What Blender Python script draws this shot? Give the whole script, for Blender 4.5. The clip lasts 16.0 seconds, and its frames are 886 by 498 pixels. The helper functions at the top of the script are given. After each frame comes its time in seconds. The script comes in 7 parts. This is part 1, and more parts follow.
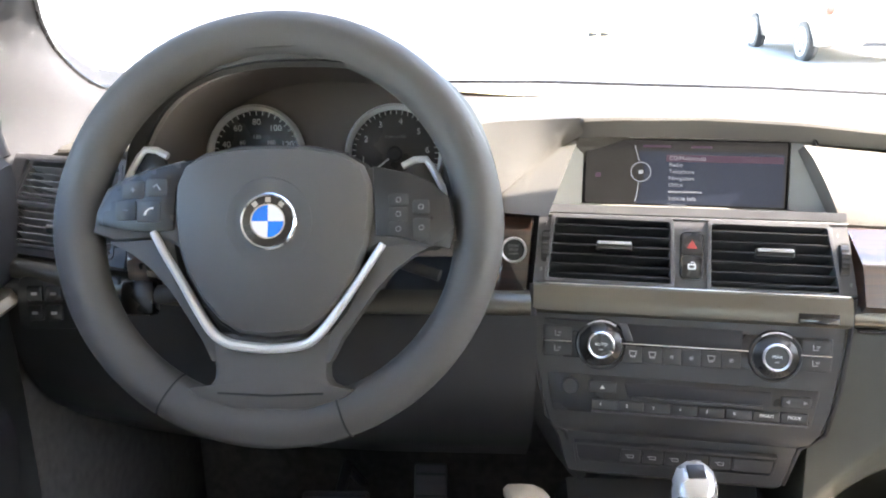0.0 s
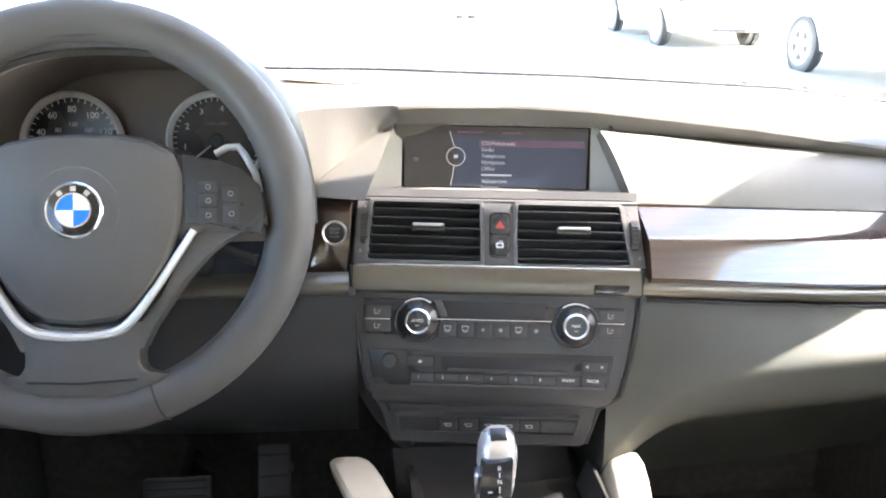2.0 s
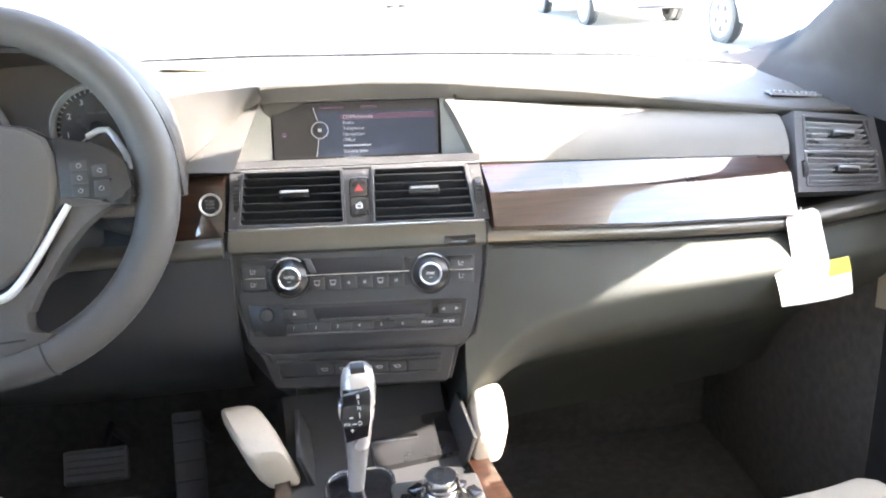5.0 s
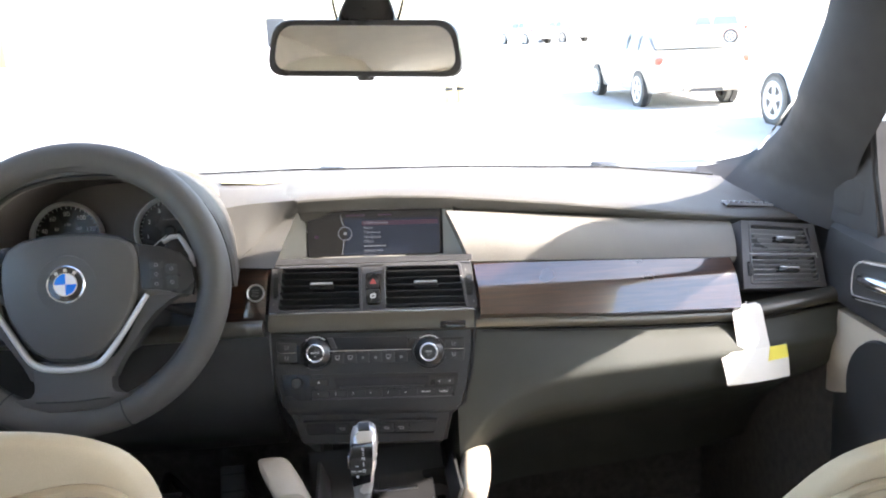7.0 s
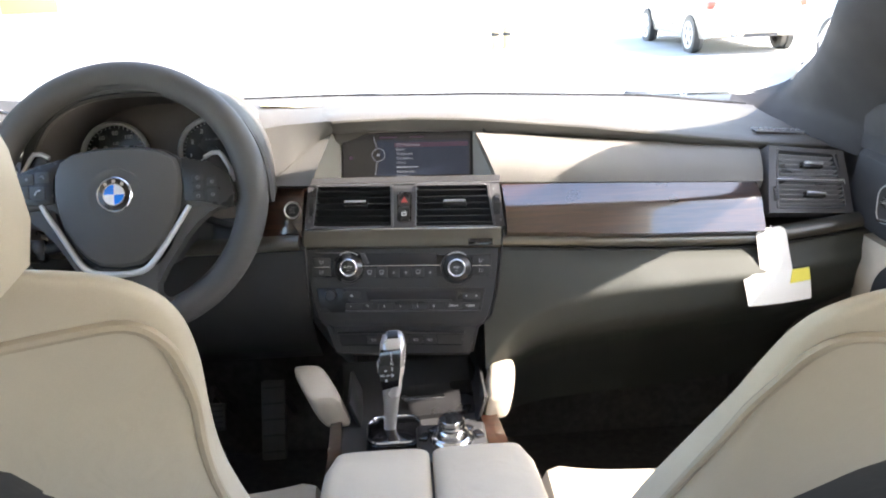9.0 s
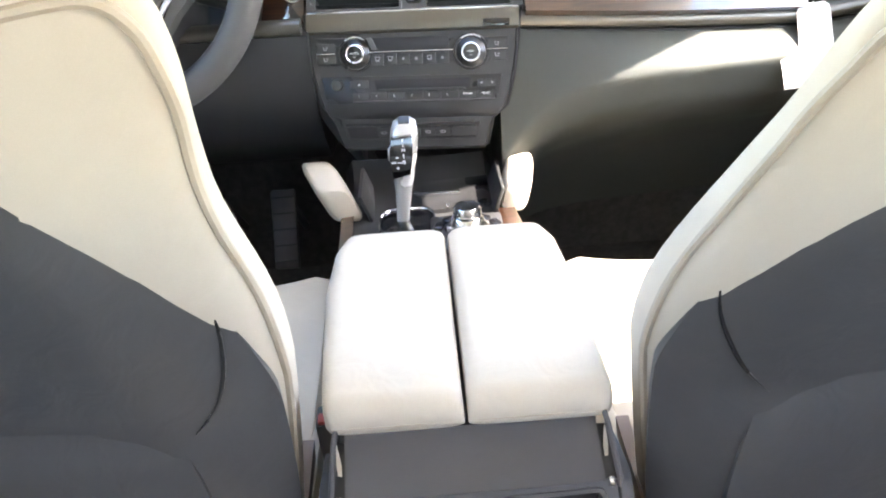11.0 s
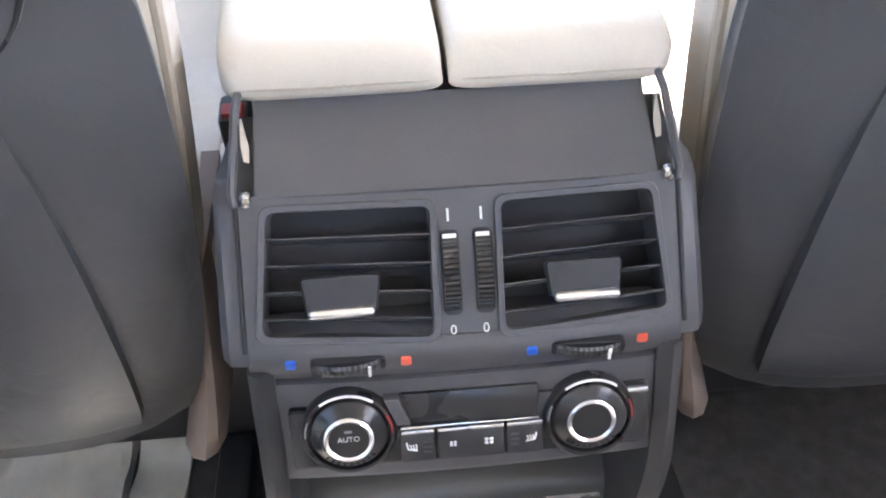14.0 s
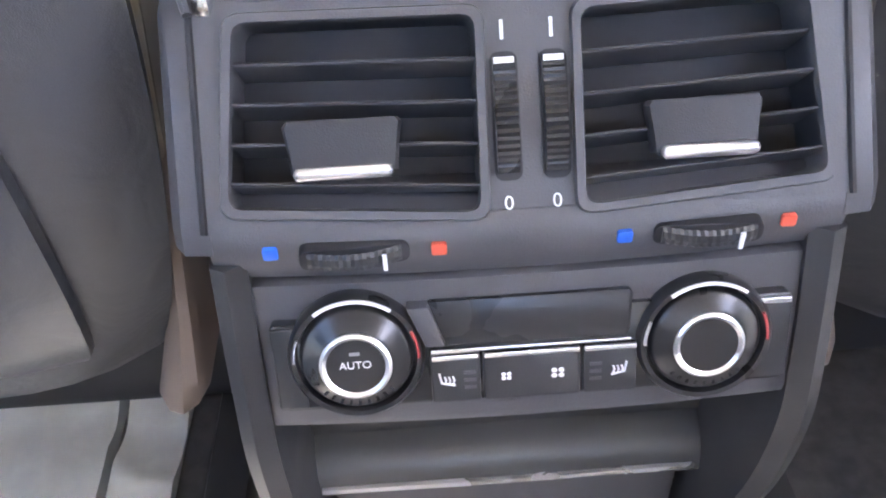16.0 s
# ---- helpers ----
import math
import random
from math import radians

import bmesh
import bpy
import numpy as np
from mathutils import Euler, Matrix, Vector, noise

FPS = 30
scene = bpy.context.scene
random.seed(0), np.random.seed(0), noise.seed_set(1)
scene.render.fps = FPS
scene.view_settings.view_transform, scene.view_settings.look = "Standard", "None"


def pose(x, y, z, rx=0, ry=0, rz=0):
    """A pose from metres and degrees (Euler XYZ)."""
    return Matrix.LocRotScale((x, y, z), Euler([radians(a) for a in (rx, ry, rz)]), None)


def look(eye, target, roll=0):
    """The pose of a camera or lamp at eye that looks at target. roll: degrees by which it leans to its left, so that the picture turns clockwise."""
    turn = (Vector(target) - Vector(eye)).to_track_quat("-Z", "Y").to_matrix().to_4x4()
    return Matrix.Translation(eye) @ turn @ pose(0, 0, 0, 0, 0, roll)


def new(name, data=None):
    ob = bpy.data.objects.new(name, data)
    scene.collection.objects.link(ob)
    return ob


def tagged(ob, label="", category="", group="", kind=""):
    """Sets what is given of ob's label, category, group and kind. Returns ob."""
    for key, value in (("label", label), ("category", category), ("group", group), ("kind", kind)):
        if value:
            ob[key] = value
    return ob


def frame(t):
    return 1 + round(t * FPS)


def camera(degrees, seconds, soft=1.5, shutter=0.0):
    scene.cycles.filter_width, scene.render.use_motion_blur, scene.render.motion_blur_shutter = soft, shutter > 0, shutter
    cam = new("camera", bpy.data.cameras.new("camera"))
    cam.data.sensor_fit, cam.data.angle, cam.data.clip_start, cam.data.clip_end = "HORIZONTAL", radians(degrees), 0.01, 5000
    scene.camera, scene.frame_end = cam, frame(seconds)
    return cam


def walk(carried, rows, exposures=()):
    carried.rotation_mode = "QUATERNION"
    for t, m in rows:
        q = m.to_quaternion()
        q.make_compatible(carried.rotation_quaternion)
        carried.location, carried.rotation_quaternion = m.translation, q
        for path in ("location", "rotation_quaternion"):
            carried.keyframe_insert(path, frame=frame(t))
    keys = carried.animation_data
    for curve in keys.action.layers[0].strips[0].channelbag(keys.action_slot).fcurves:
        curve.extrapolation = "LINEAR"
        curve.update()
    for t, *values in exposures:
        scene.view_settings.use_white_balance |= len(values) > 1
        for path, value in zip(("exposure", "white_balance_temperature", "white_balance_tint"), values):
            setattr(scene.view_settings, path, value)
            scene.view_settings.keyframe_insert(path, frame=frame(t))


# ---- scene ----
cam = camera(55.7, 16.0, 2.0)
PATH = [
    (0, (-0.2380, -0.0260, 1.3510), (-0.3210, 1.8690, 0.7150), -0.8),
    (0.5, (-0.2250, -0.0280, 1.3500), (-0.2680, 1.8670, 0.7110), -0.6),
    (1, (-0.2110, -0.0310, 1.3530), (-0.1790, 1.8600, 0.7030), 0.1),
    (1.5, (-0.1970, -0.0450, 1.3570), (-0.0810, 1.8410, 0.7000), 0.4),
    (2, (-0.1780, -0.0630, 1.3640), (0.0320, 1.8070, 0.6870), 0.8),
    (2.5, (-0.1550, -0.0800, 1.3610), (0.1470, 1.7730, 0.6700), 0.6),
    (3, (-0.1450, -0.1000, 1.3610), (0.2680, 1.7230, 0.6490), 0.8),
    (3.2, (-0.1440, -0.1120, 1.3660), (0.3140, 1.6950, 0.6420), 1.1),
    (5.3, (-0.0700, -0.2230, 1.3660), (0.2100, 1.6360, 0.6840), -2.3),
    (5.5, (-0.0560, -0.2460, 1.3760), (0.1950, 1.6280, 0.7240), -2.5),
    (6, (-0.0420, -0.3070, 1.4090), (0.1840, 1.5900, 0.8170), -2.4),
    (6.5, (-0.0370, -0.3730, 1.4400), (0.1770, 1.5370, 0.8870), -2.4),
    (7, (-0.0360, -0.4300, 1.4600), (0.1620, 1.4890, 0.9330), -2.2),
    (7.5, (-0.0390, -0.4770, 1.4690), (0.1490, 1.4480, 0.9580), -1.9),
    (8, (-0.0390, -0.5040, 1.4660), (0.1330, 1.4240, 0.9600), -1.6),
    (8.5, (-0.0330, -0.5020, 1.4480), (0.1030, 1.4180, 0.9060), -1.8),
    (9, (-0.0180, -0.4890, 1.4270), (0.0670, 1.4040, 0.7890), -2.4),
    (9.5, (-0.0200, -0.4690, 1.4160), (0.0430, 1.3810, 0.6600), -2.9),
    (9.7, (-0.0200, -0.4660, 1.4030), (0.0320, 1.3710, 0.6140), -3.2),
    (11.8, (-0.0260, -0.4520, 1.2680), (0.0000, 1.2370, 0.1980), -4),
    (12, (-0.0270, -0.4390, 1.2540), (0.0140, 1.2320, 0.1560), -3.5),
    (12.5, (-0.0300, -0.4100, 1.2160), (0.0480, 1.2220, 0.0620), -2.5),
    (13, (-0.0350, -0.3790, 1.1690), (0.0790, 1.2220, -0.0240), -1.6),
    (13.5, (-0.0400, -0.3390, 1.1250), (0.0950, 1.2070, -0.1370), -0.7),
    (14, (-0.0410, -0.3090, 1.0740), (0.0910, 1.1980, -0.2340), -0.8),
    (14.5, (-0.0410, -0.2860, 1.0290), (0.0710, 1.1850, -0.3230), -1.1),
    (15, (-0.0410, -0.2650, 0.9900), (0.0430, 1.1730, -0.3970), -1.7),
    (15.5, (-0.0410, -0.2480, 0.9560), (0.0140, 1.2120, -0.4100), -2.5),
    (16, (-0.0400, -0.2370, 0.9330), (0.0010, 1.2710, -0.3800), -2.8),
]
EXPOSURES = [(0.0, 3.5, 7000, 14), (2.0, 3.75, 7000, 14), (3.0, 4.02, 7000, 14), (5.5, 3.9, 6900, 14), (6.5, 3.3, 6900, 14), (7.0, 2.82, 6900, 14), (9.5, 2.88, 7000, 14), (11.8, 4.5, 6900, 13), (13.0, 4.5, 6900, 13),
             (14.0, 4.4, 6700, 16), (15.0, 3.65, 6600, 18), (15.5, 3.95, 6500, 19), (16.0, 4.8, 6350, 20)]
walk(cam, [(t, look(eye, target, roll)) for t, eye, target, roll in PATH], EXPOSURES)

# ---- light ----
SUN_WAY = Vector((0.352, -0.085, 0.36)).normalized()      # towards the sun
world = bpy.data.worlds.new("daylight")
scene.world = world
world.use_nodes = True
wn = world.node_tree.nodes
sky = wn.new("ShaderNodeTexSky")
sky.sky_type, sky.sun_disc = "NISHITA", False
sky.sun_elevation = math.asin(SUN_WAY.z)
sky.sun_rotation = math.atan2(SUN_WAY.x, SUN_WAY.y)
world.node_tree.links.new(sky.outputs[0], wn["Background"].inputs[0])
wn["Background"].inputs[1].default_value = 0.15
sun = new("sun", bpy.data.lights.new("sun", "SUN"))
sun.data.energy, sun.data.angle, sun.data.color = 3.2, radians(0.6), (1.0, 0.95, 0.88)
sun.matrix_world = look(SUN_WAY * 30, (0, 0, 0))

# ---- materials ----


def surface(name, color, rough=0.5, metal=0.0, var=0.12, scale=14.0, bump=0.15, grain=900.0, coat=0.0, pebble=False, spec=0.5, stretch=(1, 1, 1), wrinkle=0.0):
    """A node material: base colour varied at two sizes, uneven roughness and a fine relief."""
    m = bpy.data.materials.new(name)
    m.use_nodes = True
    t = m.node_tree
    n, l = t.nodes, t.links
    b = n["Principled BSDF"]
    co = n.new("ShaderNodeTexCoord")
    mp = n.new("ShaderNodeMapping")
    mp.inputs["Scale"].default_value = stretch
    l.new(co.outputs["Object"], mp.inputs[0])
    big = n.new("ShaderNodeTexNoise")
    big.inputs["Scale"].default_value, big.inputs["Detail"].default_value = scale, 4
    l.new(mp.outputs[0], big.inputs["Vector"])
    if pebble:
        fine = n.new("ShaderNodeTexVoronoi")
        fine.inputs["Scale"].default_value = grain
        out = fine.outputs["Distance"]
    else:
        fine = n.new("ShaderNodeTexNoise")
        fine.inputs["Scale"].default_value, fine.inputs["Detail"].default_value = grain, 2
        out = fine.outputs[0]
    l.new(mp.outputs[0], fine.inputs["Vector"])
    ramp = n.new("ShaderNodeMapRange")
    ramp.inputs[1].default_value, ramp.inputs[2].default_value = 0.3, 0.7
    ramp.inputs[3].default_value, ramp.inputs[4].default_value = 1 - var, 1 + var
    l.new(big.outputs[0], ramp.inputs[0])
    fr = n.new("ShaderNodeMapRange")
    fr.inputs[3].default_value, fr.inputs[4].default_value = 1 - var * 0.6, 1 + var * 0.6
    l.new(out, fr.inputs[0])
    mul = n.new("ShaderNodeMath")
    mul.operation = "MULTIPLY"
    l.new(ramp.outputs[0], mul.inputs[0])
    l.new(fr.outputs[0], mul.inputs[1])
    mix = n.new("ShaderNodeVectorMath")
    mix.operation = "SCALE"
    mix.inputs[0].default_value = color
    l.new(mul.outputs[0], mix.inputs["Scale"])
    l.new(mix.outputs[0], b.inputs["Base Color"])
    rr_ = n.new("ShaderNodeMapRange")
    rr_.inputs[1].default_value, rr_.inputs[2].default_value = 0.3, 0.7
    rr_.inputs[3].default_value, rr_.inputs[4].default_value = max(0.02, rough * 0.85), min(1.0, rough * 1.15)
    l.new(big.outputs[0], rr_.inputs[0])
    l.new(rr_.outputs[0], b.inputs["Roughness"])
    b.inputs["Metallic"].default_value = metal
    b.inputs["Specular IOR Level"].default_value = spec
    b.inputs["Coat Weight"].default_value = coat
    b.inputs["Coat Roughness"].default_value = 0.04
    if bump:
        bp = n.new("ShaderNodeBump")
        bp.inputs["Strength"].default_value, bp.inputs["Distance"].default_value = bump, 0.0006
        l.new(out, bp.inputs["Height"])
        l.new(bp.outputs[0], b.inputs["Normal"])
        if wrinkle:
            wr = n.new("ShaderNodeTexNoise")
            wr.inputs["Scale"].default_value, wr.inputs["Detail"].default_value, wr.inputs["Distortion"].default_value = 26.0, 3, 0.8
            l.new(mp.outputs[0], wr.inputs["Vector"])
            b2 = n.new("ShaderNodeBump")
            b2.inputs["Strength"].default_value, b2.inputs["Distance"].default_value = wrinkle, 0.006
            l.new(wr.outputs[0], b2.inputs["Height"])
            l.new(b2.outputs[0], bp.inputs["Normal"])
    return m


def wood_material():
    m = surface("walnut_veneer", (0.1, 0.042, 0.018), 0.3, coat=1.0, bump=0.0)
    t = m.node_tree
    n, l = t.nodes, t.links
    b = n["Principled BSDF"]
    co = n.new("ShaderNodeTexCoord")
    mp = n.new("ShaderNodeMapping")
    mp.inputs["Scale"].default_value = (7, 120, 190)
    l.new(co.outputs["Object"], mp.inputs[0])
    g = n.new("ShaderNodeTexNoise")
    g.inputs["Scale"].default_value, g.inputs["Detail"].default_value, g.inputs["Distortion"].default_value = 1.0, 6, 1.2
    l.new(mp.outputs[0], g.inputs["Vector"])
    r = n.new("ShaderNodeValToRGB")
    r.color_ramp.elements[0].position, r.color_ramp.elements[0].color = 0.32, (0.010, 0.004, 0.0025, 1)
    r.color_ramp.elements[1].position, r.color_ramp.elements[1].color = 0.7, (0.050, 0.019, 0.0095, 1)
    l.new(g.outputs[0], r.inputs[0])
    l.new(r.outputs[0], b.inputs["Base Color"])
    b.inputs["Coat Roughness"].default_value = 0.02
    b.inputs["Coat IOR"].default_value = 1.8
    return m


def glow(name, color, strength):
    m = bpy.data.materials.new(name)
    m.use_nodes = True
    b = m.node_tree.nodes["Principled BSDF"]
    b.inputs["Base Color"].default_value = (*[c * 0.3 for c in color], 1)
    b.inputs["Emission Color"].default_value = (*color, 1)
    b.inputs["Emission Strength"].default_value = strength
    b.inputs["Roughness"].default_value = 0.25
    return m


def glass(name, tint=(0.95, 0.98, 0.97)):
    m = bpy.data.materials.new(name)
    m.use_nodes = True
    b = m.node_tree.nodes["Principled BSDF"]
    b.inputs["Base Color"].default_value = (*tint, 1)
    b.inputs["Transmission Weight"].default_value = 1.0
    b.inputs["Roughness"].default_value = 0.0
    b.inputs["IOR"].default_value = 1.02
    return m


CREAM = surface("cream_leather", (0.54, 0.485, 0.40), 0.45, var=0.06, scale=9, bump=0.10, grain=1300, pebble=True, wrinkle=0.22)
CREAM_SEAM = surface("cream_piping", (0.42, 0.36, 0.28), 0.55, var=0.1, bump=0.2)
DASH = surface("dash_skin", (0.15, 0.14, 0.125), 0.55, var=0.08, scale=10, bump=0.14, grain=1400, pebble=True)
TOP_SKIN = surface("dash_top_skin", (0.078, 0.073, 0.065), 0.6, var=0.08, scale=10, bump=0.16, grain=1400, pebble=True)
DOOR_SKIN = surface("door_top_skin", (0.024, 0.024, 0.026), 0.55, var=0.08, scale=10, bump=0.14, grain=1400, pebble=True)
DASH_LOW = surface("lower_dash_skin", (0.054, 0.058, 0.052), 0.6, var=0.08, scale=10, bump=0.12, grain=1400, pebble=True, spec=0.25)
WHEEL = surface("wheel_leather", (0.078, 0.074, 0.070), 0.56, var=0.08, scale=12, bump=0.06, grain=1600, pebble=True)
BLACK = surface("black_plastic", (0.034, 0.034, 0.035), 0.42, var=0.12, bump=0.2, grain=1200)
SATIN = surface("satin_black_plastic", (0.021, 0.021, 0.022), 0.28, var=0.1, bump=0.06)
GLOSS = surface("gloss_black", (0.01, 0.01, 0.012), 0.1, var=0.05, bump=0.0, coat=0.6)
DEEP = surface("duct_black", (0.018, 0.018, 0.020), 0.7, var=0.1, bump=0.0)
SLATE = surface("slate_plastic", (0.075, 0.074, 0.078), 0.45, var=0.08, bump=0.25, grain=1100)
BACKING = surface("seat_back_leather", (0.058, 0.059, 0.062), 0.42, var=0.10, scale=6, bump=0.10, grain=1300, pebble=True, wrinkle=0.25)
TITAN = surface("warm_metal_trim", (0.15, 0.14, 0.118), 0.36, metal=0.85, var=0.03, bump=0.02)
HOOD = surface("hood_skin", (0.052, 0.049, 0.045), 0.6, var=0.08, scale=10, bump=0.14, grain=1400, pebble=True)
# Dash skin made paler: sunlight on the bay's sides is in the colour.
BAY = surface("sunlit_bay_skin", (0.33, 0.32, 0.29), 0.42, var=0.05, scale=10, bump=0.06, grain=1400, pebble=True)
CHROME = surface("satin_chrome", (0.75, 0.76, 0.78), 0.16, metal=1.0, var=0.05, bump=0.02)
SHIFT_PEARL = surface("pearl_shift_handle", (0.62, 0.61, 0.60), 0.26, metal=0.6, var=0.04, bump=0.02, coat=0.4)
PEARL = surface("pearl_chrome", (0.82, 0.82, 0.83), 0.28, metal=0.9, var=0.04, bump=0.02)
WOOD = wood_material()
CARPET = surface("black_carpet", (0.085, 0.082, 0.080), 0.95, var=0.3, scale=60, bump=1.0, grain=1500)
LINER = surface("beige_headliner", (0.72, 0.66, 0.57), 0.9, var=0.06, bump=0.5, grain=1500)
PILLAR = surface("pillar_cloth", (0.034, 0.034, 0.037), 0.85, var=0.08, bump=0.5, grain=1500)
WHITE_INK = surface("white_print", (0.8, 0.8, 0.8), 0.5, var=0.02, bump=0.0)
GREY_INK = surface("grey_print", (0.3, 0.3, 0.31), 0.5, var=0.02, bump=0.0)
RED_INK = surface("red_print", (0.75, 0.12, 0.07), 0.4, var=0.03, bump=0.0)
BLUE_INK = surface("blue_print", (0.02, 0.12, 0.55), 0.4, var=0.03, bump=0.0)
BADGE_BLUE = surface("badge_blue", (0.0, 0.2, 0.75), 0.15, var=0.02, bump=0.0, coat=0.8)
BADGE_WHITE = surface("badge_white", (0.8, 0.82, 0.85), 0.15, var=0.02, bump=0.0, coat=0.8)
PAPER = surface("white_paper", (0.85, 0.84, 0.8), 0.7, var=0.03, bump=0.1)
YELLOW = surface("yellow_paper", (0.85, 0.75, 0.12), 0.7, var=0.05, bump=0.1)
CREAM_PAPER = surface("cream_paper", (0.72, 0.62, 0.4), 0.7, var=0.06, bump=0.1)
DIAL_RING = surface("silver_paint", (0.85, 0.85, 0.83), 0.3, metal=0.0, var=0.03, bump=0.0)
SCREEN = glow("lit_display", (0.024, 0.031, 0.050), 0.16)
SCREEN_DARK = glow("dark_display", (0.026, 0.025, 0.025), 0.16)
SCREEN_RED = glow("display_highlight", (0.055, 0.035, 0.055), 0.17)
SCREEN_INK = glow("display_writing", (0.30, 0.32, 0.36), 0.10)
GLASS = glass("window_glass")
MIRROR = surface("mirror_glass", (0.86, 0.88, 0.86), 0.02, metal=1.0, var=0.0, bump=0.0)
LID = surface("grey_satin_lid", (0.085, 0.086, 0.083), 0.35, metal=0.3, var=0.06, bump=0.1)
# Black-brown plastic lightened: veiling haze is put into this colour.
UMBER = surface("hazed_umber_lining", (0.18, 0.155, 0.142), 0.7, var=0.08, bump=0.2)
# Pale satin; on the end vents' slats, sunlight is put into this colour.
SLAT = surface("pale_satin_and_sunlit_slat", (0.52, 0.52, 0.53), 0.30, metal=0.5, var=0.05, bump=0.05)
DULL_RED = surface("dull_red_print", (0.38, 0.05, 0.045), 0.45, var=0.03, bump=0.0)
TAN = surface("tan_leather", (0.22, 0.17, 0.14), 0.5, var=0.06, bump=0.1, grain=1300, pebble=True)
SILVER_TRIM = surface("satin_silver_trim", (0.78, 0.78, 0.78), 0.36, metal=0.55, var=0.04, bump=0.02)
OCHRE = surface("pale_ochre_paint", (0.55, 0.42, 0.22), 0.6, var=0.12, bump=0.1)
ROSE = surface("pale_red_car_paint", (0.62, 0.36, 0.30), 0.3, var=0.03, bump=0.0, coat=0.8)
BANNER = surface("dark_sign_board", (0.06, 0.065, 0.075), 0.6, var=0.1, bump=0.0)
FILM = surface("pale_plastic_film", (0.80, 0.80, 0.74), 0.22, var=0.12, scale=18, bump=0.3, grain=60)
ASPHALT = surface("sunlit_concrete", (0.56, 0.55, 0.52), 0.9, var=0.15, scale=0.6, bump=0.6, grain=60)
# Black rubber lightened: glare haze is put into its colour.
TYRE = surface("hazed_tyre_rubber", (0.16, 0.156, 0.15), 0.8, var=0.15, bump=0.3)
RIM = surface("alloy_rim", (0.68, 0.68, 0.68), 0.4, metal=0.35, var=0.05, bump=0.0)
SILVER = surface("champagne_car_paint", (0.55, 0.50, 0.43), 0.3, metal=0.3, var=0.03, bump=0.0, coat=0.8)
WHITE_PAINT = surface("white_car_paint", (0.75, 0.75, 0.74), 0.3, var=0.03, bump=0.0, coat=0.8)
# Glass greyed: the sky's reflection is put into the base colour.
CARGLASS = surface("sky_paled_car_glass", (0.26, 0.275, 0.28), 0.06, var=0.05, bump=0.0, coat=0.5)
TAIL = surface("tail_lamp_red", (0.5, 0.08, 0.05), 0.15, var=0.05, bump=0.0, coat=0.6)

# ---- builders ----


def thing(name, label, category, m=None, group="", kind=""):
    ob = tagged(new(name), label, category, group, kind)
    ob.empty_display_size = 0.02
    if m is not None:
        ob.matrix_world = m
    return ob


def finish(bm, name, material, smooth=True):
    bmesh.ops.recalc_face_normals(bm, faces=bm.faces)
    me = bpy.data.meshes.new(name)
    bm.to_mesh(me)
    bm.free()
    if smooth:
        for p in me.polygons:
            p.use_smooth = True
        me.set_sharp_from_angle(angle=radians(38))
    me.materials.append(material)
    return me


def part(name, bm, material, parent=None, label="", smooth=True):
    me = bm if isinstance(bm, bpy.types.Mesh) else finish(bm, name, material, smooth)
    ob = new(name, me)
    ob.parent = parent
    if label:
        tagged(ob, label)
    return ob


def solo(name, bm, material, label, category, group="", kind="", smooth=True):
    return tagged(part(name, bm, material, None, "", smooth), label, category, group, kind)


def lerp(a, b, t):
    return a + (b - a) * t


def along(keys, x):
    """Piecewise linear values: keys are (x, value, value...)."""
    if x <= keys[0][0]:
        return keys[0][1:]
    for a, b in zip(keys, keys[1:]):
        if x <= b[0]:
            t = (x - a[0]) / (b[0] - a[0])
            return tuple(lerp(p, q, t) for p, q in zip(a[1:], b[1:]))
    return keys[-1][1:]


def flowing(keys, n=4):
    """The same keys with n - 1 more between each two, on a smooth curve through them."""
    out = []
    for i in range(len(keys) - 1):
        a, b, c, d = (keys[max(0, min(len(keys) - 1, q))] for q in (i - 1, i, i + 1, i + 2))
        for k in range(n):
            t = k / n
            out.append(tuple(0.5 * (2 * q + (r - p) * t + (2 * p - 5 * q + 4 * r - u) * t * t + (3 * q - p - 3 * r + u) * t ** 3) for p, q, r, u in zip(a, b, c, d)))
    return out + [tuple(keys[-1])]


def loft(rings, closed=True, caps=True):
    bm = bmesh.new()
    vs = [[bm.verts.new(p) for p in r] for r in rings]
    for a, b in zip(vs, vs[1:]):
        n = len(a)
        for i in range(n if closed else n - 1):
            j = (i + 1) % n
            bm.faces.new((a[i], a[j], b[j], b[i]))
    if caps and closed:
        bm.faces.new(vs[0])
        bm.faces.new(vs[-1])
    return bm


def rr(w, h, r, n=5, cx=0.0, cz=0.0):
    """A rounded rectangle's points, in x and z."""
    r = min(r, w / 2 - 1e-5, h / 2 - 1e-5)
    out = []
    for sx, sz, a0 in ((1, 1, 0), (-1, 1, 90), (-1, -1, 180), (1, -1, 270)):
        for k in range(n + 1):
            a = radians(a0 + 90 * k / n)
            out.append((cx + sx * (w / 2 - r) + r * math.cos(a), cz + sz * (h / 2 - r) + r * math.sin(a)))
    return out


def quad(tl, tr, br, bl, r=0.0, n=4):
    """A four-sided outline with rounded corners."""
    c = [Vector(p) for p in (tr, tl, bl, br)]
    if r <= 0:
        return [tuple(p) for p in c]
    out = []
    for i in range(4):
        p, a, b = c[i], c[i - 1], c[(i + 1) % 4]
        s, e = p + (a - p).normalized() * r, p + (b - p).normalized() * r
        for k in range(n + 1):
            t = k / n
            out.append(tuple((1 - t) ** 2 * s + 2 * t * (1 - t) * p + t * t * e))
    return out


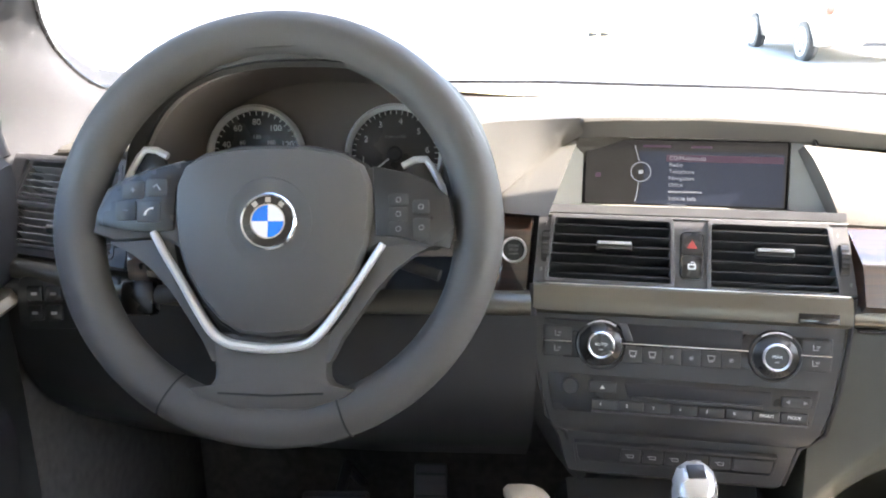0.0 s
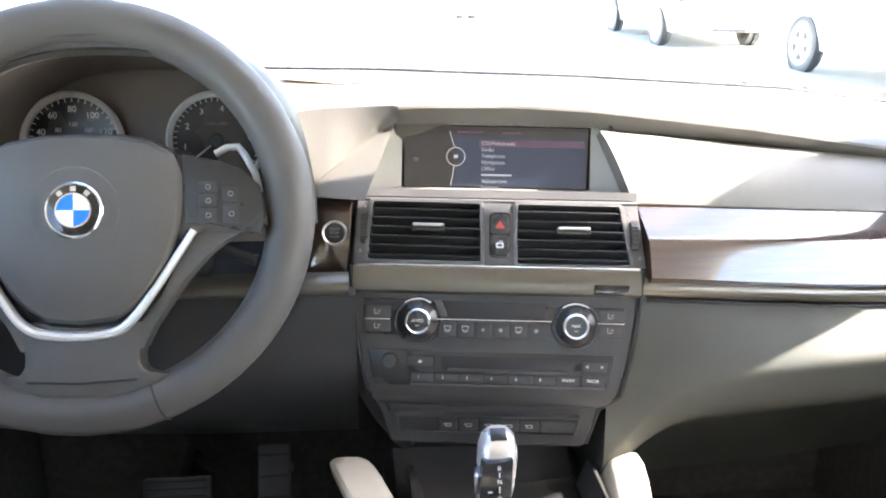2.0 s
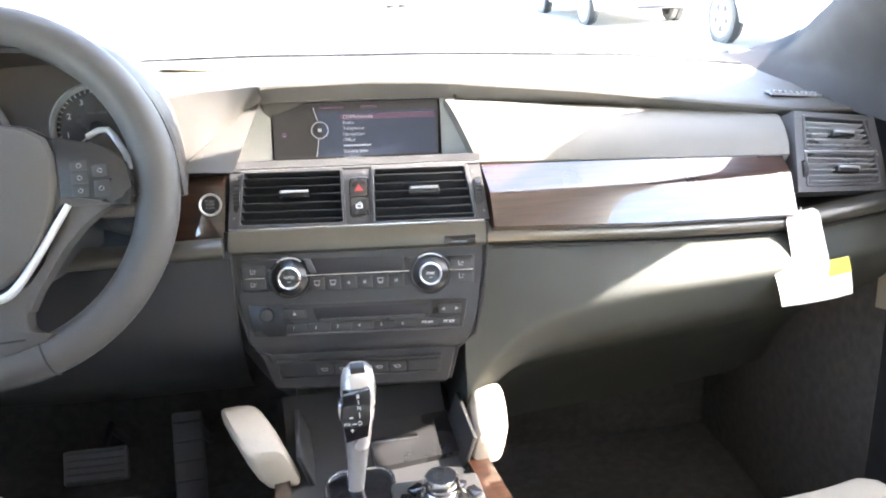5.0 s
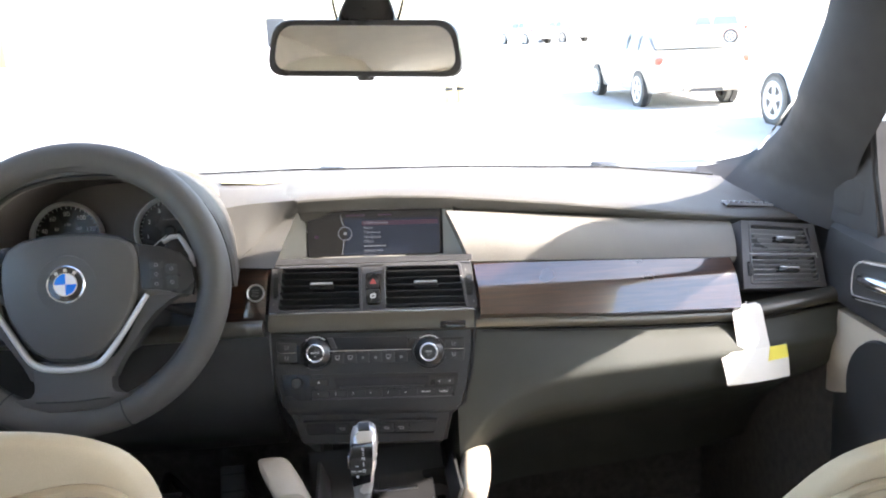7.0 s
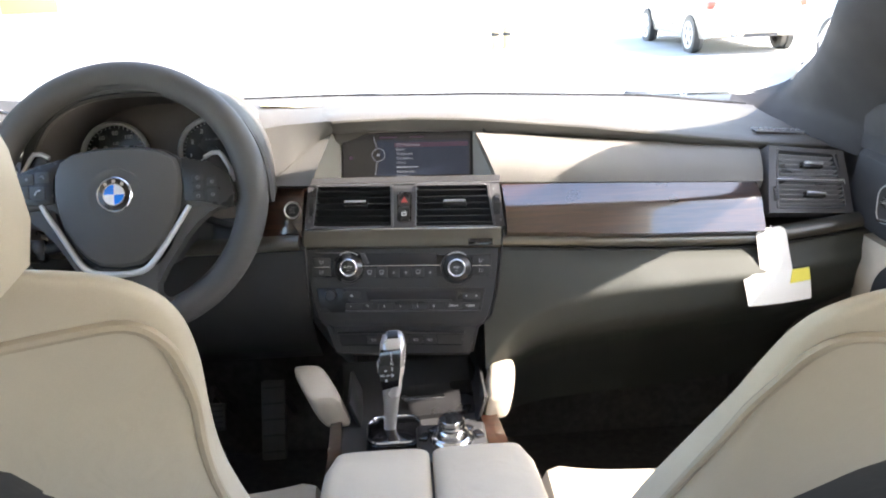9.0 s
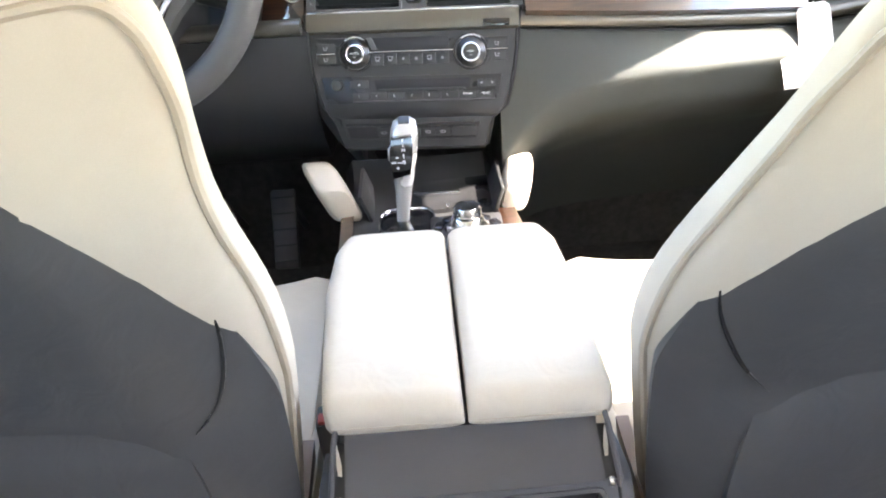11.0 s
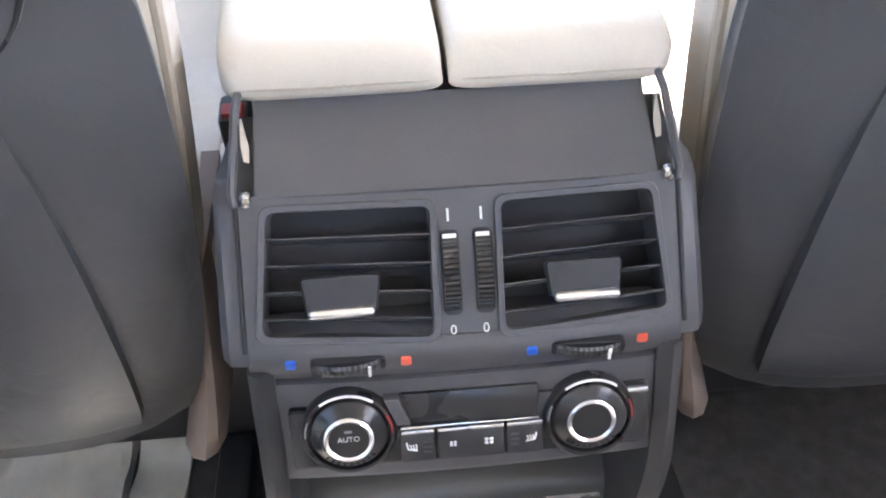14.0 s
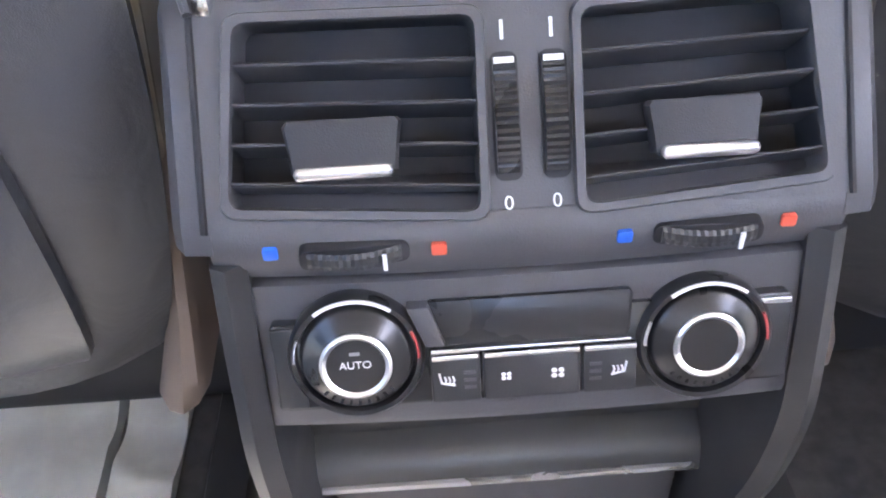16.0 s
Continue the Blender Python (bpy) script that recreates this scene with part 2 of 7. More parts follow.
def prism(pts, front, back, bevel=0.0, bm=None, dome=0.0):
    """An outline in x and z, raised from y = back to y = front (towards the viewer is minus y), with a rounded front edge."""
    bm = bm or bmesh.new()
    cx = sum(p[0] for p in pts) / len(pts)
    cz = sum(p[1] for p in pts) / len(pts)

    def ring(y, inset):
        out = []
        for x, z in pts:
            d = Vector((cx - x, cz - z))
            ln = max(d.length, 1e-6)
            s = min(inset / ln * 1.2, 0.9)
            out.append(bm.verts.new((x + d.x * s, y, z + d.y * s)))
        return out
    rings = [ring(back, 0)]
    if bevel > 0:
        rings += [ring(front + bevel, 0), ring(front + bevel * 0.3, bevel * 0.3), ring(front, bevel)]
    else:
        rings.append(ring(front, 0))
    n = len(pts)
    for a, b in zip(rings, rings[1:]):
        for i in range(n):
            j = (i + 1) % n
            bm.faces.new((a[i], a[j], b[j], b[i]))
    bm.faces.new(rings[0])
    if dome:
        c = bm.verts.new((cx, front - dome, cz))
        mid = []
        for v in rings[-1]:
            mid.append(bm.verts.new((lerp(v.co.x, cx, 0.35), front - dome * 0.7, lerp(v.co.z, cz, 0.35))))
        for i in range(n):
            j = (i + 1) % n
            bm.faces.new((rings[-1][i], rings[-1][j], mid[j], mid[i]))
            bm.faces.new((mid[i], mid[j], c))
    else:
        bm.faces.new(rings[-1])
    return bm


def frame_ring(outer, inner, front, back, bevel=0.001):
    """A flat frame between two outlines with as many points."""
    def lay(pts, y):
        return [(x, y, z) for x, z in pts]
    return loft([lay(outer, back), lay(outer, front + bevel), [(lerp(a[0], b[0], 0.12), front, lerp(a[1], b[1], 0.12)) for a, b in zip(outer, inner)],
                 [(lerp(a[0], b[0], 0.88), front, lerp(a[1], b[1], 0.88)) for a, b in zip(outer, inner)], lay(inner, front + bevel), lay(inner, back), lay(outer, back)], True, False)


def box(sx, sy, sz, at=(0, 0, 0), bevel=0.0, seg=2, m=None, bm=None):
    one = bmesh.new()
    bmesh.ops.create_cube(one, size=1)
    for v in one.verts:
        v.co = Vector((v.co.x * sx, v.co.y * sy, v.co.z * sz))
    if bevel:
        bmesh.ops.bevel(one, geom=one.edges[:], offset=min(bevel, sx * 0.49, sy * 0.49, sz * 0.49), segments=seg, affect="EDGES", profile=0.5)
    one.transform(Matrix.Translation(at) @ (m or Matrix()))
    if bm is None:
        return one
    me = bpy.data.meshes.new("tmp")
    one.to_mesh(me)
    one.free()
    bm.from_mesh(me)
    bpy.data.meshes.remove(me)
    return bm


def lathe(profile, n=40, axis="y", at=(0, 0, 0)):
    """profile: (radius, depth); turned round an axis through at."""
    rings = []
    for r, d in profile:
        ring = []
        for k in range(n):
            a = 2 * math.pi * k / n
            c, s = r * math.cos(a), r * math.sin(a)
            ring.append({"y": (at[0] + c, at[1] + d, at[2] + s), "z": (at[0] + c, at[1] + s, at[2] + d), "x": (at[0] + d, at[1] + c, at[2] + s)}[axis])
        rings.append(ring)
    return loft(rings, True, profile[0] != profile[-1])


def tube(path, r, n=10, closed=False, flat=1.0):
    """A round bar swept along points."""
    pts = [Vector(p) for p in path]
    rings = []
    prev = None
    for i, p in enumerate(pts):
        a = pts[i - 1] if (i or closed) else p
        b = pts[(i + 1) % len(pts)] if (i < len(pts) - 1 or closed) else p
        d = (b - a).normalized()
        if prev is None:
            s = d.cross(Vector((0, 0, 1)))
            if s.length < 0.1:
                s = d.cross(Vector((1, 0, 0)))
        else:
            s = prev - d * prev.dot(d)
        s.normalize()
        prev = s
        u = s.cross(d)
        rad = r[i] if isinstance(r, (list, tuple)) else r
        rings.append([tuple(p + s * rad * math.cos(2 * math.pi * k / n) + u * rad * flat * math.sin(2 * math.pi * k / n)) for k in range(n)])
    if closed:
        rings.append(rings[0])
        bm = loft(rings, True, False)
        bmesh.ops.remove_doubles(bm, verts=bm.verts, dist=1e-6)
        return bm
    return loft(rings)


def writing(text, size, x, z, y, parent, material, name="writing", align="CENTER", m=None):
    cu = bpy.data.curves.new(name, "FONT")
    cu.body, cu.size, cu.align_x, cu.align_y, cu.extrude = text, size, align, "CENTER", 0.00012
    tmp = bpy.data.objects.new(name, cu)
    scene.collection.objects.link(tmp)
    me = bpy.data.meshes.new_from_object(tmp)
    bpy.data.objects.remove(tmp)
    me.transform((m or Matrix()) @ Matrix.Translation((x, y, z)) @ Matrix.Rotation(radians(90), 4, "X"))
    me.materials.clear()
    me.materials.append(material)
    ob = new(name, me)
    ob.parent = parent
    return ob


def bar(w, h, x, z, y, parent, material, name="mark", m=None):
    bm = box(w, 0.0006, h, (x, y, z))
    if m is not None:
        bm.transform(m)
    return part(name, bm, material, parent, "", False)


def tilted(x, y, z, back):
    """A face frame: x right, z up along the face, minus y towards the viewer; leans back by that many degrees."""
    return pose(x, y, z, -back, 0, 0)


STACK = pose(-0.02, 0.76, 0, 0, 0, -7.7)
LOW = STACK @ tilted(0, -0.003, 0.98, 16.7)
VENT = STACK @ tilted(0, 0.02, 1.04, 31.0)
SCR = STACK @ tilted(0, 0.11, 1.10, 19.3)
BOT = STACK @ tilted(0, -0.025, 0.86, -5.7)


def zl(z):
    return (z - 0.98) / 0.958


def zv(z):
    return (z - 1.04) / 0.857


def zs(z):
    return (z - 1.10) / 0.944


def zb(z):
    return (z - 0.86) / 0.995


# ---- dashboard ----
# lines along the dash on the passenger's side: (x, y, z)
BASE = [(-0.05, 1.12, 1.198), (0.14, 1.12, 1.192), (0.454, 1.12, 1.174), (0.652, 1.12, 1.149), (0.76, 1.06, 1.14)]
LIP = [(0.0, 0.862, 1.2005), (0.10, 0.854, 1.1955), (0.289, 0.854, 1.1735), (0.486, 0.864, 1.1435), (0.6, 0.874, 1.126), (0.76, 0.90, 1.108)]
PANEL_TOP = [(0.11, 0.850, 1.174), (0.35, 0.866, 1.146), (0.59, 0.880, 1.116)]
WOOD_TOP = [(0.135, 0.809, 1.0938), (0.35, 0.804, 1.0855), (0.56, 0.811, 1.0735)]
WOOD_BOT = [(0.135, 0.754, 1.0305), (0.35, 0.762, 1.0135), (0.56, 0.772, 1.003), (0.585, 0.773, 1.006), (0.66, 0.772, 1.0145), (0.745, 0.783, 1.021)]
LEFT_RISE = 0.07


def line(keys, x):
    """The line's y and z at x; the driver's side is its mirror image, a little higher."""
    y, z = along(keys, abs(x))
    return y, z + (LEFT_RISE * -x if x < 0 else 0.0)


def strip(x0, x1, n, edge_a, edge_b, bulge, thick, sl=0.0, sr=0.0, rows=6, ridge=0.0):
    """A panel between two lines along the dash, bowed outwards, with rounded edges and a back; sl, sr: how far the ends slant."""
    rings = []
    for i in range(n + 1):
        x = lerp(x0, x1, i / n)
        (ya, za), (yb, zb_) = edge_a(x), edge_b(x)
        d = Vector((yb - ya, zb_ - za))
        nrm = Vector((d.y, -d.x)).normalized()
        if nrm.x > 0:
            nrm = -nrm
        ring = []
        for k in range(rows + 1):
            t = k / rows
            if ridge:
                p, b = lerp(ridge + 0.08, ridge - 0.16, i / n), lerp(bulge, bulge * 0.6, i / n)
                o = -b * math.log(math.exp(-8 * t / p) + math.exp(-8 * (1 - t) / (1 - p))) / 8
            else:
                o = bulge * 4 * t * (1 - t) - (0.003 if k in (0, rows) else 0.0)
            ring.append((x, ya + d.x * t + nrm.x * o, za + d.y * t + nrm.y * o))
        ring.append((x, yb - nrm.x * thick, zb_ - nrm.y * thick))
        ring.append((x, ya - nrm.x * thick, za - nrm.y * thick))
        sk = sl * (1 - i / n) + sr * i / n
        ring = [(px + sk * (1 - k / rows), py, pz) for k, (px, py, pz) in enumerate(ring[:-2])] + [ring[-2], (ring[-1][0] + sk, ring[-1][1], ring[-1][2])]
        rings.append(ring)
    return loft(rings)


dash = thing("dashboard", "grey-brown grained dashboard with walnut and metal trim", "dashboard")
rings = []
for i in range(97):
    x = lerp(-0.76, 0.76, i / 96)
    (yb_, zb0), (yl, zl0) = line(BASE, x), line(LIP, x)
    f = max(0.0, min(1.0, (-0.140 - x) / 0.012)) * max(0.0, min(1.0, (x + 0.62) / 0.04))      # no lip behind the wheel
    yl, zl0 = lerp(yl, 0.93, f), lerp(zl0, 1.198, f)
    d = lerp(0.022, 0.010, min(1.0, abs(x) / 0.6))
    rings.append([(x, yb_ + 0.12, zb0 - 0.06), (x, yb_ + 0.02, zb0 - 0.004), (x, yb_, zb0), (x, lerp(yb_, yl, 0.5), lerp(zb0, zl0, 0.5) + 0.004), (x, yl + 0.03, zl0 + 0.0035), (x, yl + 0.008, zl0 + 0.001), (x, yl + 0.001, zl0 - 0.002),
                  (x, yl, zl0 - 0.005), (x, yl + 0.004, zl0 - 0.005 - d * 0.4), (x, yl + 0.013, zl0 - 0.005 - d), (x, yl + 0.05, zl0 - 0.012 - d), (x, yl + 0.07, zl0 - 0.12)])
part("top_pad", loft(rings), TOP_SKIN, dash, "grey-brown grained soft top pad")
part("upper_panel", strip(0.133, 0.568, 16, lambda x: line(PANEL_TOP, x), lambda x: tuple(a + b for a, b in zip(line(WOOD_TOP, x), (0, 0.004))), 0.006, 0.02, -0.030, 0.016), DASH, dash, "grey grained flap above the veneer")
part("veneer", strip(0.138, 0.556, 24, lambda x: line(WOOD_TOP, x), lambda x: (line(WOOD_BOT, x)[0] - 0.013, line(WOOD_BOT, x)[1] + 0.0035), 0.0150, 0.02, rows=20, ridge=0.5), WOOD, dash, "glossy dark walnut veneer")
part("metal_strip", strip(0.131, 0.745, 24, lambda x: tuple(a + b for a, b in zip(line(WOOD_BOT, x), (-0.003, -0.002))), lambda x: tuple(a + b for a, b in zip(line(WOOD_BOT, x), (-0.002, -0.024))), 0.007, 0.02), TITAN, dash, "warm brushed metal strip")


# the fold along the glove box: x, y, z
FOLD = [(0.098, 0.728, 0.818), (0.125, 0.727, 0.852), (0.15, 0.725, 0.882), (0.18, 0.723, 0.907), (0.21, 0.720, 0.920), (0.26, 0.717, 0.931), (0.35, 0.715, 0.939), (0.5, 0.722, 0.944), (0.66, 0.744, 0.948), (0.745, 0.772, 0.952)]
rings = []
for i in range(45):
    x = lerp(0.098, 0.745, i / 44)
    y, z = line(WOOD_BOT, x)
    z -= 0.026
    yf, zf = along(FOLD, x)
    rings.append(flowing(((x, y + 0.004, z), (x, lerp(y, yf, 0.34), lerp(z, zf, 0.27)), (x, lerp(y, yf, 0.70), lerp(z, zf, 0.64)), (x, lerp(y, yf, 0.96), lerp(z, zf, 0.94)), (x, yf + 0.001, zf - 0.008), (x, yf + 0.009, zf - 0.028), (x, yf + 0.024, zf - 0.058),
                          (x, yf + 0.056, zf - 0.086), (x, yf + 0.11, zf - 0.125), (x, yf + 0.19, zf - 0.18), (x, yf + 0.27, zf - 0.26), (x, yf + 0.33, zf - 0.36)), 3) + [(x, yf + 0.38, zf - 0.36), (x, y + 0.25, z)])
part("glove_box", loft(rings), DASH_LOW, dash, "grey-green grained glove box swelling out below the trim")
part("glove_seam", tube([(x, line(WOOD_BOT, x)[0] - 0.0005, line(WOOD_BOT, x)[1] - 0.0275) for x in (0.14, 0.25, 0.35, 0.45, 0.56, 0.65, 0.73)], 0.0016, 6), DEEP, dash)
# driver's side
part("driver_metal_strip", strip(-0.725, -0.185, 20, lambda x: tuple(a + b for a, b in zip(line(WOOD_BOT, x), (-0.003, -0.002))), lambda x: tuple(a + b for a, b in zip(line(WOOD_BOT, x), (-0.002, -0.022))), 0.006, 0.02), TITAN, dash, "warm brushed metal strip")
part("driver_veneer", strip(-0.60, -0.56, 4, lambda x: line(WOOD_TOP, x), lambda x: line(WOOD_BOT, x), 0.008, 0.02), WOOD, dash)
rings = []
for i in range(21):
    x = lerp(-0.745, -0.178, i / 20)
    y, z = line(WOOD_BOT, x)
    z -= 0.024
    rings.append([(x, y + 0.006, z), (x, y, z - 0.05), (x, y + 0.02, z - 0.12), (x, y + 0.06, z - 0.18), (x, y + 0.13, z - 0.24), (x, y + 0.25, z - 0.26), (x, y + 0.25, z)])
part("knee_panel", loft(rings), BLACK, dash, "dark grained knee panel under the wheel")
rings = []
for i in range(9):
    x = lerp(-0.20, -0.118, i / 8)
    d, e = 0.024 * (1 - i / 8) ** 1.5, 0.075 * (1 - i / 8)
    col = flowing(((x, 0.772 + d, 1.004), (x, 0.771 + d, 0.95), (x, 0.764 + d, 0.905), (x, 0.762 + d, 0.87), (x, 0.768 + d, 0.84), (x, 0.785 + d, 0.812), (x, 0.83, 0.78), (x, 0.90, 0.74)), 2) + [(x, 0.95, 0.74), (x, 0.95, 1.004)]
    rings.append([(px + e * max(0.0, 0.93 - pz) / 0.15, py, pz) for px, py, pz in col])
part("stack_cheek", loft(rings), BLACK, dash, "dark grained skin beside the stack")
# x, skew, crest y z, crease y z, foot y z: the skin folds along a crease that runs down from the lip towards the wheel
CORNER = [(-0.166, 0.036, 0.8550, 1.2000, 0.864, 1.1790, 0.806, 1.1075), (-0.175, 0.029, 0.861, 1.1990, 0.860, 1.1680, 0.808, 1.1075), (-0.192, 0.020, 0.876, 1.1950, 0.851, 1.1480, 0.812, 1.1075), (-0.212, 0.010, 0.884, 1.1925, 0.836, 1.1270, 0.820, 1.1070),
          (-0.232, 0.004, 0.890, 1.1890, 0.828, 1.1110, 0.824, 1.1050), (-0.275, 0.0, 0.895, 1.1800, 0.822, 1.0960, 0.822, 1.0920)]
rings = []
for x, sk, y1, z1, y2, z2, y3, z3 in flowing(CORNER, 4):
    col = [(0.99, 1.2030), (0.94, 1.2040), (y1 + 0.012, z1 + 0.0035), (y1, z1), (lerp(y1, y2, 0.2), lerp(z1, z2, 0.25)), (lerp(y1, y2, 0.55), lerp(z1, z2, 0.6)), (lerp(y1, y2, 0.9), lerp(z1, z2, 0.92)), (y2 + 0.0005, z2), (lerp(y2, y3, 0.12) + 0.004, lerp(z2, z3, 0.1)), (lerp(y2, y3, 0.6) + 0.003, lerp(z2, z3, 0.6)), (y3, z3), (y3 + 0.02, z3 - 0.004), (0.99, 1.10)]
    rings.append([(x + sk * (z - 1.1075) / 0.0695, y, z) for y, z in col])
part("side_panel", loft(rings), TOP_SKIN, dash, "grey-brown creased panel beside the display")

# instrument hood
hood = thing("instrument_hood", "grey-brown grained hood over the dark instrument binnacle", "instrument hood")


def arch(y, w, top, low, power=2.6, n=28, cx=-0.400):
    out = []
    for i in range(n + 1):
        s = -math.cos(math.pi * i / n)
        out.append((cx + w * s, y, low + (top - low) * (1 - min(1, abs(s)) ** power) ** (1 / power)))
    return out


def arch_loft(stations, thick):
    rings = []
    for y, w, top, low in stations:
        rings.append(arch(y, w, top, low) + arch(y, w - thick, top - thick, low)[::-1])
    return loft(rings)


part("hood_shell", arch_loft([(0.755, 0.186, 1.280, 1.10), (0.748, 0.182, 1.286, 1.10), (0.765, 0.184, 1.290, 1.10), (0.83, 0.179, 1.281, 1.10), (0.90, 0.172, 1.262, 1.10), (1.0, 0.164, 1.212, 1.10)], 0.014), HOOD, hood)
part("hood_lining", arch_loft([(0.757, 0.171, 1.270, 1.09), (0.83, 0.165, 1.262, 1.09), (0.94, 0.158, 1.232, 1.09)], 0.004), UMBER, hood, "dark brown inner lining")
GAUGE = tilted(-0.4055, 0.905, 1.152, 14) @ Matrix.Scale(1.085, 4)
cluster = thing("instrument_cluster", "dark instrument cluster with two chrome-ringed dials", "instrument cluster", GAUGE)
part("face_plate", prism(rr(0.290, 0.160, 0.070, 8, 0.000, 0.012), 0.012, 0.03, 0.002), UMBER, cluster, "dark brown dial plate")
part("lower_shroud", prism(rr(0.275, 0.05, 0.012, 5, 0.006, -0.078), -0.06, 0.03, 0.01), UMBER, cluster)


def dial(cx, marks, needle, lo, hi, minor):
    d = part("dial", lathe([(0.0465, 0.004), (0.0465, 0.0), (0.0, 0.0)], 48, "y", (cx, 0.004, 0)), SATIN, cluster)
    part("chrome_ring", lathe([(0.046, 0.008), (0.0512, 0.008), (0.0522, -0.003), (0.0492, -0.0075), (0.0458, -0.003), (0.046, 0.008)], 56, "y", (cx, 0, 0)), DIAL_RING, d, "bright silver ring")
    for i, txt in enumerate(marks):
        a = radians(lerp(lo, hi, i / (len(marks) - 1)))
        writing(txt, 0.0092, cx + 0.034 * math.cos(a), 0.034 * math.sin(a), 0.003, d, WHITE_INK, "dial_number")
    for i in range(minor + 1):
        a = radians(lerp(lo, hi, i / minor))
        bar(0.004, 0.0008, 0, 0, 0, d, WHITE_INK, "tick", Matrix.Translation((cx + 0.0435 * math.cos(a), 0.003, 0.0435 * math.sin(a))) @ Matrix.Rotation(-a, 4, "Y"))
    a = radians(needle)
    bar(0.036, 0.0014, 0, 0, 0, d, WHITE_INK, "needle", Matrix.Translation((cx + 0.017 * math.cos(a), 0.0, 0.017 * math.sin(a))) @ Matrix.Rotation(-a, 4, "Y"))
    part("needle_hub", lathe([(0.008, 0.003), (0.008, -0.002), (0.006, -0.004), (0, -0.004)], 20, "y", (cx, 0, 0)), BLACK, d)
    return d


speedo = dial(-0.078, ["20", "40", "60", "80", "100", "120", "140"], 218, 198, -18, 24)
for i, txt in enumerate(["40", "80", "120", "160", "200"]):
    a = radians(lerp(175, 5, i / 4))
    writing(txt, 0.0062, -0.078 + 0.0225 * math.cos(a), 0.0225 * math.sin(a) - 0.004, 0.003, speedo, WHITE_INK, "dial_number")
tacho = dial(0.068, ["1", "2", "3", "4", "5", "6", "7"], 218, 190, -30, 28)
writing("1/min x1000", 0.0045, 0.068, 0.018, 0.003, tacho, GREY_INK, "dial_writing")

# ---- centre stack ----
stack_shell = thing("centre_stack", "dark grained centre stack below the display, turned to the driver", "centre stack", STACK)
rings = []
for z, v, ul, ur in ((1.012, 0.006, -0.1635, 0.1475), (0.98, -0.003, -0.162, 0.1455), (0.93, -0.018, -0.152, 0.137), (0.905, -0.0265, -0.144, 0.128), (0.893, -0.024, -0.140, 0.120), (0.886, -0.019, -0.137, 0.112),
                     (0.876, -0.021, -0.132, 0.107), (0.86, -0.0225, -0.128, 0.103), (0.84, -0.021, -0.122, 0.098), (0.832, -0.012, -0.12, 0.095), (0.825, 0.02, -0.12, 0.095)):
    rings.append([(ul + 0.004, v + 0.02, z), (ul, v + 0.004, z), (ul + 0.003, v, z), (lerp(ul, ur, 0.3), v - 0.0005, z), (lerp(ul, ur, 0.7), v - 0.0005, z), (ur - 0.003, v, z), (ur, v + 0.004, z), (ur - 0.004, v + 0.02, z), (ur - 0.01, v + 0.14, z), (ul + 0.01, v + 0.14, z)])
part("stack_face", loft(rings), BLACK, stack_shell)
# metal band under the vents
rings = []
for i in range(9):
    u = lerp(-0.1625, 0.149, i / 8)
    rings.append([(u, 0.0195, 1.0385), (u, 0.0105, 1.0375), (u, 0.006, 1.031), (u, 0.001, 1.022), (u, 0.0005, 1.014), (u, 0.004, 1.0095), (u, 0.03, 1.0095), (u, 0.03, 1.0385)])
part("metal_band", loft(rings), TITAN, stack_shell, "warm brushed metal band")
part("chrome_line", box(0.309, 0.004, 0.0028, (-0.0065, 0.0155, 1.0385), 0.0008), CHROME, stack_shell, "thin chrome line")
part("sensor_window", box(0.038, 0.006, 0.0105, (0.117, 0.0012, 1.0195), 0.001, 2, Matrix.Rotation(radians(-20), 4, "X")), GLOSS, stack_shell, "dark sensor window")
for sx, px in ((1, 0.1515), (-1, -0.1655)):
    part("panel_gap", tube([(px, 0.012, 1.038), (px - 0.003 * sx, 0.002, 1.0), (px - 0.009 * sx, -0.012, 0.95), (px - 0.02 * sx, -0.023, 0.905), (px - 0.042 * sx, -0.02, 0.885), (px - 0.052 * sx, -0.016, 0.84)], 0.0022, 6), DEEP, stack_shell)
# bay with the display
bay = thing("display_bay", "display bay under the dash lip, slanted sides coloured pale for sunlight", "display bay", SCR)
H0, H1 = zs(1.092), zs(1.172)
# Surround coloured pale in place of the sun on it.
part("bay_frame", loft([[(x, y, z) for x, z in pts] for pts, y in (
    (quad((-0.1385, H1), (0.1175, H1), (0.156, H0), (-0.164, H0)), 0.01), (quad((-0.1385, H1), (0.1175, H1), (0.156, H0), (-0.164, H0)), -0.008),
    (quad((-0.118, H1 - 0.002), (0.103, H1 - 0.002), (0.103, 0.0), (-0.118, 0.0)), 0.006), (quad((-0.118, H1 - 0.002), (0.103, H1 - 0.002), (0.103, 0.0), (-0.118, 0.0)), 0.012))], True, False), BAY, bay, "slanted surround, its sunlight put into a pale grey")
part("bay_back", box(0.28, 0.004, 0.085, (-0.005, 0.014, 0.034)), DEEP, bay, "", False)
part("bay_shelf", loft([[(-0.162, -0.044, -0.005), (0.148, -0.044, -0.005), (0.148, -0.044, -0.014), (-0.162, -0.044, -0.014)], [(-0.164, 0.012, -0.001), (0.150, 0.012, -0.001), (0.150, 0.012, -0.012), (-0.164, 0.012, -0.012)]]), SLATE, bay, "grey ledge below the screen")
for a, b, c, d in ((-0.1415, -0.1685, H1, H0), (0.1205, 0.161, H1, H0 - 0.008)):
    part("bay_gap", tube([(a, -0.013, c), (b, -0.015, d)], 0.0022, 6), DEEP, bay)
screen = thing("display_screen", "wide navigation display showing a blue-black menu", "display screen", SCR)
SH = zs(1.168)
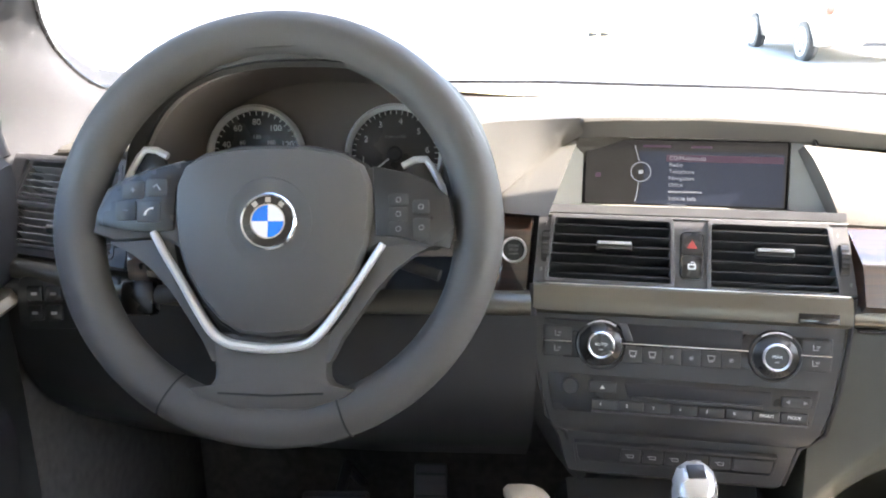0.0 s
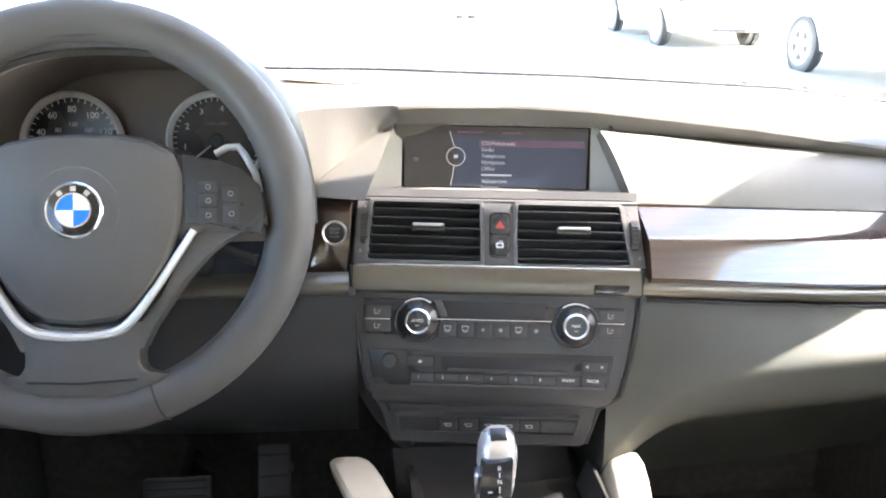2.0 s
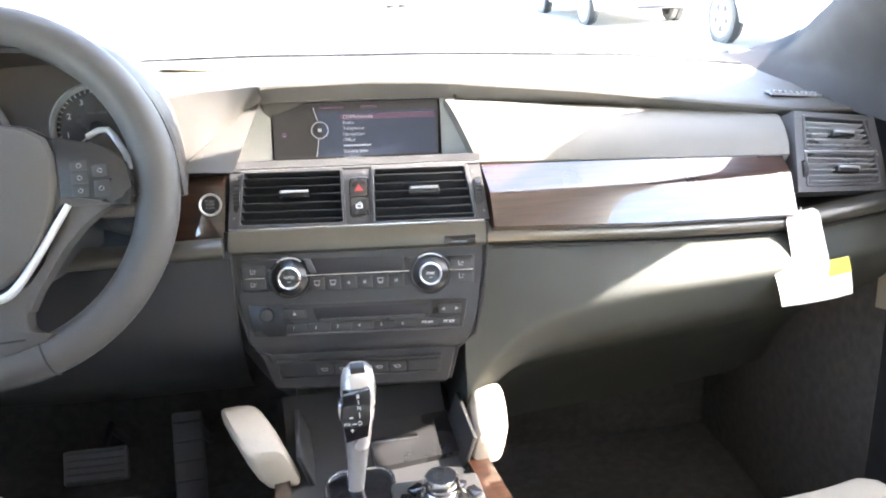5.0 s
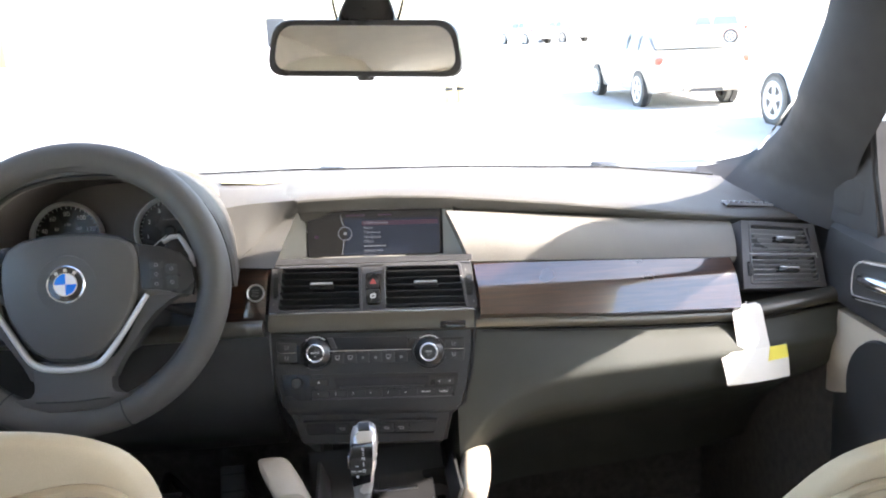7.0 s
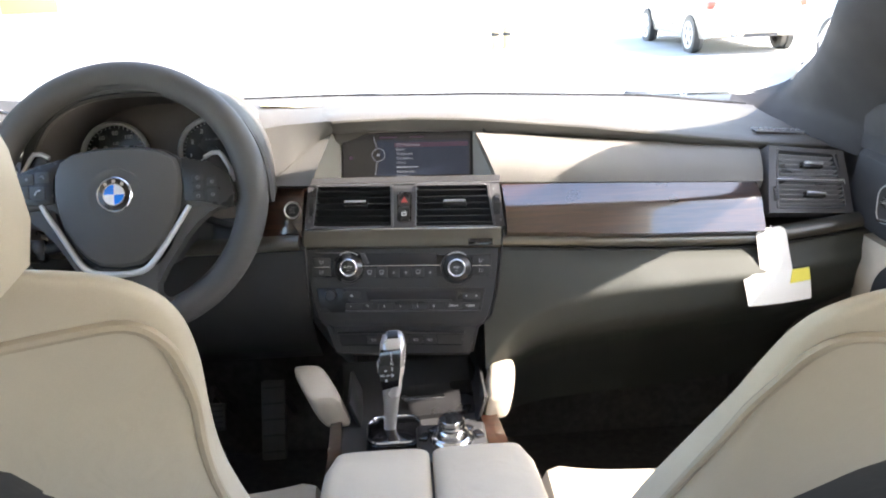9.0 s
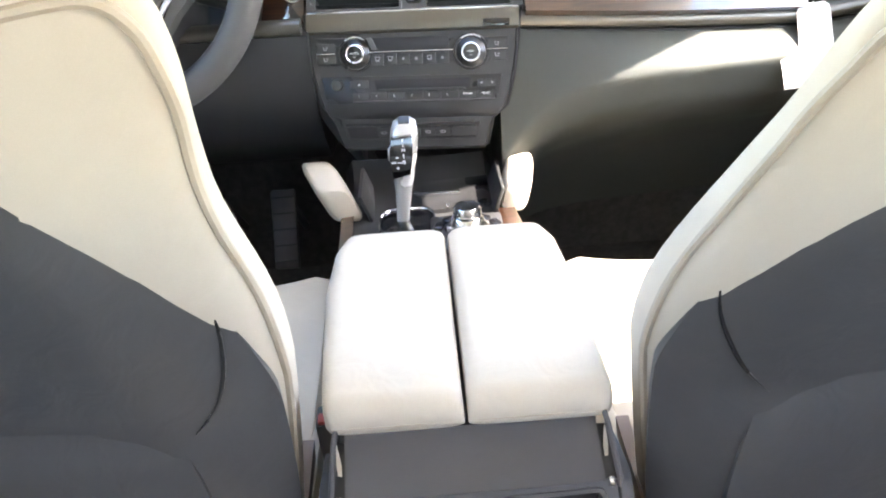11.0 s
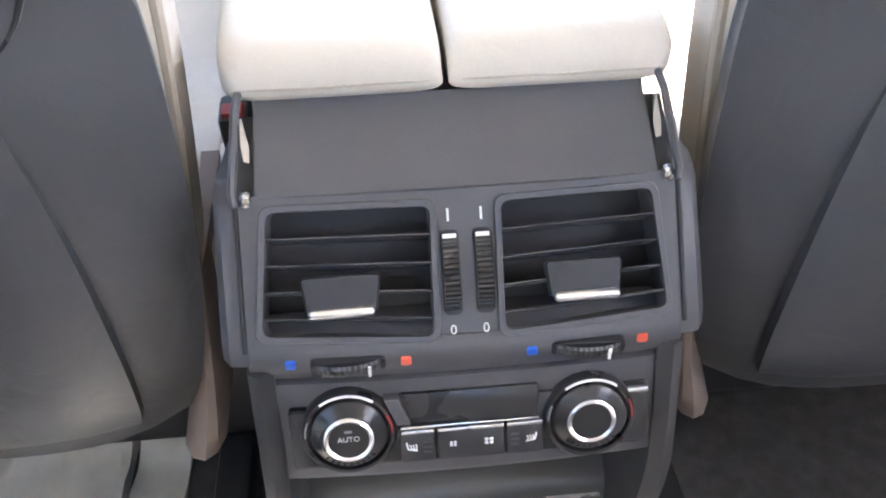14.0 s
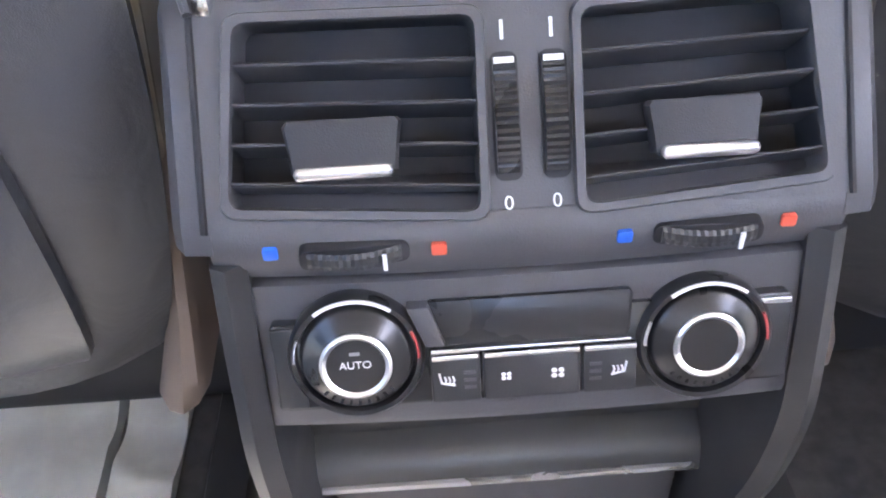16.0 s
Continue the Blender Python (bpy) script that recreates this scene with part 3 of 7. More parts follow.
part("panel", prism(quad((-0.115, SH), (0.1, SH), (0.0985, 0.001), (-0.1145, 0.001), 0.002), 0.0045, 0.011), SCREEN_DARK, screen, "dark grey half of the menu")
part("menu_field", prism([(0.097, SH - 0.012), (-0.058, SH - 0.012), (-0.05, SH * 0.5), (-0.058, 0.002), (0.0965, 0.002)], 0.0038, 0.0045), SCREEN, screen, "blue menu field")
part("highlight_bar", box(0.123, 0.0004, 0.0075, (0.034, 0.0036, SH - 0.0195)), SCREEN_RED, screen, "", False)
for i, txt in enumerate(["CD/Multimedia", "Radio", "Telephone", "Navigation", "Office", None, "Vehicle Info", "Settings"]):
    z = SH - 0.0195 - i * 0.0074
    if txt is None:
        bar(0.036, 0.0020, -0.0065, z, 0.0033, screen, SCREEN_INK, "menu_bar")
    else:
        writing(txt, 0.0064, -0.0245, z, 0.0034, screen, SCREEN_INK, "menu_line", "LEFT")
part("menu_arc", tube([(-0.062, 0.003, SH - 0.006), (-0.058, 0.003, SH - 0.02), (-0.0565, 0.003, SH * 0.55 + 0.009)], 0.0006, 6), SCREEN_INK, screen)
part("menu_arc", tube([(-0.0565, 0.003, SH * 0.55 - 0.014), (-0.058, 0.003, 0.012), (-0.06, 0.003, 0.003)], 0.0006, 6), SCREEN_INK, screen)
part("menu_dial", lathe([(0.0101, 0.0), (0.0106, -0.0005), (0.0112, 0.0), (0.0101, 0.0)], 28, "y", (-0.0545, 0.0035, SH * 0.55 - 0.003)), SCREEN_INK, screen)
bar(0.005, 0.004, -0.0545, SH * 0.55 - 0.003, 0.0034, screen, SCREEN_INK, "menu_icon")
bar(0.006, 0.005, -0.101, SH * 0.45, 0.0043, screen, SCREEN_RED, "menu_icon")
bar(0.03, 0.0024, -0.038, SH - 0.0065, 0.0043, screen, SCREEN_RED, "menu_bar")
bar(0.022, 0.0024, 0.01, SH - 0.0065, 0.0043, screen, SCREEN_RED, "menu_bar")

# ---- vents ----


def air_vent(name, label, m, tl, tr, br, bl, slats, tab, tab_at=0.5, group="dashboard air vents", lean=0.0, frame_mat=SLATE, bow=0.0, plate=0.0, slat_mat=BLACK):
    """A vent in a face frame: outline corners, slats between the sides, a sliding tab on one of them."""
    v = thing(name, label, "air vent", m, group)
    big = quad((tl[0] - 0.004, tl[1] + 0.004), (tr[0] + 0.004, tr[1] + 0.004), (br[0] + 0.004, br[1] - 0.004), (bl[0] - 0.004, bl[1] - 0.004), 0.007 if plate else 0.004)
    part("vent_frame", frame_ring(big, quad(tl, tr, br, bl, 0.0055 if plate else 0.003), -0.0035, 0.02, 0.0012), frame_mat, v)
    part("duct", prism(quad(tl, tr, br, bl), 0.021, 0.024), DEEP, v, "black duct")
    for i in range(slats):
        t = (i + 0.94) / (slats + 0.6) if plate else (i + 0.6) / (slats + 0.2)
        xl, xr = lerp(tl[0], bl[0], t), lerp(tr[0], br[0], t)
        zl_, zr_ = lerp(tl[1], bl[1], t), lerp(tr[1], br[1], t)
        rr_ = []
        for k in range(5):
            s = k / 4
            x, z = lerp(xl, xr, s), lerp(zl_, zr_, s)
            o = bow * 4 * s * (1 - s)
            rr_.append([(x, -0.001 - o, z), (x, -0.0018 - o, z - 0.0007), (x, -0.001 - o, z - 0.0014), (x, 0.018, z - 0.0055 + lean), (x, 0.018, z - 0.0035 + lean)])
        part("slat", loft(rr_), slat_mat, v, smooth=False)
    t = (tab + 0.6) / (slats + 0.2)
    x, z = lerp(lerp(tl[0], bl[0], t), lerp(tr[0], br[0], t), tab_at), lerp(lerp(tl[1], bl[1], t), lerp(tr[1], br[1], t), tab_at)
    if plate:
        tb = part("slider", loft([[(x + dx * w, -0.0055 + e, z + h) for dx, e in ((-1, 0.003), (-0.94, 0.0005), (-0.8, 0), (0.8, 0), (0.94, 0.0005), (1, 0.003), (1, 0.006), (-1, 0.006))] for w, h in ((0.0195, 0.0), (0.0205, plate * 0.5), (0.0218, plate * 0.9), (0.0205, plate))]), DOOR_SKIN, v, "dark slider plate")
        part("slider_edge", box(0.036, 0.011, 0.0052, (x, -0.006, z), 0.0026, 3), PEARL, tb, "chrome grip")
        return v
    tb = part("slider", box(0.037, 0.012, 0.0085, (x, -0.001 - bow, z - 0.001), 0.0015), SATIN, v)
    part("slider_edge", box(0.0345, 0.003, 0.0034, (x, -0.0082 - bow, z + 0.0012), 0.001), SLAT, tb, "chrome grip")
    return v


P = dict(tl=(-0.161, zv(1.1005)), tr=(0.1465, zv(1.1005)), br=(0.1555, zv(1.0385)), bl=(-0.164, zv(1.0385)))
V1 = ((-0.144, zv(1.0975)), (-0.0265, zv(1.0965)), (-0.0243, zv(1.0412)), (-0.1488, zv(1.042)))
V2 = ((0.0153, zv(1.0965)), (0.1268, zv(1.0960)), (0.1375, zv(1.0402)), (0.0155, zv(1.0402)))
bm = bmesh.new()
for q in ((P["tl"], P["tr"], V2[1], V1[0]), (V1[3], V2[2], P["br"], P["bl"]), (P["tl"], V1[0], V1[3], P["bl"]), (V1[1], V2[0], V2[3], V1[2]), (V2[1], P["tr"], P["br"], V2[2])):
    prism(quad(*q), 0.0, 0.026, 0, bm)
prism(quad(V1[0], V2[1], V2[0], V1[1]), 0.0, 0.026, 0, bm)
prism(quad(V1[2], V2[3], V2[2], V1[3]), 0.0, 0.026, 0, bm)
panel = part("vent_panel", bm, SLATE, dash, "slate grey vent panel", smooth=False)
panel.matrix_basis = VENT
part("panel_rim", box(0.309, 0.006, 0.003, (-0.007, 0.001, zv(1.1005)), 0.0014), SLATE, panel)
air_vent("air_vent", "black slatted air vent with a chrome slider, in the centre panel", VENT, *V1, 6, 2, 0.53)
air_vent("air_vent", "black slatted air vent with a chrome slider, in the centre panel", VENT, *V2, 6, 2, 0.53)


def thumb_wheel(m, x, z0, z1, w, group, label="ribbed black vent thumbwheel", horizontal=False, ink=None):
    t = thing("thumb_wheel", label, "thumbwheel", m, group)
    ln, mid = z1 - z0, (z0 + z1) / 2
    part("slot", prism(rr(w * 1.25, ln, w * 0.4, 4, x, mid), -0.0012, 0.003), DEEP, t)
    n = 36 if ink is not None else 16
    rings = []
    for k in range(n + 1):
        a = lerp(-1.15, 1.15, k / n)
        r = (0.84 if ink is not None else 0.92) if k % 2 else 1.0
        z, y = mid + ln * 0.46 * math.sin(a) / math.sin(1.15), -0.0005 - 0.006 * (math.cos(a) - math.cos(1.15)) / (1 - math.cos(1.15)) * r
        rings.append([(x - w / 2, 0.002, z), (x - w / 2, y, z), (x + w / 2, y, z), (x + w / 2, 0.002, z)])
    part("ribbed_wheel", loft(rings), SATIN, t, smooth=False)
    if ink is not None:
        part("pointer", box(w * 0.9, 0.0012, 0.0022, (x, -0.0032, lerp(z0, z1, ink))), WHITE_INK, t, "white pointer")
    return t


thumb_wheel(VENT, -0.1525, zv(1.0565), zv(1.0855), 0.0075, "vent thumbwheels")
thumb_wheel(VENT, 0.1432, zv(1.055), zv(1.084), 0.0075, "vent thumbwheels")
for x, z in ((-0.153, zv(1.0925)), (0.1375, zv(1.0905))):
    bar(0.001, 0.004, x, z, -0.0004, panel, GREY_INK, "mark")
for x, z in ((-0.1565, zv(1.0495)), (0.149, zv(1.0475))):
    writing("0", 0.0055, x, z, -0.0005, panel, GREY_INK, "zero_mark")
hz = thing("switch_pair", "black hazard and door lock switch pair between the vents", "switch", VENT)
mz = zv(1.0674)
part("surround", prism(rr(0.0235, 0.0505, 0.006, 6, -0.0038, mz), -0.0014, 0.004, 0.001), GLOSS, hz)
up = part("hazard_button", prism(rr(0.0205, 0.0232, 0.0035, 5, -0.0038, mz + 0.0119), -0.0032, 0.003, 0.0006), SATIN, hz, "black button with a red triangle")
dn = part("lock_button", prism(rr(0.0205, 0.0232, 0.0035, 5, -0.0038, mz - 0.0119), -0.0032, 0.003, 0.0006), SATIN, hz, "black button with a white lock mark")
part("red_triangle", prism([(-0.0038, mz + 0.0165), (-0.0092, mz + 0.0070), (0.0016, mz + 0.0070)], -0.0036, -0.0030), DULL_RED, up)
part("lock_mark", frame_ring(rr(0.008, 0.006, 0.001, 2, -0.0038, mz - 0.012), rr(0.005, 0.003, 0.0006, 2, -0.0038, mz - 0.012), -0.0036, -0.0030, 0.0001), WHITE_INK, dn)
part("lock_mark", tube([(-0.001, -0.0034, mz - 0.009), (-0.0015, -0.0034, mz - 0.007), (-0.005, -0.0034, mz - 0.0075)], 0.0005, 5), WHITE_INK, dn)

# start button in its veneer panel, between wheel and stack
start_m = STACK @ tilted(0, 0.040, 1.0535, 21.8)
sp = part("start_panel", prism(quad((-0.2255, 0.047), (-0.1675, 0.0465), (-0.171, -0.034), (-0.238, -0.034), 0.003), 0.0, 0.02, 0.002), WOOD, dash, "glossy walnut veneer")
sp.matrix_basis = start_m
sb = thing("start_button", "round dark start button with a chrome ring", "button", start_m)
part("ring", lathe([(0.0142, 0.002), (0.0142, -0.002), (0.013, -0.0038), (0.0115, -0.0025), (0.0112, 0.002), (0.0142, 0.002)], 40, "y", (-0.187, 0, 0.0105)), SILVER_TRIM, sb, "satin silver ring")
part("cap", lathe([(0.0112, 0.001), (0.0112, -0.0015), (0.010, -0.0028), (0.0, -0.0024)], 36, "y", (-0.187, 0, 0.0105)), SATIN, sb)
for i, txt in enumerate(("START", "STOP", "ENGINE")):
    writing(txt, 0.0042 if i < 2 else 0.003, -0.187, 0.0145 - i * 0.0042, -0.003, sb, GREY_INK, "button_writing")

# ---- climate panel ----
cl = thing("climate_panel", "black climate panel with two round dials and a button row", "climate control panel", LOW)
part("face", prism(quad((-0.152, zl(0.9975)), (0.1335, zl(0.9985)), (0.1325, zl(0.9655)), (-0.150, zl(0.966)), 0.003), -0.0018, 0.006, 0.001), SATIN, cl)
part("display_window", prism(quad((-0.067, zl(1.0022)), (0.0478, zl(1.0015)), (0.047, zl(0.984)), (-0.066, zl(0.984)), 0.002), -0.0026, 0.004, 0.0006), DEEP, cl, "dark display window")
part("window_hood", prism(quad((-0.074, zl(1.0022)), (-0.066, zl(1.0022)), (-0.059, zl(0.986)), (-0.067, zl(0.986)), 0.001), -0.006, 0.002, 0.001), SLATE, cl)
part("chrome_line", box(0.125, 0.003, 0.0013, (-0.009, -0.0035, zl(0.983)), 0.0004), CHROME, cl, "thin chrome line")
for i in range(6):
    x = lerp(-0.059, 0.0375, i / 5)
    b = part("button", prism(rr(0.0185, 0.0165, 0.0015, 3, x, zl(0.9725)), -0.0036, 0.002, 0.0007), BLACK, cl)
    if i in (2, 3, 5):
        for k in range(3):
            bar(0.0052 if i != 2 else 0.004, 0.0008, 0, 0, 0, b, GREY_INK, "mark", Matrix.Translation((x, -0.0038, zl(0.9725))) @ Matrix.Rotation(radians(60 * k), 4, "Y"))
    else:
        part("mark", frame_ring(quad((x - 0.004, zl(0.9765)), (x + 0.004, zl(0.9765)), (x + 0.0028, zl(0.9705)), (x - 0.0028, zl(0.9705))), quad((x - 0.003, zl(0.9755)), (x + 0.003, zl(0.9755)), (x + 0.002, zl(0.9715)), (x - 0.002, zl(0.9715))), -0.0042, -0.0034, 0.0001), GREY_INK, b)
        for k in (-1, 0, 1):
            bar(0.0006, 0.003, x + k * 0.0016, zl(0.9708), -0.0039, b, GREY_INK, "mark")
for sx, xc in ((-1, -0.1355), (1, 0.1175)):
    for k, z in ((0, 0.9895), (1, 0.9745)):
        b = part("seat_button", prism(rr(0.029 if sx < 0 else 0.027, 0.0135, 0.0015, 3, xc, zl(z)), -0.0036, 0.002, 0.0007), BLACK, cl)
        part("mark", tube([(xc - 0.003, -0.0038, zl(z) + 0.003), (xc - 0.0028, -0.0038, zl(z) - 0.0025), (xc + 0.002, -0.0038, zl(z) - 0.002)], 0.0006, 5), GREY_INK, b)
        for q in range(3):
            bar(0.0005, 0.0026, xc + 0.0003 + q * 0.0013, zl(z) + 0.0008, -0.0039, b, GREY_INK, "mark")
    part("chrome_line", box(0.029, 0.003, 0.0012, (xc, -0.0035, zl(0.982)), 0.0004), CHROME, cl, "thin chrome line")


def control_dial(m, x, z, txt, label, group, r=0.0262, k=0.62, tall=False):
    """A turning knob with a bezel, a chrome ring and a cap; k: how far it stands out."""
    d = thing("control_dial", label, "dial", m, group)
    part("bezel", lathe([(r, 0.003), (r, -0.002), (r * 0.95, -0.0042), (r * 0.88, -0.004), (r * 0.84, 0.001), (r, 0.003)], 48, "y", (x, 0, z)), SATIN, d, "black bezel")
    if tall:
        part("knob", lathe([(r * 0.84, 0.002), (r * 0.81, -0.003), (r * 0.76, -0.0045), (r * 0.66, -0.0055), (r * 0.58, -0.0155 * k), (r * 0.46, -0.018 * k)], 48, "y", (x, 0, z)), SATIN, d)
        for nm, mt, a0, a1 in (("red_arc", DULL_RED, -2, 26), ("blue_arc", GREY_INK, 156, 180)):
            part(nm, tube([(x + r * 0.90 * math.cos(radians(lerp(a0, a1, q / 6))), -0.0046, z + r * 0.90 * math.sin(radians(lerp(a0, a1, q / 6)))) for q in range(7)], 0.0007, 6), mt, d)
    else:
        part("knob", lathe([(r * 0.84, 0.002), (r * 0.82, -0.006 * k), (r * 0.68, -0.010 * k), (r * 0.54, -0.0155 * k), (r * 0.48, -0.018 * k)], 48, "y", (x, 0, z)), SATIN, d)
    g = r * (0.98 if tall else 1.0)
    part("chrome_ring", lathe([(g * 0.53, -0.013 * k), (g * 0.53, -0.0185 * k), (g * 0.485, -0.0205 * k), (g * 0.432, -0.018 * k), (g * 0.432, -0.013 * k), (g * 0.53, -0.013 * k)], 48, "y", (x, 0, z)), PEARL, d, "chrome ring")
    part("cap", lathe([(g * 0.433, -0.014 * k), (g * 0.433, -0.0182 * k), (0, -0.0186 * k)], 36, "y", (x, 0, z)), SATIN, d)
    arc = [(x + r * 0.92 * math.cos(radians(a)), -0.0046, z + r * 0.92 * math.sin(radians(a))) for a in range(54, 127, 6)]
    part("scale_arc", tube(arc, 0.0008, 6), WHITE_INK, d, "white scale arc")
    for q in range(9):
        a = radians(lerp(225, 315, q / 8))
        bar(0.0011, 0.005, 0, 0, 0, d, DEEP, "rib", Matrix.Translation((x + r * (0.62 if tall else 0.66) * math.cos(a), -0.0108 * k - 0.0006, z + r * (0.62 if tall else 0.66) * math.sin(a))) @ Matrix.Rotation(radians(90) - a, 4, "Y"))
    if txt:
        writing(txt, (0.0045 if tall else 0.0046 * r / 0.0262), x, z + 0.0008, -0.0186 * k - 0.0004, d, WHITE_INK, "dial_writing")
        bar(0.004, 0.0012, x, z + (0.0058 if tall else -0.0045), -0.0186 * k - 0.0003, d, GREY_INK, "mark")
    return d


control_dial(LOW, -0.0915, zl(0.981), "AUTO", "black climate dial with a chrome ring, marked AUTO", "climate dials")
control_dial(LOW, 0.0795, zl(0.979), "MAX", "black climate dial with a chrome ring, marked MAX", "climate dials")

# ---- radio ----
ra = thing("radio_panel", "black radio with a disc slot and a row of preset keys", "radio", LOW)
part("face", prism(quad((-0.1455, zl(0.950)), (0.124, zl(0.948)), (0.1165, zl(0.912)), (-0.1385, zl(0.9125)), 0.003), -0.0015, 0.006, 0.001), SATIN, ra)
part("volume_knob", lathe([(0.0085, 0.0), (0.0085, -0.008), (0.0075, -0.0095), (0, -0.0095)], 28, "y", (-0.121, 0, zl(0.9385))), BLACK, ra)
part("slot_hood", prism(quad((-0.066, zl(0.9445)), (0.079, zl(0.944)), (0.0765, zl(0.929)), (-0.062, zl(0.9295)), 0.003), -0.0024, 0.003, 0.0006), DEEP, ra, "dark disc slot")
part("slot_lip", box(0.128, 0.006, 0.003, (0.006, -0.004, zl(0.9298)), 0.001), BLACK, ra)
b = part("eject_button", prism(rr(0.028, 0.0115, 0.0015, 3, -0.088, zl(0.9385)), -0.0045, 0.002, 0.0008), BLACK, ra)
part("eject_mark", prism([(-0.088, zl(0.9405)), (-0.0905, zl(0.937)), (-0.0855, zl(0.937))], -0.0052, -0.0045), WHITE_INK, b)
b = part("arrow_button", prism(rr(0.028, 0.0105, 0.0015, 3, 0.1015, zl(0.9365)), -0.0045, 0.002, 0.0008), BLACK, ra)
for sx in (-1, 1):
    part("arrow_mark", prism([(0.1015 + sx * 0.0105, zl(0.9365)), (0.1015 + sx * 0.0065, zl(0.9385)), (0.1015 + sx * 0.0065, zl(0.9345))], -0.0052, -0.0045), GREY_INK, b)
names = ["1", "2", "3", "4", "5", "6", "FM/AM", "MODE"]
for i, txt in enumerate(names):
    w = 0.2115 / 8
    x = -0.0985 + w * (i + 0.5)
    b = part("preset_key", prism(rr(w - 0.0008, 0.0105, 0.0012, 3, x, zl(0.9212)), -0.0055, 0.002, 0.0008), BLACK, ra)
    writing(txt, 0.0048 if i < 6 else 0.0046, x - (0.004 if i < 6 else 0), zl(0.9218), -0.0057, b, WHITE_INK, "key_writing")
part("key_lip", box(0.211, 0.004, 0.0022, (0.007, -0.0055, zl(0.9146)), 0.0008), SLATE, ra, "grey lower edge")

# ---- switch strip under the radio ----
sw = thing("switch_strip", "dark strip of small square switches below the radio", "switch strip", BOT)
part("tray", prism(quad((-0.1135, zb(0.8765)), (0.087, zb(0.8765)), (0.0835, zb(0.8555)), (-0.11, zb(0.8555)), 0.003), 0.000, 0.006, 0.001), DEEP, sw)
part("slot_frame", frame_ring(quad((-0.1155, zb(0.879)), (0.0895, zb(0.879)), (0.0855, zb(0.8535)), (-0.112, zb(0.8535)), 0.003), quad((-0.1125, zb(0.876)), (0.0865, zb(0.876)), (0.083, zb(0.8565)), (-0.109, zb(0.8565)), 0.003), -0.0022, 0.004, 0.0006), BLACK, sw)
for i in range(6):
    x = -0.056 + i * 0.0225 + (0.009 if i == 5 else 0)
    b = part("switch", prism(rr(0.0205 + (0.018 if i == 5 else 0), 0.0155, 0.0012, 3, x, zb(0.8662)), -0.0018, 0.002, 0.0008), BLACK, sw)
    if i < 5:
        part("mark", frame_ring(rr(0.007, 0.0042, 0.001, 2, x, zb(0.8662)), rr(0.0052, 0.0026, 0.0006, 2, x, zb(0.8662)), -0.0024, -0.0017, 0.0001), GREY_INK, b)
        bar(0.003, 0.0008, x - 0.004, zb(0.8675), -0.002, b, GREY_INK, "mark")

# ---- end vents ----


def end_vent(side):
    sgn = 1 if side > 0 else -1
    m = pose(0, 0, 0, -29, 8, 5) if sgn > 0 else pose(0, 0, 0, -29, 3, -5)
    foot = Vector((0.6408, 0.7895, 1.0156)) if sgn > 0 else Vector((-0.6752, 0.7815, 1.0615))
    m.translation = foot - m.to_3x3() @ Vector((0, -0.002, -0.0575))

    def C(x, z):
        return (sgn * (x + 0.06 * (z + 0.055)), z * 1.04)
    upper = [C(-0.055, 0.050), C(0.042, 0.050), C(0.055, 0.0135), C(-0.055, 0.0085)]
    lower = [C(-0.055, 0.000), C(0.059, 0.004), C(0.066, -0.034), C(-0.055, -0.041)]
    if sgn < 0:
        upper = [upper[1], upper[0], upper[3], upper[2]]
        lower = [lower[1], lower[0], lower[3], lower[2]]
    label = "black air vent at the dashboard's end, slats coloured pale for sunlight"
    # Pale slats: the sun falling on them is in their colour.
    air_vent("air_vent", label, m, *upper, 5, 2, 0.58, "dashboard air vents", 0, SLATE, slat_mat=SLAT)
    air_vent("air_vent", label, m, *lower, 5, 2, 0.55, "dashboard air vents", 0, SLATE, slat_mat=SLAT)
    hs = thing("vent_housing", "black housing round the end vents", "vent housing", m)
    for q in ((C(-0.072, 0.0585), C(0.054, 0.0585), C(0.051, 0.0515), C(-0.072, 0.0515)), (C(-0.072, 0.052), C(-0.058, 0.052), C(-0.058, -0.047), C(-0.072, -0.047)), (C(-0.059, 0.0075), C(0.066, 0.0115), C(0.068, 0.0035), C(-0.059, 0.0)),
              (C(0.050, 0.0585), C(0.064, 0.0585), C(0.074, 0.003), C(0.060, 0.003)), (C(0.064, 0.004), C(0.074, 0.004), C(0.080, -0.040), C(0.069, -0.040)), (C(-0.072, -0.0405), C(0.080, -0.0335), C(0.082, -0.044), C(-0.072, -0.0525))):
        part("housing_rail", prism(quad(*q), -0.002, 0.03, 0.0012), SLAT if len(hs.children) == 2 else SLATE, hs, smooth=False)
    thumb_wheel(m, -0.058 * sgn, -0.036, -0.007, 0.0075, "vent thumbwheels")


end_vent(1)
end_vent(-1)
# defroster grille on the dash top
dg = thing("defroster_grille", "narrow black defroster grille in the dash top", "grille")
A, B, C0, D = (Vector(p) + Vector((0.018, 0.0, -0.0068)) for p in ((0.575, 0.93, 1.1425), (0.577, 0.915, 1.1415), (0.672, 0.938, 1.1285), (0.668, 0.95, 1.1305)))
part("slot", loft([[tuple(p + Vector((0, 0, 0.002))) for p in (A, B, C0, D)], [tuple(p - Vector((0, 0, 0.01))) for p in (A, B, C0, D)]]), DEEP, dg)
for k in range(9):
    t = (k + 0.5) / 9
    p, q = A.lerp(D, t), B.lerp(C0, t)
    part("fin", tube([tuple(p + Vector((0.006, 0, 0.004))), tuple(q + Vector((0, 0, 0.004)))], 0.0012, 5), SLATE, dg)
part("grille_rim", tube([tuple(p + Vector((0, 0, 0.003))) for p in (A, B, C0, D)], 0.0022, 6, True), SLAT, dg)

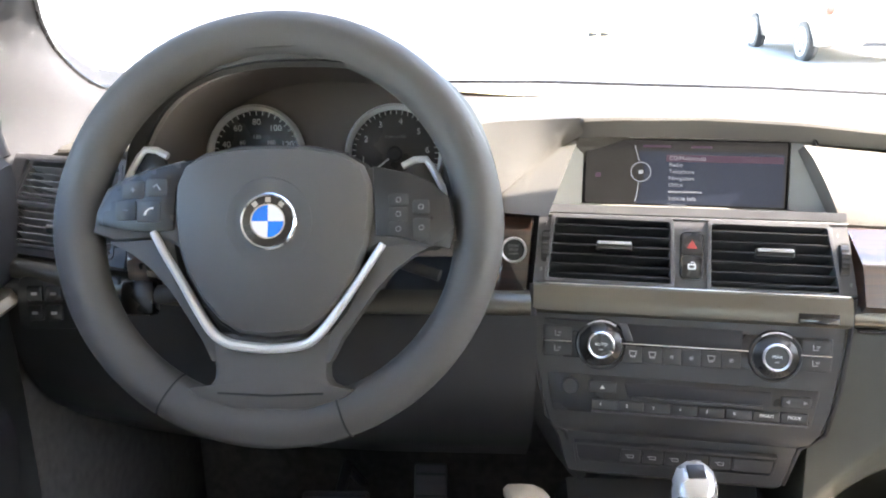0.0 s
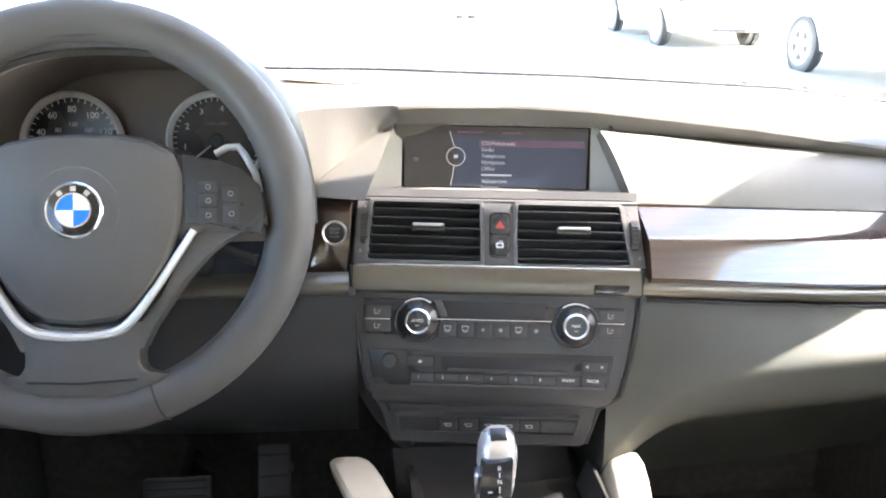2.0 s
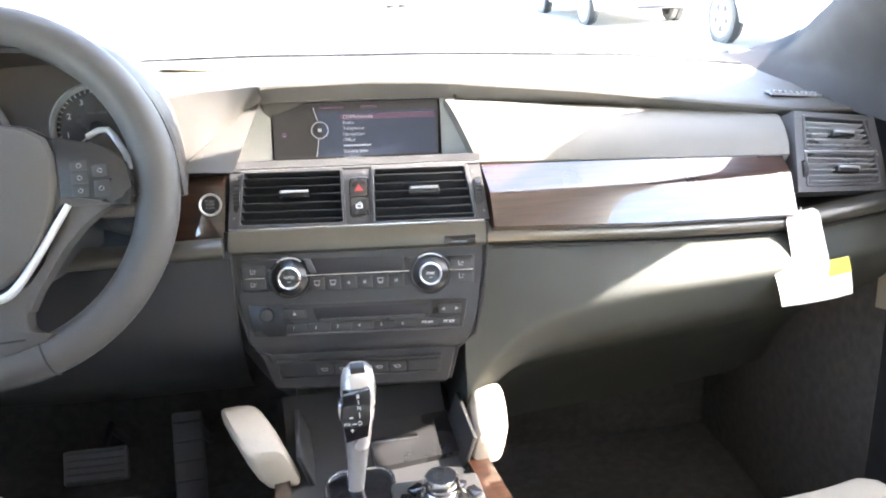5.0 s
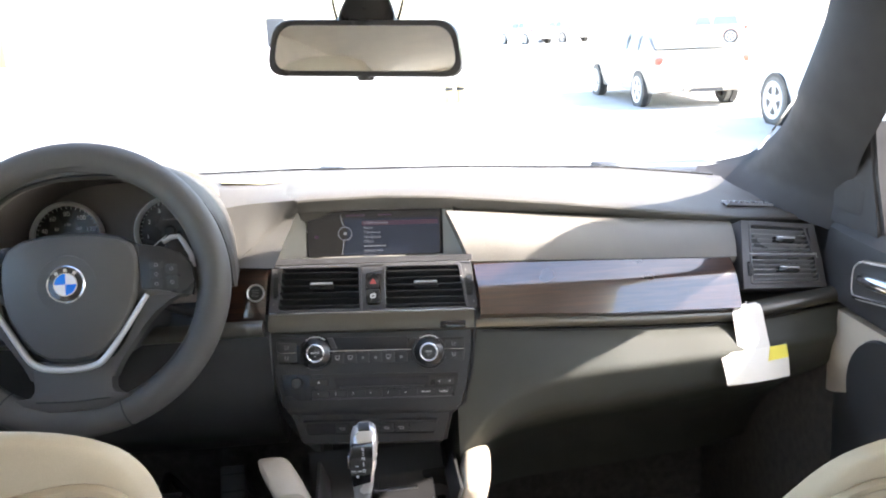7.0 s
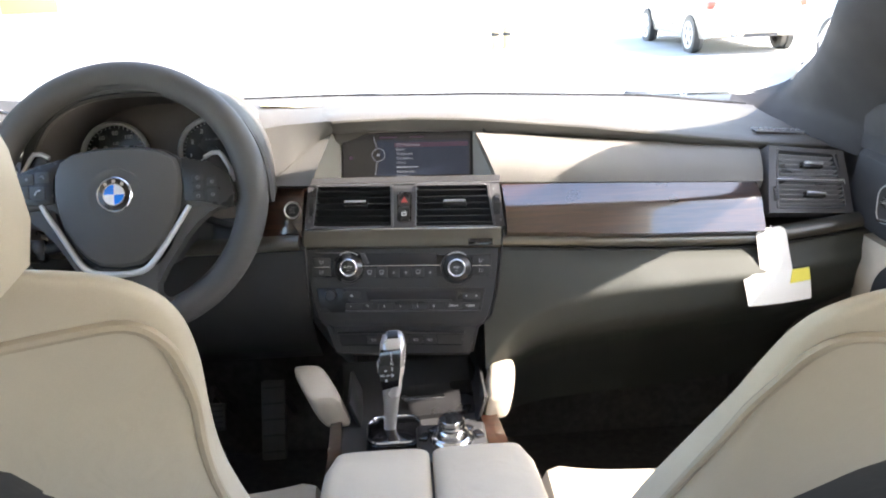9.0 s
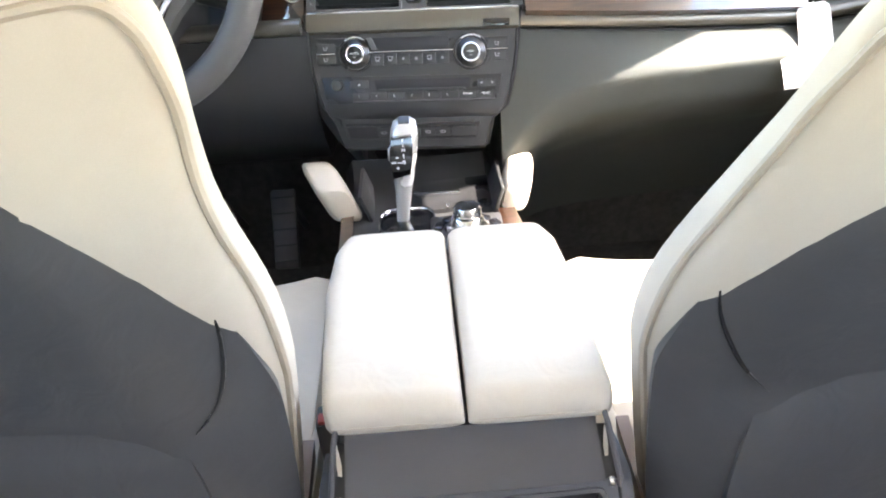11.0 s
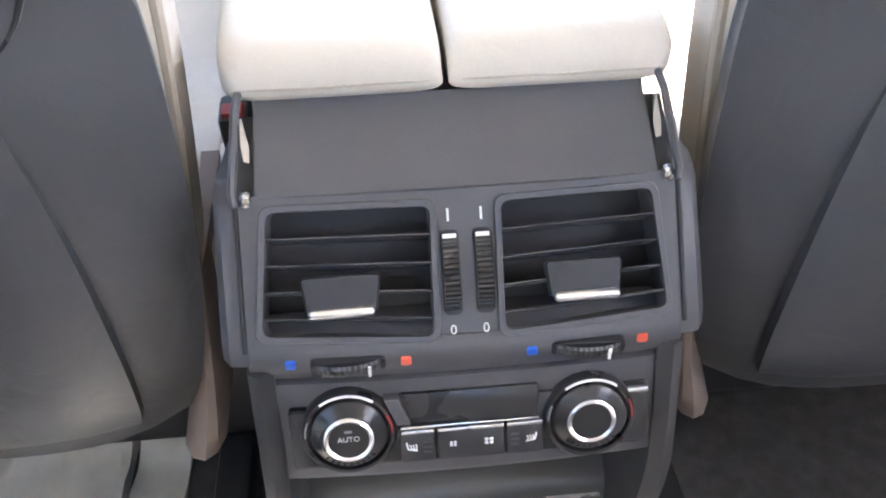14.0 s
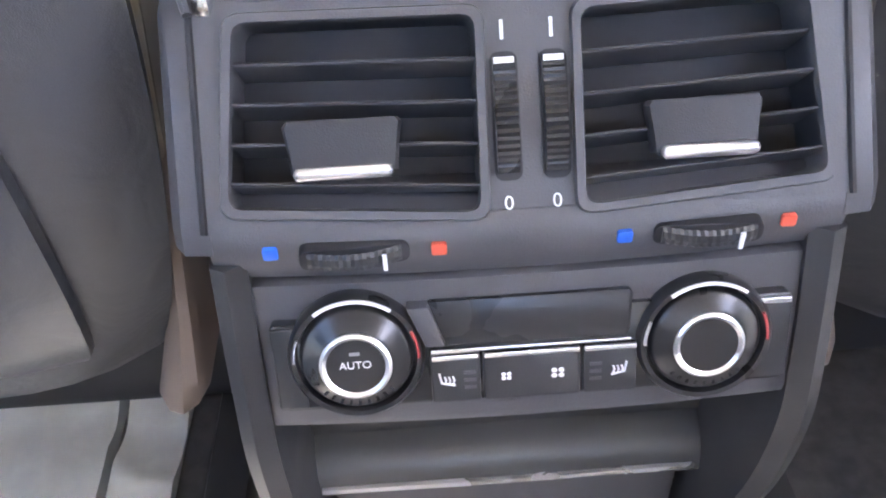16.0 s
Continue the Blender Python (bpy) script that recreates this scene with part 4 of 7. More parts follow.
# ---- steering wheel ----
WHEEL_M = pose(-0.4206, 0.698, 1.1336, -22, 0, 0) @ Matrix.Scale(1.045, 4)
wheel = thing("steering_wheel", "black leather three-spoke steering wheel with silver trim", "steering wheel", WHEEL_M)
RC, RT = 0.1742, 0.0205
N = 96
pts, rad = [], []
for k in range(N):
    a = 2 * math.pi * k / N
    pts.append((RC * math.cos(a) * 1.012, 0.004, RC * math.sin(a) * 0.985 - 0.003))
    grip = max(0.0, math.cos(2 * (a - radians(0)) * 1.0)) ** 6
    rad.append(RT + 0.0012 * grip)
part("rim", tube(pts, rad, 18, True), WHEEL, wheel, "black grained leather rim")
for a0 in (239, 290):
    a = radians(a0)
    ring = []
    for k in range(24):
        b_ = 2 * math.pi * k / 24
        r = RC + (RT + 0.0006) * math.cos(b_)
        ring.append((r * math.cos(a) * 1.012, 0.004 + (RT + 0.0006) * math.sin(b_), r * math.sin(a) * 0.985 - 0.003))
    part("rim_seam", tube(ring, 0.0009, 5, True), DEEP, wheel)


def shield(scale, front, back, bevel, dome):
    """The airbag cover's outline: wide above, drawn to a blunt point below."""
    half = [(0.0, 0.0635), (0.03, 0.0625), (0.06, 0.0565), (0.0765, 0.0465), (0.0835, 0.03), (0.0845, 0.008), (0.081, -0.02), (0.0725, -0.045), (0.059, -0.068), (0.044, -0.085), (0.027, -0.0955), (0.0, -0.0985)]
    o = half + [(-x, z) for x, z in half[-2:0:-1]]
    return prism([(x * scale + 0.002, z * scale) for x, z in o][::-1], front, back, bevel, None, dome)


part("hub_cover", shield(1.0, -0.030, 0.02, 0.011, 0.006), WHEEL, wheel, "dark grey airbag cover")
part("hub_gap", shield(1.035, -0.016, 0.02, 0.003, 0.0), DEEP, wheel)
part("hub_recess", lathe([(0.038, -0.0325), (0.036, -0.0350), (0.031, -0.0352), (0.024, -0.0345), (0.0, -0.034)], 40, "y", (0.0015, 0, -0.0025)), WHEEL, wheel)
badge = part("badge", lathe([(0.0238, -0.033), (0.0238, -0.0372), (0.0225, -0.0385), (0.0212, -0.0376), (0.0210, -0.036)], 48, "y", (0.0015, 0, -0.0025)), CHROME, wheel, "round badge with blue and white quarters")
part("badge_ring", lathe([(0.0211, -0.036), (0.0211, -0.0374), (0.0142, -0.0377), (0.0142, -0.036)], 48, "y", (0.0015, 0, -0.0025)), GLOSS, badge)
part("badge_line", lathe([(0.0146, -0.037), (0.0146, -0.0383), (0.0134, -0.0383), (0.0134, -0.037)], 40, "y", (0.0015, 0, -0.0025)), CHROME, badge)
for k in range(4):
    out = [(0.0015, -0.0025)] + [(0.0015 + 0.0137 * math.cos(radians(90 * k + a)), -0.0025 + 0.0137 * math.sin(radians(90 * k + a))) for a in range(0, 91, 10)]
    part("badge_quarter", prism(out, -0.0378, -0.0362), BADGE_BLUE if k in (1, 3) else BADGE_WHITE, badge)
for a0 in (128, 90, 52):
    a = radians(a0)
    bar(0.0045, 0.0042, 0, 0, 0, badge, CHROME, "badge_mark", Matrix.Translation((0.0015 + 0.0178 * math.cos(a), -0.0378, -0.0025 + 0.0178 * math.sin(a))) @ Matrix.Rotation(radians(90) - a, 4, "Y"))


def spoke(outline, front, back, name, material=WHEEL, bevel=0.006, dome=0.003):
    return part(name, prism(outline, front, back, bevel, None, dome), material, wheel)


for sx in (-1, 1):
    o = [(0.075, 0.052), (0.105, 0.0445), (0.130, 0.036), (0.146, 0.026), (0.155, 0.006), (0.157, -0.012), (0.138, -0.020), (0.112, -0.018), (0.09, -0.02), (0.07, -0.03)]
    o = [(sx * x, z + (0.002 if sx < 0 else -0.004)) for x, z in o]
    spoke(o if sx < 0 else o[::-1], -0.016, 0.012, "spoke")
    wedge = [(0.0865, -0.014), (0.108, -0.016), (0.142, -0.018), (0.122, -0.028), (0.105, -0.041), (0.088, -0.060), (0.072, -0.083), (0.059, -0.102), (0.050, -0.120), (0.044, -0.120), (0.044, -0.104), (0.066, -0.075), (0.08, -0.045)]
    wedge = [(sx * x, z) for x, z in wedge]
    spoke(wedge if sx < 0 else wedge[::-1], -0.0131, 0.012, "spoke_skirt", WHEEL, 0.0012, 0.0)
foot = [(0.052, -0.096), (0.0495, -0.112), (0.0475, -0.126), (0.048, -0.134), (0.0515, -0.139), (0.058, -0.1420), (0.072, -0.1425), (0.062, -0.150), (0.03, -0.160)]
spoke([(-x, z) for x, z in foot] + foot[::-1], -0.0135, 0.012, "spoke", WHEEL, 0.003, 0.0015)
part("spoke_groove", tube([(-0.045, -0.0146, -0.146), (0.0, -0.0158, -0.148), (0.045, -0.0146, -0.146)], 0.0010, 6), DEEP, wheel)
trim = []
for x, z in ((-0.1015, -0.010), (-0.090, -0.030), (-0.0755, -0.053), (-0.0605, -0.078), (-0.049, -0.0945), (-0.036, -0.1035), (-0.018, -0.107), (0.0, -0.108), (0.018, -0.107), (0.034, -0.1025), (0.047, -0.090), (0.0615, -0.070), (0.078, -0.046), (0.095, -0.020)):
    trim.append((x, -0.0185, z))
fine = []
for i in range(len(trim) - 1):
    p0, p1, p2, p3 = (Vector(trim[max(0, min(len(trim) - 1, q))]) for q in (i - 1, i, i + 1, i + 2))
    for k in range(4):
        t = k / 4
        fine.append(tuple(0.5 * (2 * p1 + (p2 - p0) * t + (2 * p0 - 5 * p1 + 4 * p2 - p3) * t * t + (3 * p1 - p0 - 3 * p2 + p3) * t ** 3)))
fine.append(trim[-1])
nf = len(fine)
part("silver_trim", tube(fine, [0.0046 + 0.0018 * math.sin(math.pi * k / (nf - 1)) for k in range(nf)], 10, False, 0.7), SILVER_TRIM, wheel, "satin silver V-shaped trim")
for o in ([(-0.066, 0.052), (-0.106, 0.0426), (-0.138, 0.0266), (-0.1505, 0.0064), (-0.149, -0.0043), (-0.122, -0.009), (-0.1005, -0.0106), (-0.084, -0.008), (-0.082, 0.027)],
          [(0.086, 0.046), (0.118, 0.0395), (0.136, 0.032), (0.151, 0.0186), (0.1555, -0.008), (0.152, -0.024), (0.135, -0.021), (0.110, -0.015), (0.089, -0.013)][::-1]):
    part("switch_pod", prism(o, -0.0203, -0.010, 0.0012), SATIN, wheel, "dark panel for the wheel switches")
for x, z, w, h in ((-0.119, 0.026, 0.019, 0.015), (-0.0985, 0.028, 0.019, 0.015), (-0.125, 0.0085, 0.018, 0.017), (-0.105, 0.007, 0.02, 0.018), (0.108, 0.017, 0.017, 0.010), (0.127, 0.011, 0.014, 0.012), (0.108, 0.005, 0.016, 0.011), (0.108, -0.0075, 0.016, 0.012), (0.1275, -0.0065, 0.014, 0.016)):
    b = part("wheel_button", prism(rr(w, h, 0.002, 3, x, z), -0.0212, -0.014, 0.0004), BLACK, wheel, "black switch with a white mark")
    if x in (-0.119,):
        bar(0.004, 0.0008, x, z, -0.0214, b, GREY_INK)
        bar(0.0008, 0.004, x, z, -0.0214, b, GREY_INK)
    elif x == -0.125:
        bar(0.0045, 0.0008, x, z, -0.0214, b, GREY_INK)
    elif x == -0.105:
        part("mark", tube([(x - 0.0035, -0.0214, z - 0.003), (x - 0.002, -0.0214, z + 0.001), (x + 0.001, -0.0214, z + 0.003), (x + 0.004, -0.0214, z + 0.0035)], [0.0011, 0.0007, 0.0007, 0.0011], 6), WHITE_INK, b)
    elif x > 0:
        part("mark", lathe([(0.0017, -0.0211), (0.0021, -0.0215), (0.0025, -0.0211), (0.0017, -0.0211)], 16, "y", (x, 0, z)), GREY_INK, b)
    else:
        part("mark", tube([(x - 0.003, -0.0214, z), (x, -0.0214, z + 0.0025), (x + 0.003, -0.0214, z - 0.002)], 0.0007, 5), GREY_INK, b)
for sx in (-1, 1):
    o = [(0.103, 0.033), (0.1105, 0.052), (0.114, 0.0595), (0.126, 0.063), (0.131, 0.058), (0.143, 0.036), (0.1465, 0.018), (0.12, 0.012)]
    dz = 0.008 if sx < 0 else -0.002
    o = [(sx * x, z + dz) for x, z in o]
    pd = part("shift_paddle", prism(o if sx < 0 else o[::-1], 0.026, 0.034, 0.002), SATIN, wheel, "black shift paddle with a bright edge")
    part("paddle_edge", tube([(sx * x, 0.0255, z + dz) for x, z in ((0.107, 0.0545), (0.118, 0.0605), (0.128, 0.061), (0.1335, 0.054), (0.143, 0.036), (0.1465, 0.019))], 0.0034, 8), SILVER_TRIM, pd, "chrome edge")
part("column_shroud", loft([[(x * s, y, z * s - 0.02) for x, z in rr(0.15, 0.14, 0.05, 5)] for y, s in ((0.02, 0.8), (0.06, 1.0), (0.19, 1.05))]), BLACK, wheel, "black steering column shroud")
for nm, path, r in (("stalk", [(-0.05, 0.05, -0.05), (-0.10, 0.045, -0.060), (-0.125, 0.04, -0.064)], 0.009), ("stalk", [(0.05, 0.05, -0.01), (0.11, 0.05, -0.035), (0.14, 0.045, -0.045)], 0.006)):
    part(nm, tube([(x, y, z) for x, y, z in path], r, 10), BLACK, wheel)
part("stalk_end", box(0.032, 0.02, 0.032, (-0.135, 0.04, -0.066), 0.005), SATIN, wheel)

# light switch and small keys beside the column
ls = thing("light_switch", "black rotary light switch with small keys on the knee panel", "light switch", pose(-0.66, 0.765, 0.985 + LEFT_RISE * 0.6, -12, 0, 0))
part("plate", prism(rr(0.11, 0.055, 0.01, 4), -0.002, 0.01, 0.002), BLACK, ls)
part("rotary_knob", lathe([(0.02, 0.0), (0.02, -0.008), (0.016, -0.016), (0, -0.017)], 32, "y", (0.03, 0, 0)), SATIN, ls)
for i in range(4):
    b = part("key", prism(rr(0.016, 0.016, 0.002, 3, -0.035 + (i % 2) * 0.02, 0.01 - (i // 2) * 0.02), -0.006, 0.002, 0.001), SATIN, ls)
    bar(0.006, 0.003, -0.035 + (i % 2) * 0.02, 0.01 - (i // 2) * 0.02, -0.0063, b, GREY_INK)

# ---- centre console ----
con = thing("centre_console", "black centre console between the front seats", "centre console")
rings = []
for y, xl, xr, zt in ((0.80, -0.15, 0.085, 0.80), (0.77, -0.148, 0.086, 0.772), (0.70, -0.146, 0.088, 0.762), (0.60, -0.143, 0.094, 0.765), (0.50, -0.14, 0.105, 0.775), (0.44, -0.135, 0.112, 0.79), (0.10, -0.122, 0.122, 0.79), (0.06, -0.12, 0.12, 0.70)):
    rings.append([(xl, y, 0.30), (xl, y, zt - 0.02), (xl + 0.012, y, zt), (lerp(xl, xr, 0.5), y, zt - 0.002), (xr - 0.012, y, zt), (xr, y, zt - 0.02), (xr, y, 0.30)])
part("console_body", loft(rings), BLACK, con)
rings = []
for y, z in ((0.745, 0.775), (0.735, 0.768), (0.67, 0.7665), (0.66, 0.767)):
    rings.append([(-0.03, y, z - 0.01), (-0.03, y, z + 0.002), (0.075, y + 0.012, z + 0.002), (0.075, y + 0.012, z - 0.01)])
part("storage_lid", loft(rings), SATIN, con, "dark sliding storage lid")
part("lid_edge", box(0.062, 0.008, 0.006, (-0.002, 0.712, 0.772), 0.002), CHROME, con, "chrome lid edge")
part("lid_latch", box(0.010, 0.010, 0.010, (-0.037, 0.714, 0.772), 0.003), CHROME, con, "chrome latch")
part("console_veneer", loft([[(0.080, 0.665, 0.755), (0.080, 0.66, 0.770), (0.104, 0.66, 0.772), (0.107, 0.665, 0.755)], [(0.088, 0.44, 0.775), (0.088, 0.44, 0.794), (0.116, 0.44, 0.794), (0.119, 0.44, 0.775)]]), WOOD, con, "glossy walnut strip")
part("console_veneer", loft([[(-0.152, 0.665, 0.755), (-0.150, 0.66, 0.772), (-0.132, 0.66, 0.774), (-0.132, 0.665, 0.755)], [(-0.145, 0.44, 0.785), (-0.142, 0.44, 0.794), (-0.125, 0.44, 0.796), (-0.125, 0.44, 0.785)]]), WOOD, con, "glossy walnut strip")


def knee_pad(sx, cx):
    """A leather grip pad that leans outwards along the console's edge."""
    ob = thing("knee_pad", "cream leather knee pad on the console's edge", "knee pad", pose(cx, 0.705 if sx < 0 else 0.70, 0.768, 0, 0, 0), "console knee pads")
    rings = []
    for y, zt, zb_, w in ((-0.057, 0.040, 0.000, 0.014), (-0.053, 0.048, -0.004, 0.021), (-0.04, 0.053, -0.008, 0.0245), (-0.01, 0.058, -0.010, 0.026), (0.02, 0.060, -0.010, 0.0265), (0.042, 0.057, -0.010, 0.025), (0.055, 0.050, -0.010, 0.021), (0.060, 0.038, -0.006, 0.014)):
        w *= 1.0 if sx < 0 else 0.84
        zt -= 0.008 if sx > 0 else 0.0
        ring = []
        h, c = (zt - zb_) / 2, (zt + zb_) / 2
        for k in range(16):
            a = 2 * math.pi * k / 16
            px = math.copysign(abs(math.cos(a)) ** 0.45, math.cos(a)) * w
            pz = math.copysign(abs(math.sin(a)) ** 0.45, math.sin(a)) * h
            ring.append((px + sx * (c + pz) * (0.42 if sx < 0 else 0.22) + sx * (y + 0.08) * (0.30 if sx < 0 else 0.12), y, c + pz))
        rings.append(ring)
    part("cushion", loft(rings), CREAM, ob)
    part("backing", box(0.006, 0.11, 0.05, (-sx * 0.019, 0.0, 0.012), 0.002, 2, Matrix.Rotation(radians(sx * 19), 4, "Y")), BLACK, ob, "black backing")
    return ob


knee_pad(-1, -0.131)
knee_pad(1, 0.101)

# gear selector
gs = thing("gear_selector", "chrome and black electronic gear selector", "gear selector", pose(-0.052, 0.60, 0.0))
rings = []
for z, y, w, d in ((0.785, 0.004, 0.011, 0.012), (0.80, 0.004, 0.012, 0.013), (0.83, 0.005, 0.0145, 0.015), (0.855, 0.006, 0.018, 0.017), (0.88, 0.010, 0.0215, 0.019), (0.90, 0.014, 0.023, 0.019), (0.915, 0.019, 0.0225, 0.018), (0.924, 0.024, 0.019, 0.014), (0.928, 0.027, 0.012, 0.009)):
    ring = []
    for k in range(20):
        a = 2 * math.pi * k / 20
        ring.append(((z - 0.85) * 0.09 + math.copysign(abs(math.cos(a)) ** 0.75, math.cos(a)) * w * 0.84, y + math.copysign(abs(math.sin(a)) ** 0.75, math.sin(a)) * d, z))
    rings.append(ring)
part("handle", loft(rings), SHIFT_PEARL, gs, "pearl chrome handle")
ins = loft([[(-0.013, -0.0145, 0.857), (0.0105, -0.0145, 0.862), (0.0105, -0.008, 0.862), (-0.013, -0.008, 0.857)], [(-0.0155, -0.0155, 0.885), (0.0145, -0.0155, 0.885), (0.0145, -0.006, 0.885), (-0.0155, -0.006, 0.885)], [(-0.0125, -0.0065, 0.912), (0.0165, -0.0055, 0.914), (0.0165, 0.004, 0.914), (-0.0125, 0.004, 0.912)]])
inset = part("inset", ins, GLOSS, gs, "gloss black shift pattern inset")
SLOPE = pose(-0.001, -0.0152, 0.889, -14)
for txt, x, z in (("R", 0.004, 0.021), ("N", 0.004, 0.0085), ("D", 0.004, -0.008), ("M/S", -0.010, -0.008)):
    writing(txt, 0.0062 if len(txt) == 1 else 0.0045, x, z, -0.0005, inset, WHITE_INK, "shift_letter", "CENTER", SLOPE)
for x, z, w, h in ((0.004, 0.015, 0.0008, 0.005), (0.004, 0.001, 0.0008, 0.006), (-0.002, -0.008, 0.005, 0.0008), (-0.005, -0.001, 0.004, 0.0008), (-0.005, -0.015, 0.004, 0.0008), (-0.005, -0.015, 0.0008, 0.004)):
    bar(w, h, x, z, -0.0006, inset, WHITE_INK, "shift_line", SLOPE)
part("park_button", box(0.016, 0.014, 0.004, (0.006, 0.019, 0.9275), 0.0015, 2, Matrix.Rotation(radians(25), 4, "X")), SATIN, gs, "grey button on top")
part("side_button", box(0.004, 0.018, 0.02, (-0.0165, 0.004, 0.888), 0.0015), CHROME, gs)
part("gaiter_base", loft([[(x, y * 1.2, 0.762) for x, y in rr(0.085, 0.075, 0.02, 5)], [(x, y * 1.2, 0.782) for x, y in rr(0.08, 0.07, 0.02, 5)], [(x, y, 0.788) for x, y in rr(0.05, 0.05, 0.02, 5)]]), GLOSS, gs, "gloss black base")
part("base_ring", tube([(x, y * 1.15, 0.785) for x, y in rr(0.076, 0.066, 0.02, 5)], 0.0022, 6, True), CHROME, gs, "chrome base ring")

# rotary controller
rc = thing("rotary_controller", "round chrome and black rotary controller knob", "rotary controller", pose(0.030, 0.545, 0.0))
part("knob", lathe([(0.024, 0.803), (0.022, 0.810), (0.0185, 0.814), (0.0185, 0.826), (0.0165, 0.829)], 40, "z"), CHROME, rc, "chrome knob")
part("knob_top", lathe([(0.016, 0.826), (0.016, 0.8292), (0.0, 0.8298)], 36, "z"), SATIN, rc, "black knob top")
part("chrome_ring", lathe([(0.0188, 0.816), (0.0196, 0.818), (0.0188, 0.820), (0.0188, 0.816)], 40, "z"), CHROME, rc, "chrome ring")
part("skirt", lathe([(0.031, 0.785), (0.031, 0.796), (0.028, 0.801), (0.023, 0.804)], 40, "z"), CHROME, rc, "chrome skirt")
for k in range(5):
    a = radians(20 + 35 * k)
    part("menu_key", box(0.018, 0.012, 0.006, (0.041 * math.cos(a), 0.037 * math.sin(a) - 0.002, 0.795), 0.002, 2, Matrix.Rotation(a + radians(90), 4, "Z")), GLOSS, rc)
part("base", box(0.10, 0.10, 0.012, (0, 0, 0.787), 0.005), BLACK, rc)

# ---- split armrest ----


def armrest(x0, x1, sgn):
    ob = thing("armrest", "cream leather half of the split centre armrest", "armrest", None, "armrest halves")
    rings = []
    for y, zt, zb_, inset in ((0.437, 0.838, 0.826, 0.03), (0.434, 0.852, 0.815, 0.02), (0.42, 0.862, 0.81, 0.010), (0.38, 0.868, 0.81, 0.003), (0.30, 0.871, 0.812, 0.0), (0.18, 0.871, 0.822, 0.0), (0.115, 0.869, 0.832, 0.0), (0.102, 0.864, 0.835, 0.001), (0.096, 0.855, 0.838, 0.004), (0.094, 0.847, 0.842, 0.008)):
        xa, xb = (x0 + inset * 1.3 - 0.011 * min(1.0, max(0.0, (y - 0.10) / 0.16)), x1) if sgn < 0 else (x0, x1 - inset * 1.3)
        ring = []
        c, h, w, cx = (zt + zb_) / 2, (zt - zb_) / 2, (xb - xa) / 2, (xa + xb) / 2
        for k in range(28):
            a = 2 * math.pi * k / 28
            ring.append((cx + math.copysign(abs(math.cos(a)) ** 0.28, math.cos(a)) * w, y, c + math.copysign(abs(math.sin(a)) ** 0.5, math.sin(a)) * h))
        rings.append(ring)
    part("cushion", loft(rings), CREAM, ob)
    part("seam", tube([((x0 + x1) / 2 - (x1 - x0) * 0.44 * 1, 0.0945, 0.8455), ((x0 + x1) / 2, 0.0935, 0.8455), ((x0 + x1) / 2 + (x1 - x0) * 0.44, 0.0945, 0.8455)], 0.0008, 5), CREAM_SEAM, ob)


armrest(-0.1255, -0.0045, -1)
armrest(-0.0015, 0.1255, 1)

# ---- rear of the console ----
LEAN = Matrix.Translation((0, 0, 0.714)) @ Matrix.Rotation(radians(-19), 4, "X")      # leaning control face, its origin at the upper edge
LEANING = LEAN @ Matrix.Diagonal((0.965, 1, 0.795, 1)) @ Matrix.Translation((0, 0, -0.714))
rcon = thing("rear_console", "slate grey rear end of the console with an open tray", "rear console")
UP = pose(0, 0.0, 0.73, -34.6, 0, 0)      # leaning vent face


def zu(z):
    return (z - 0.73) / 0.823


def bow(x):
    return 0.006 - 0.006 * (1 - (x / 0.125) ** 2)


rings = []
for i in range(17):
    x = lerp(-0.109, 0.109, i / 16)
    o = bow(x)
    rings.append([(x, 0.10, 0.836), (x, 0.0965, 0.832), (x, 0.075 + o * 0.6, 0.8205), (x, 0.056 + o * 0.5, 0.8095), (x, 0.0505 + o * 0.3, 0.8055), (x, 0.0515, 0.8015), (x, 0.07, 0.795), (x, 0.10, 0.79)])
part("rear_flap", loft(rings), SLATE, rcon, "dark flap behind the armrest")
rings = []
for i in range(17):
    x = lerp(-0.121, 0.121, i / 16)
    o = bow(x)
    rings.append([(x, o + 0.005, 0.739), (x, o, 0.735), (x, o - 0.002, 0.728), (x, o - 0.001, 0.72), (x, o + 0.001, 0.714), (x, o + 0.03, 0.714), (x, o + 0.03, 0.739)])
part("vent_sill", loft(rings), SLATE, rcon, "slate sill below the vents")
rings = []
for i in range(17):
    x = lerp(-0.121, 0.121, i / 16)
    o = bow(x)
    rings.append([(x, o + 0.003, 0.7135), (x, o, 0.711), (x, o + 0.001, 0.67), (x, o + 0.003, 0.632), (x, o + 0.006, 0.626), (x, o + 0.05, 0.622), (x, o + 0.05, 0.7135)])
bm = loft(rings)
bm.transform(LEANING)
part("control_face", bm, SLATE, rcon, "slate control face")
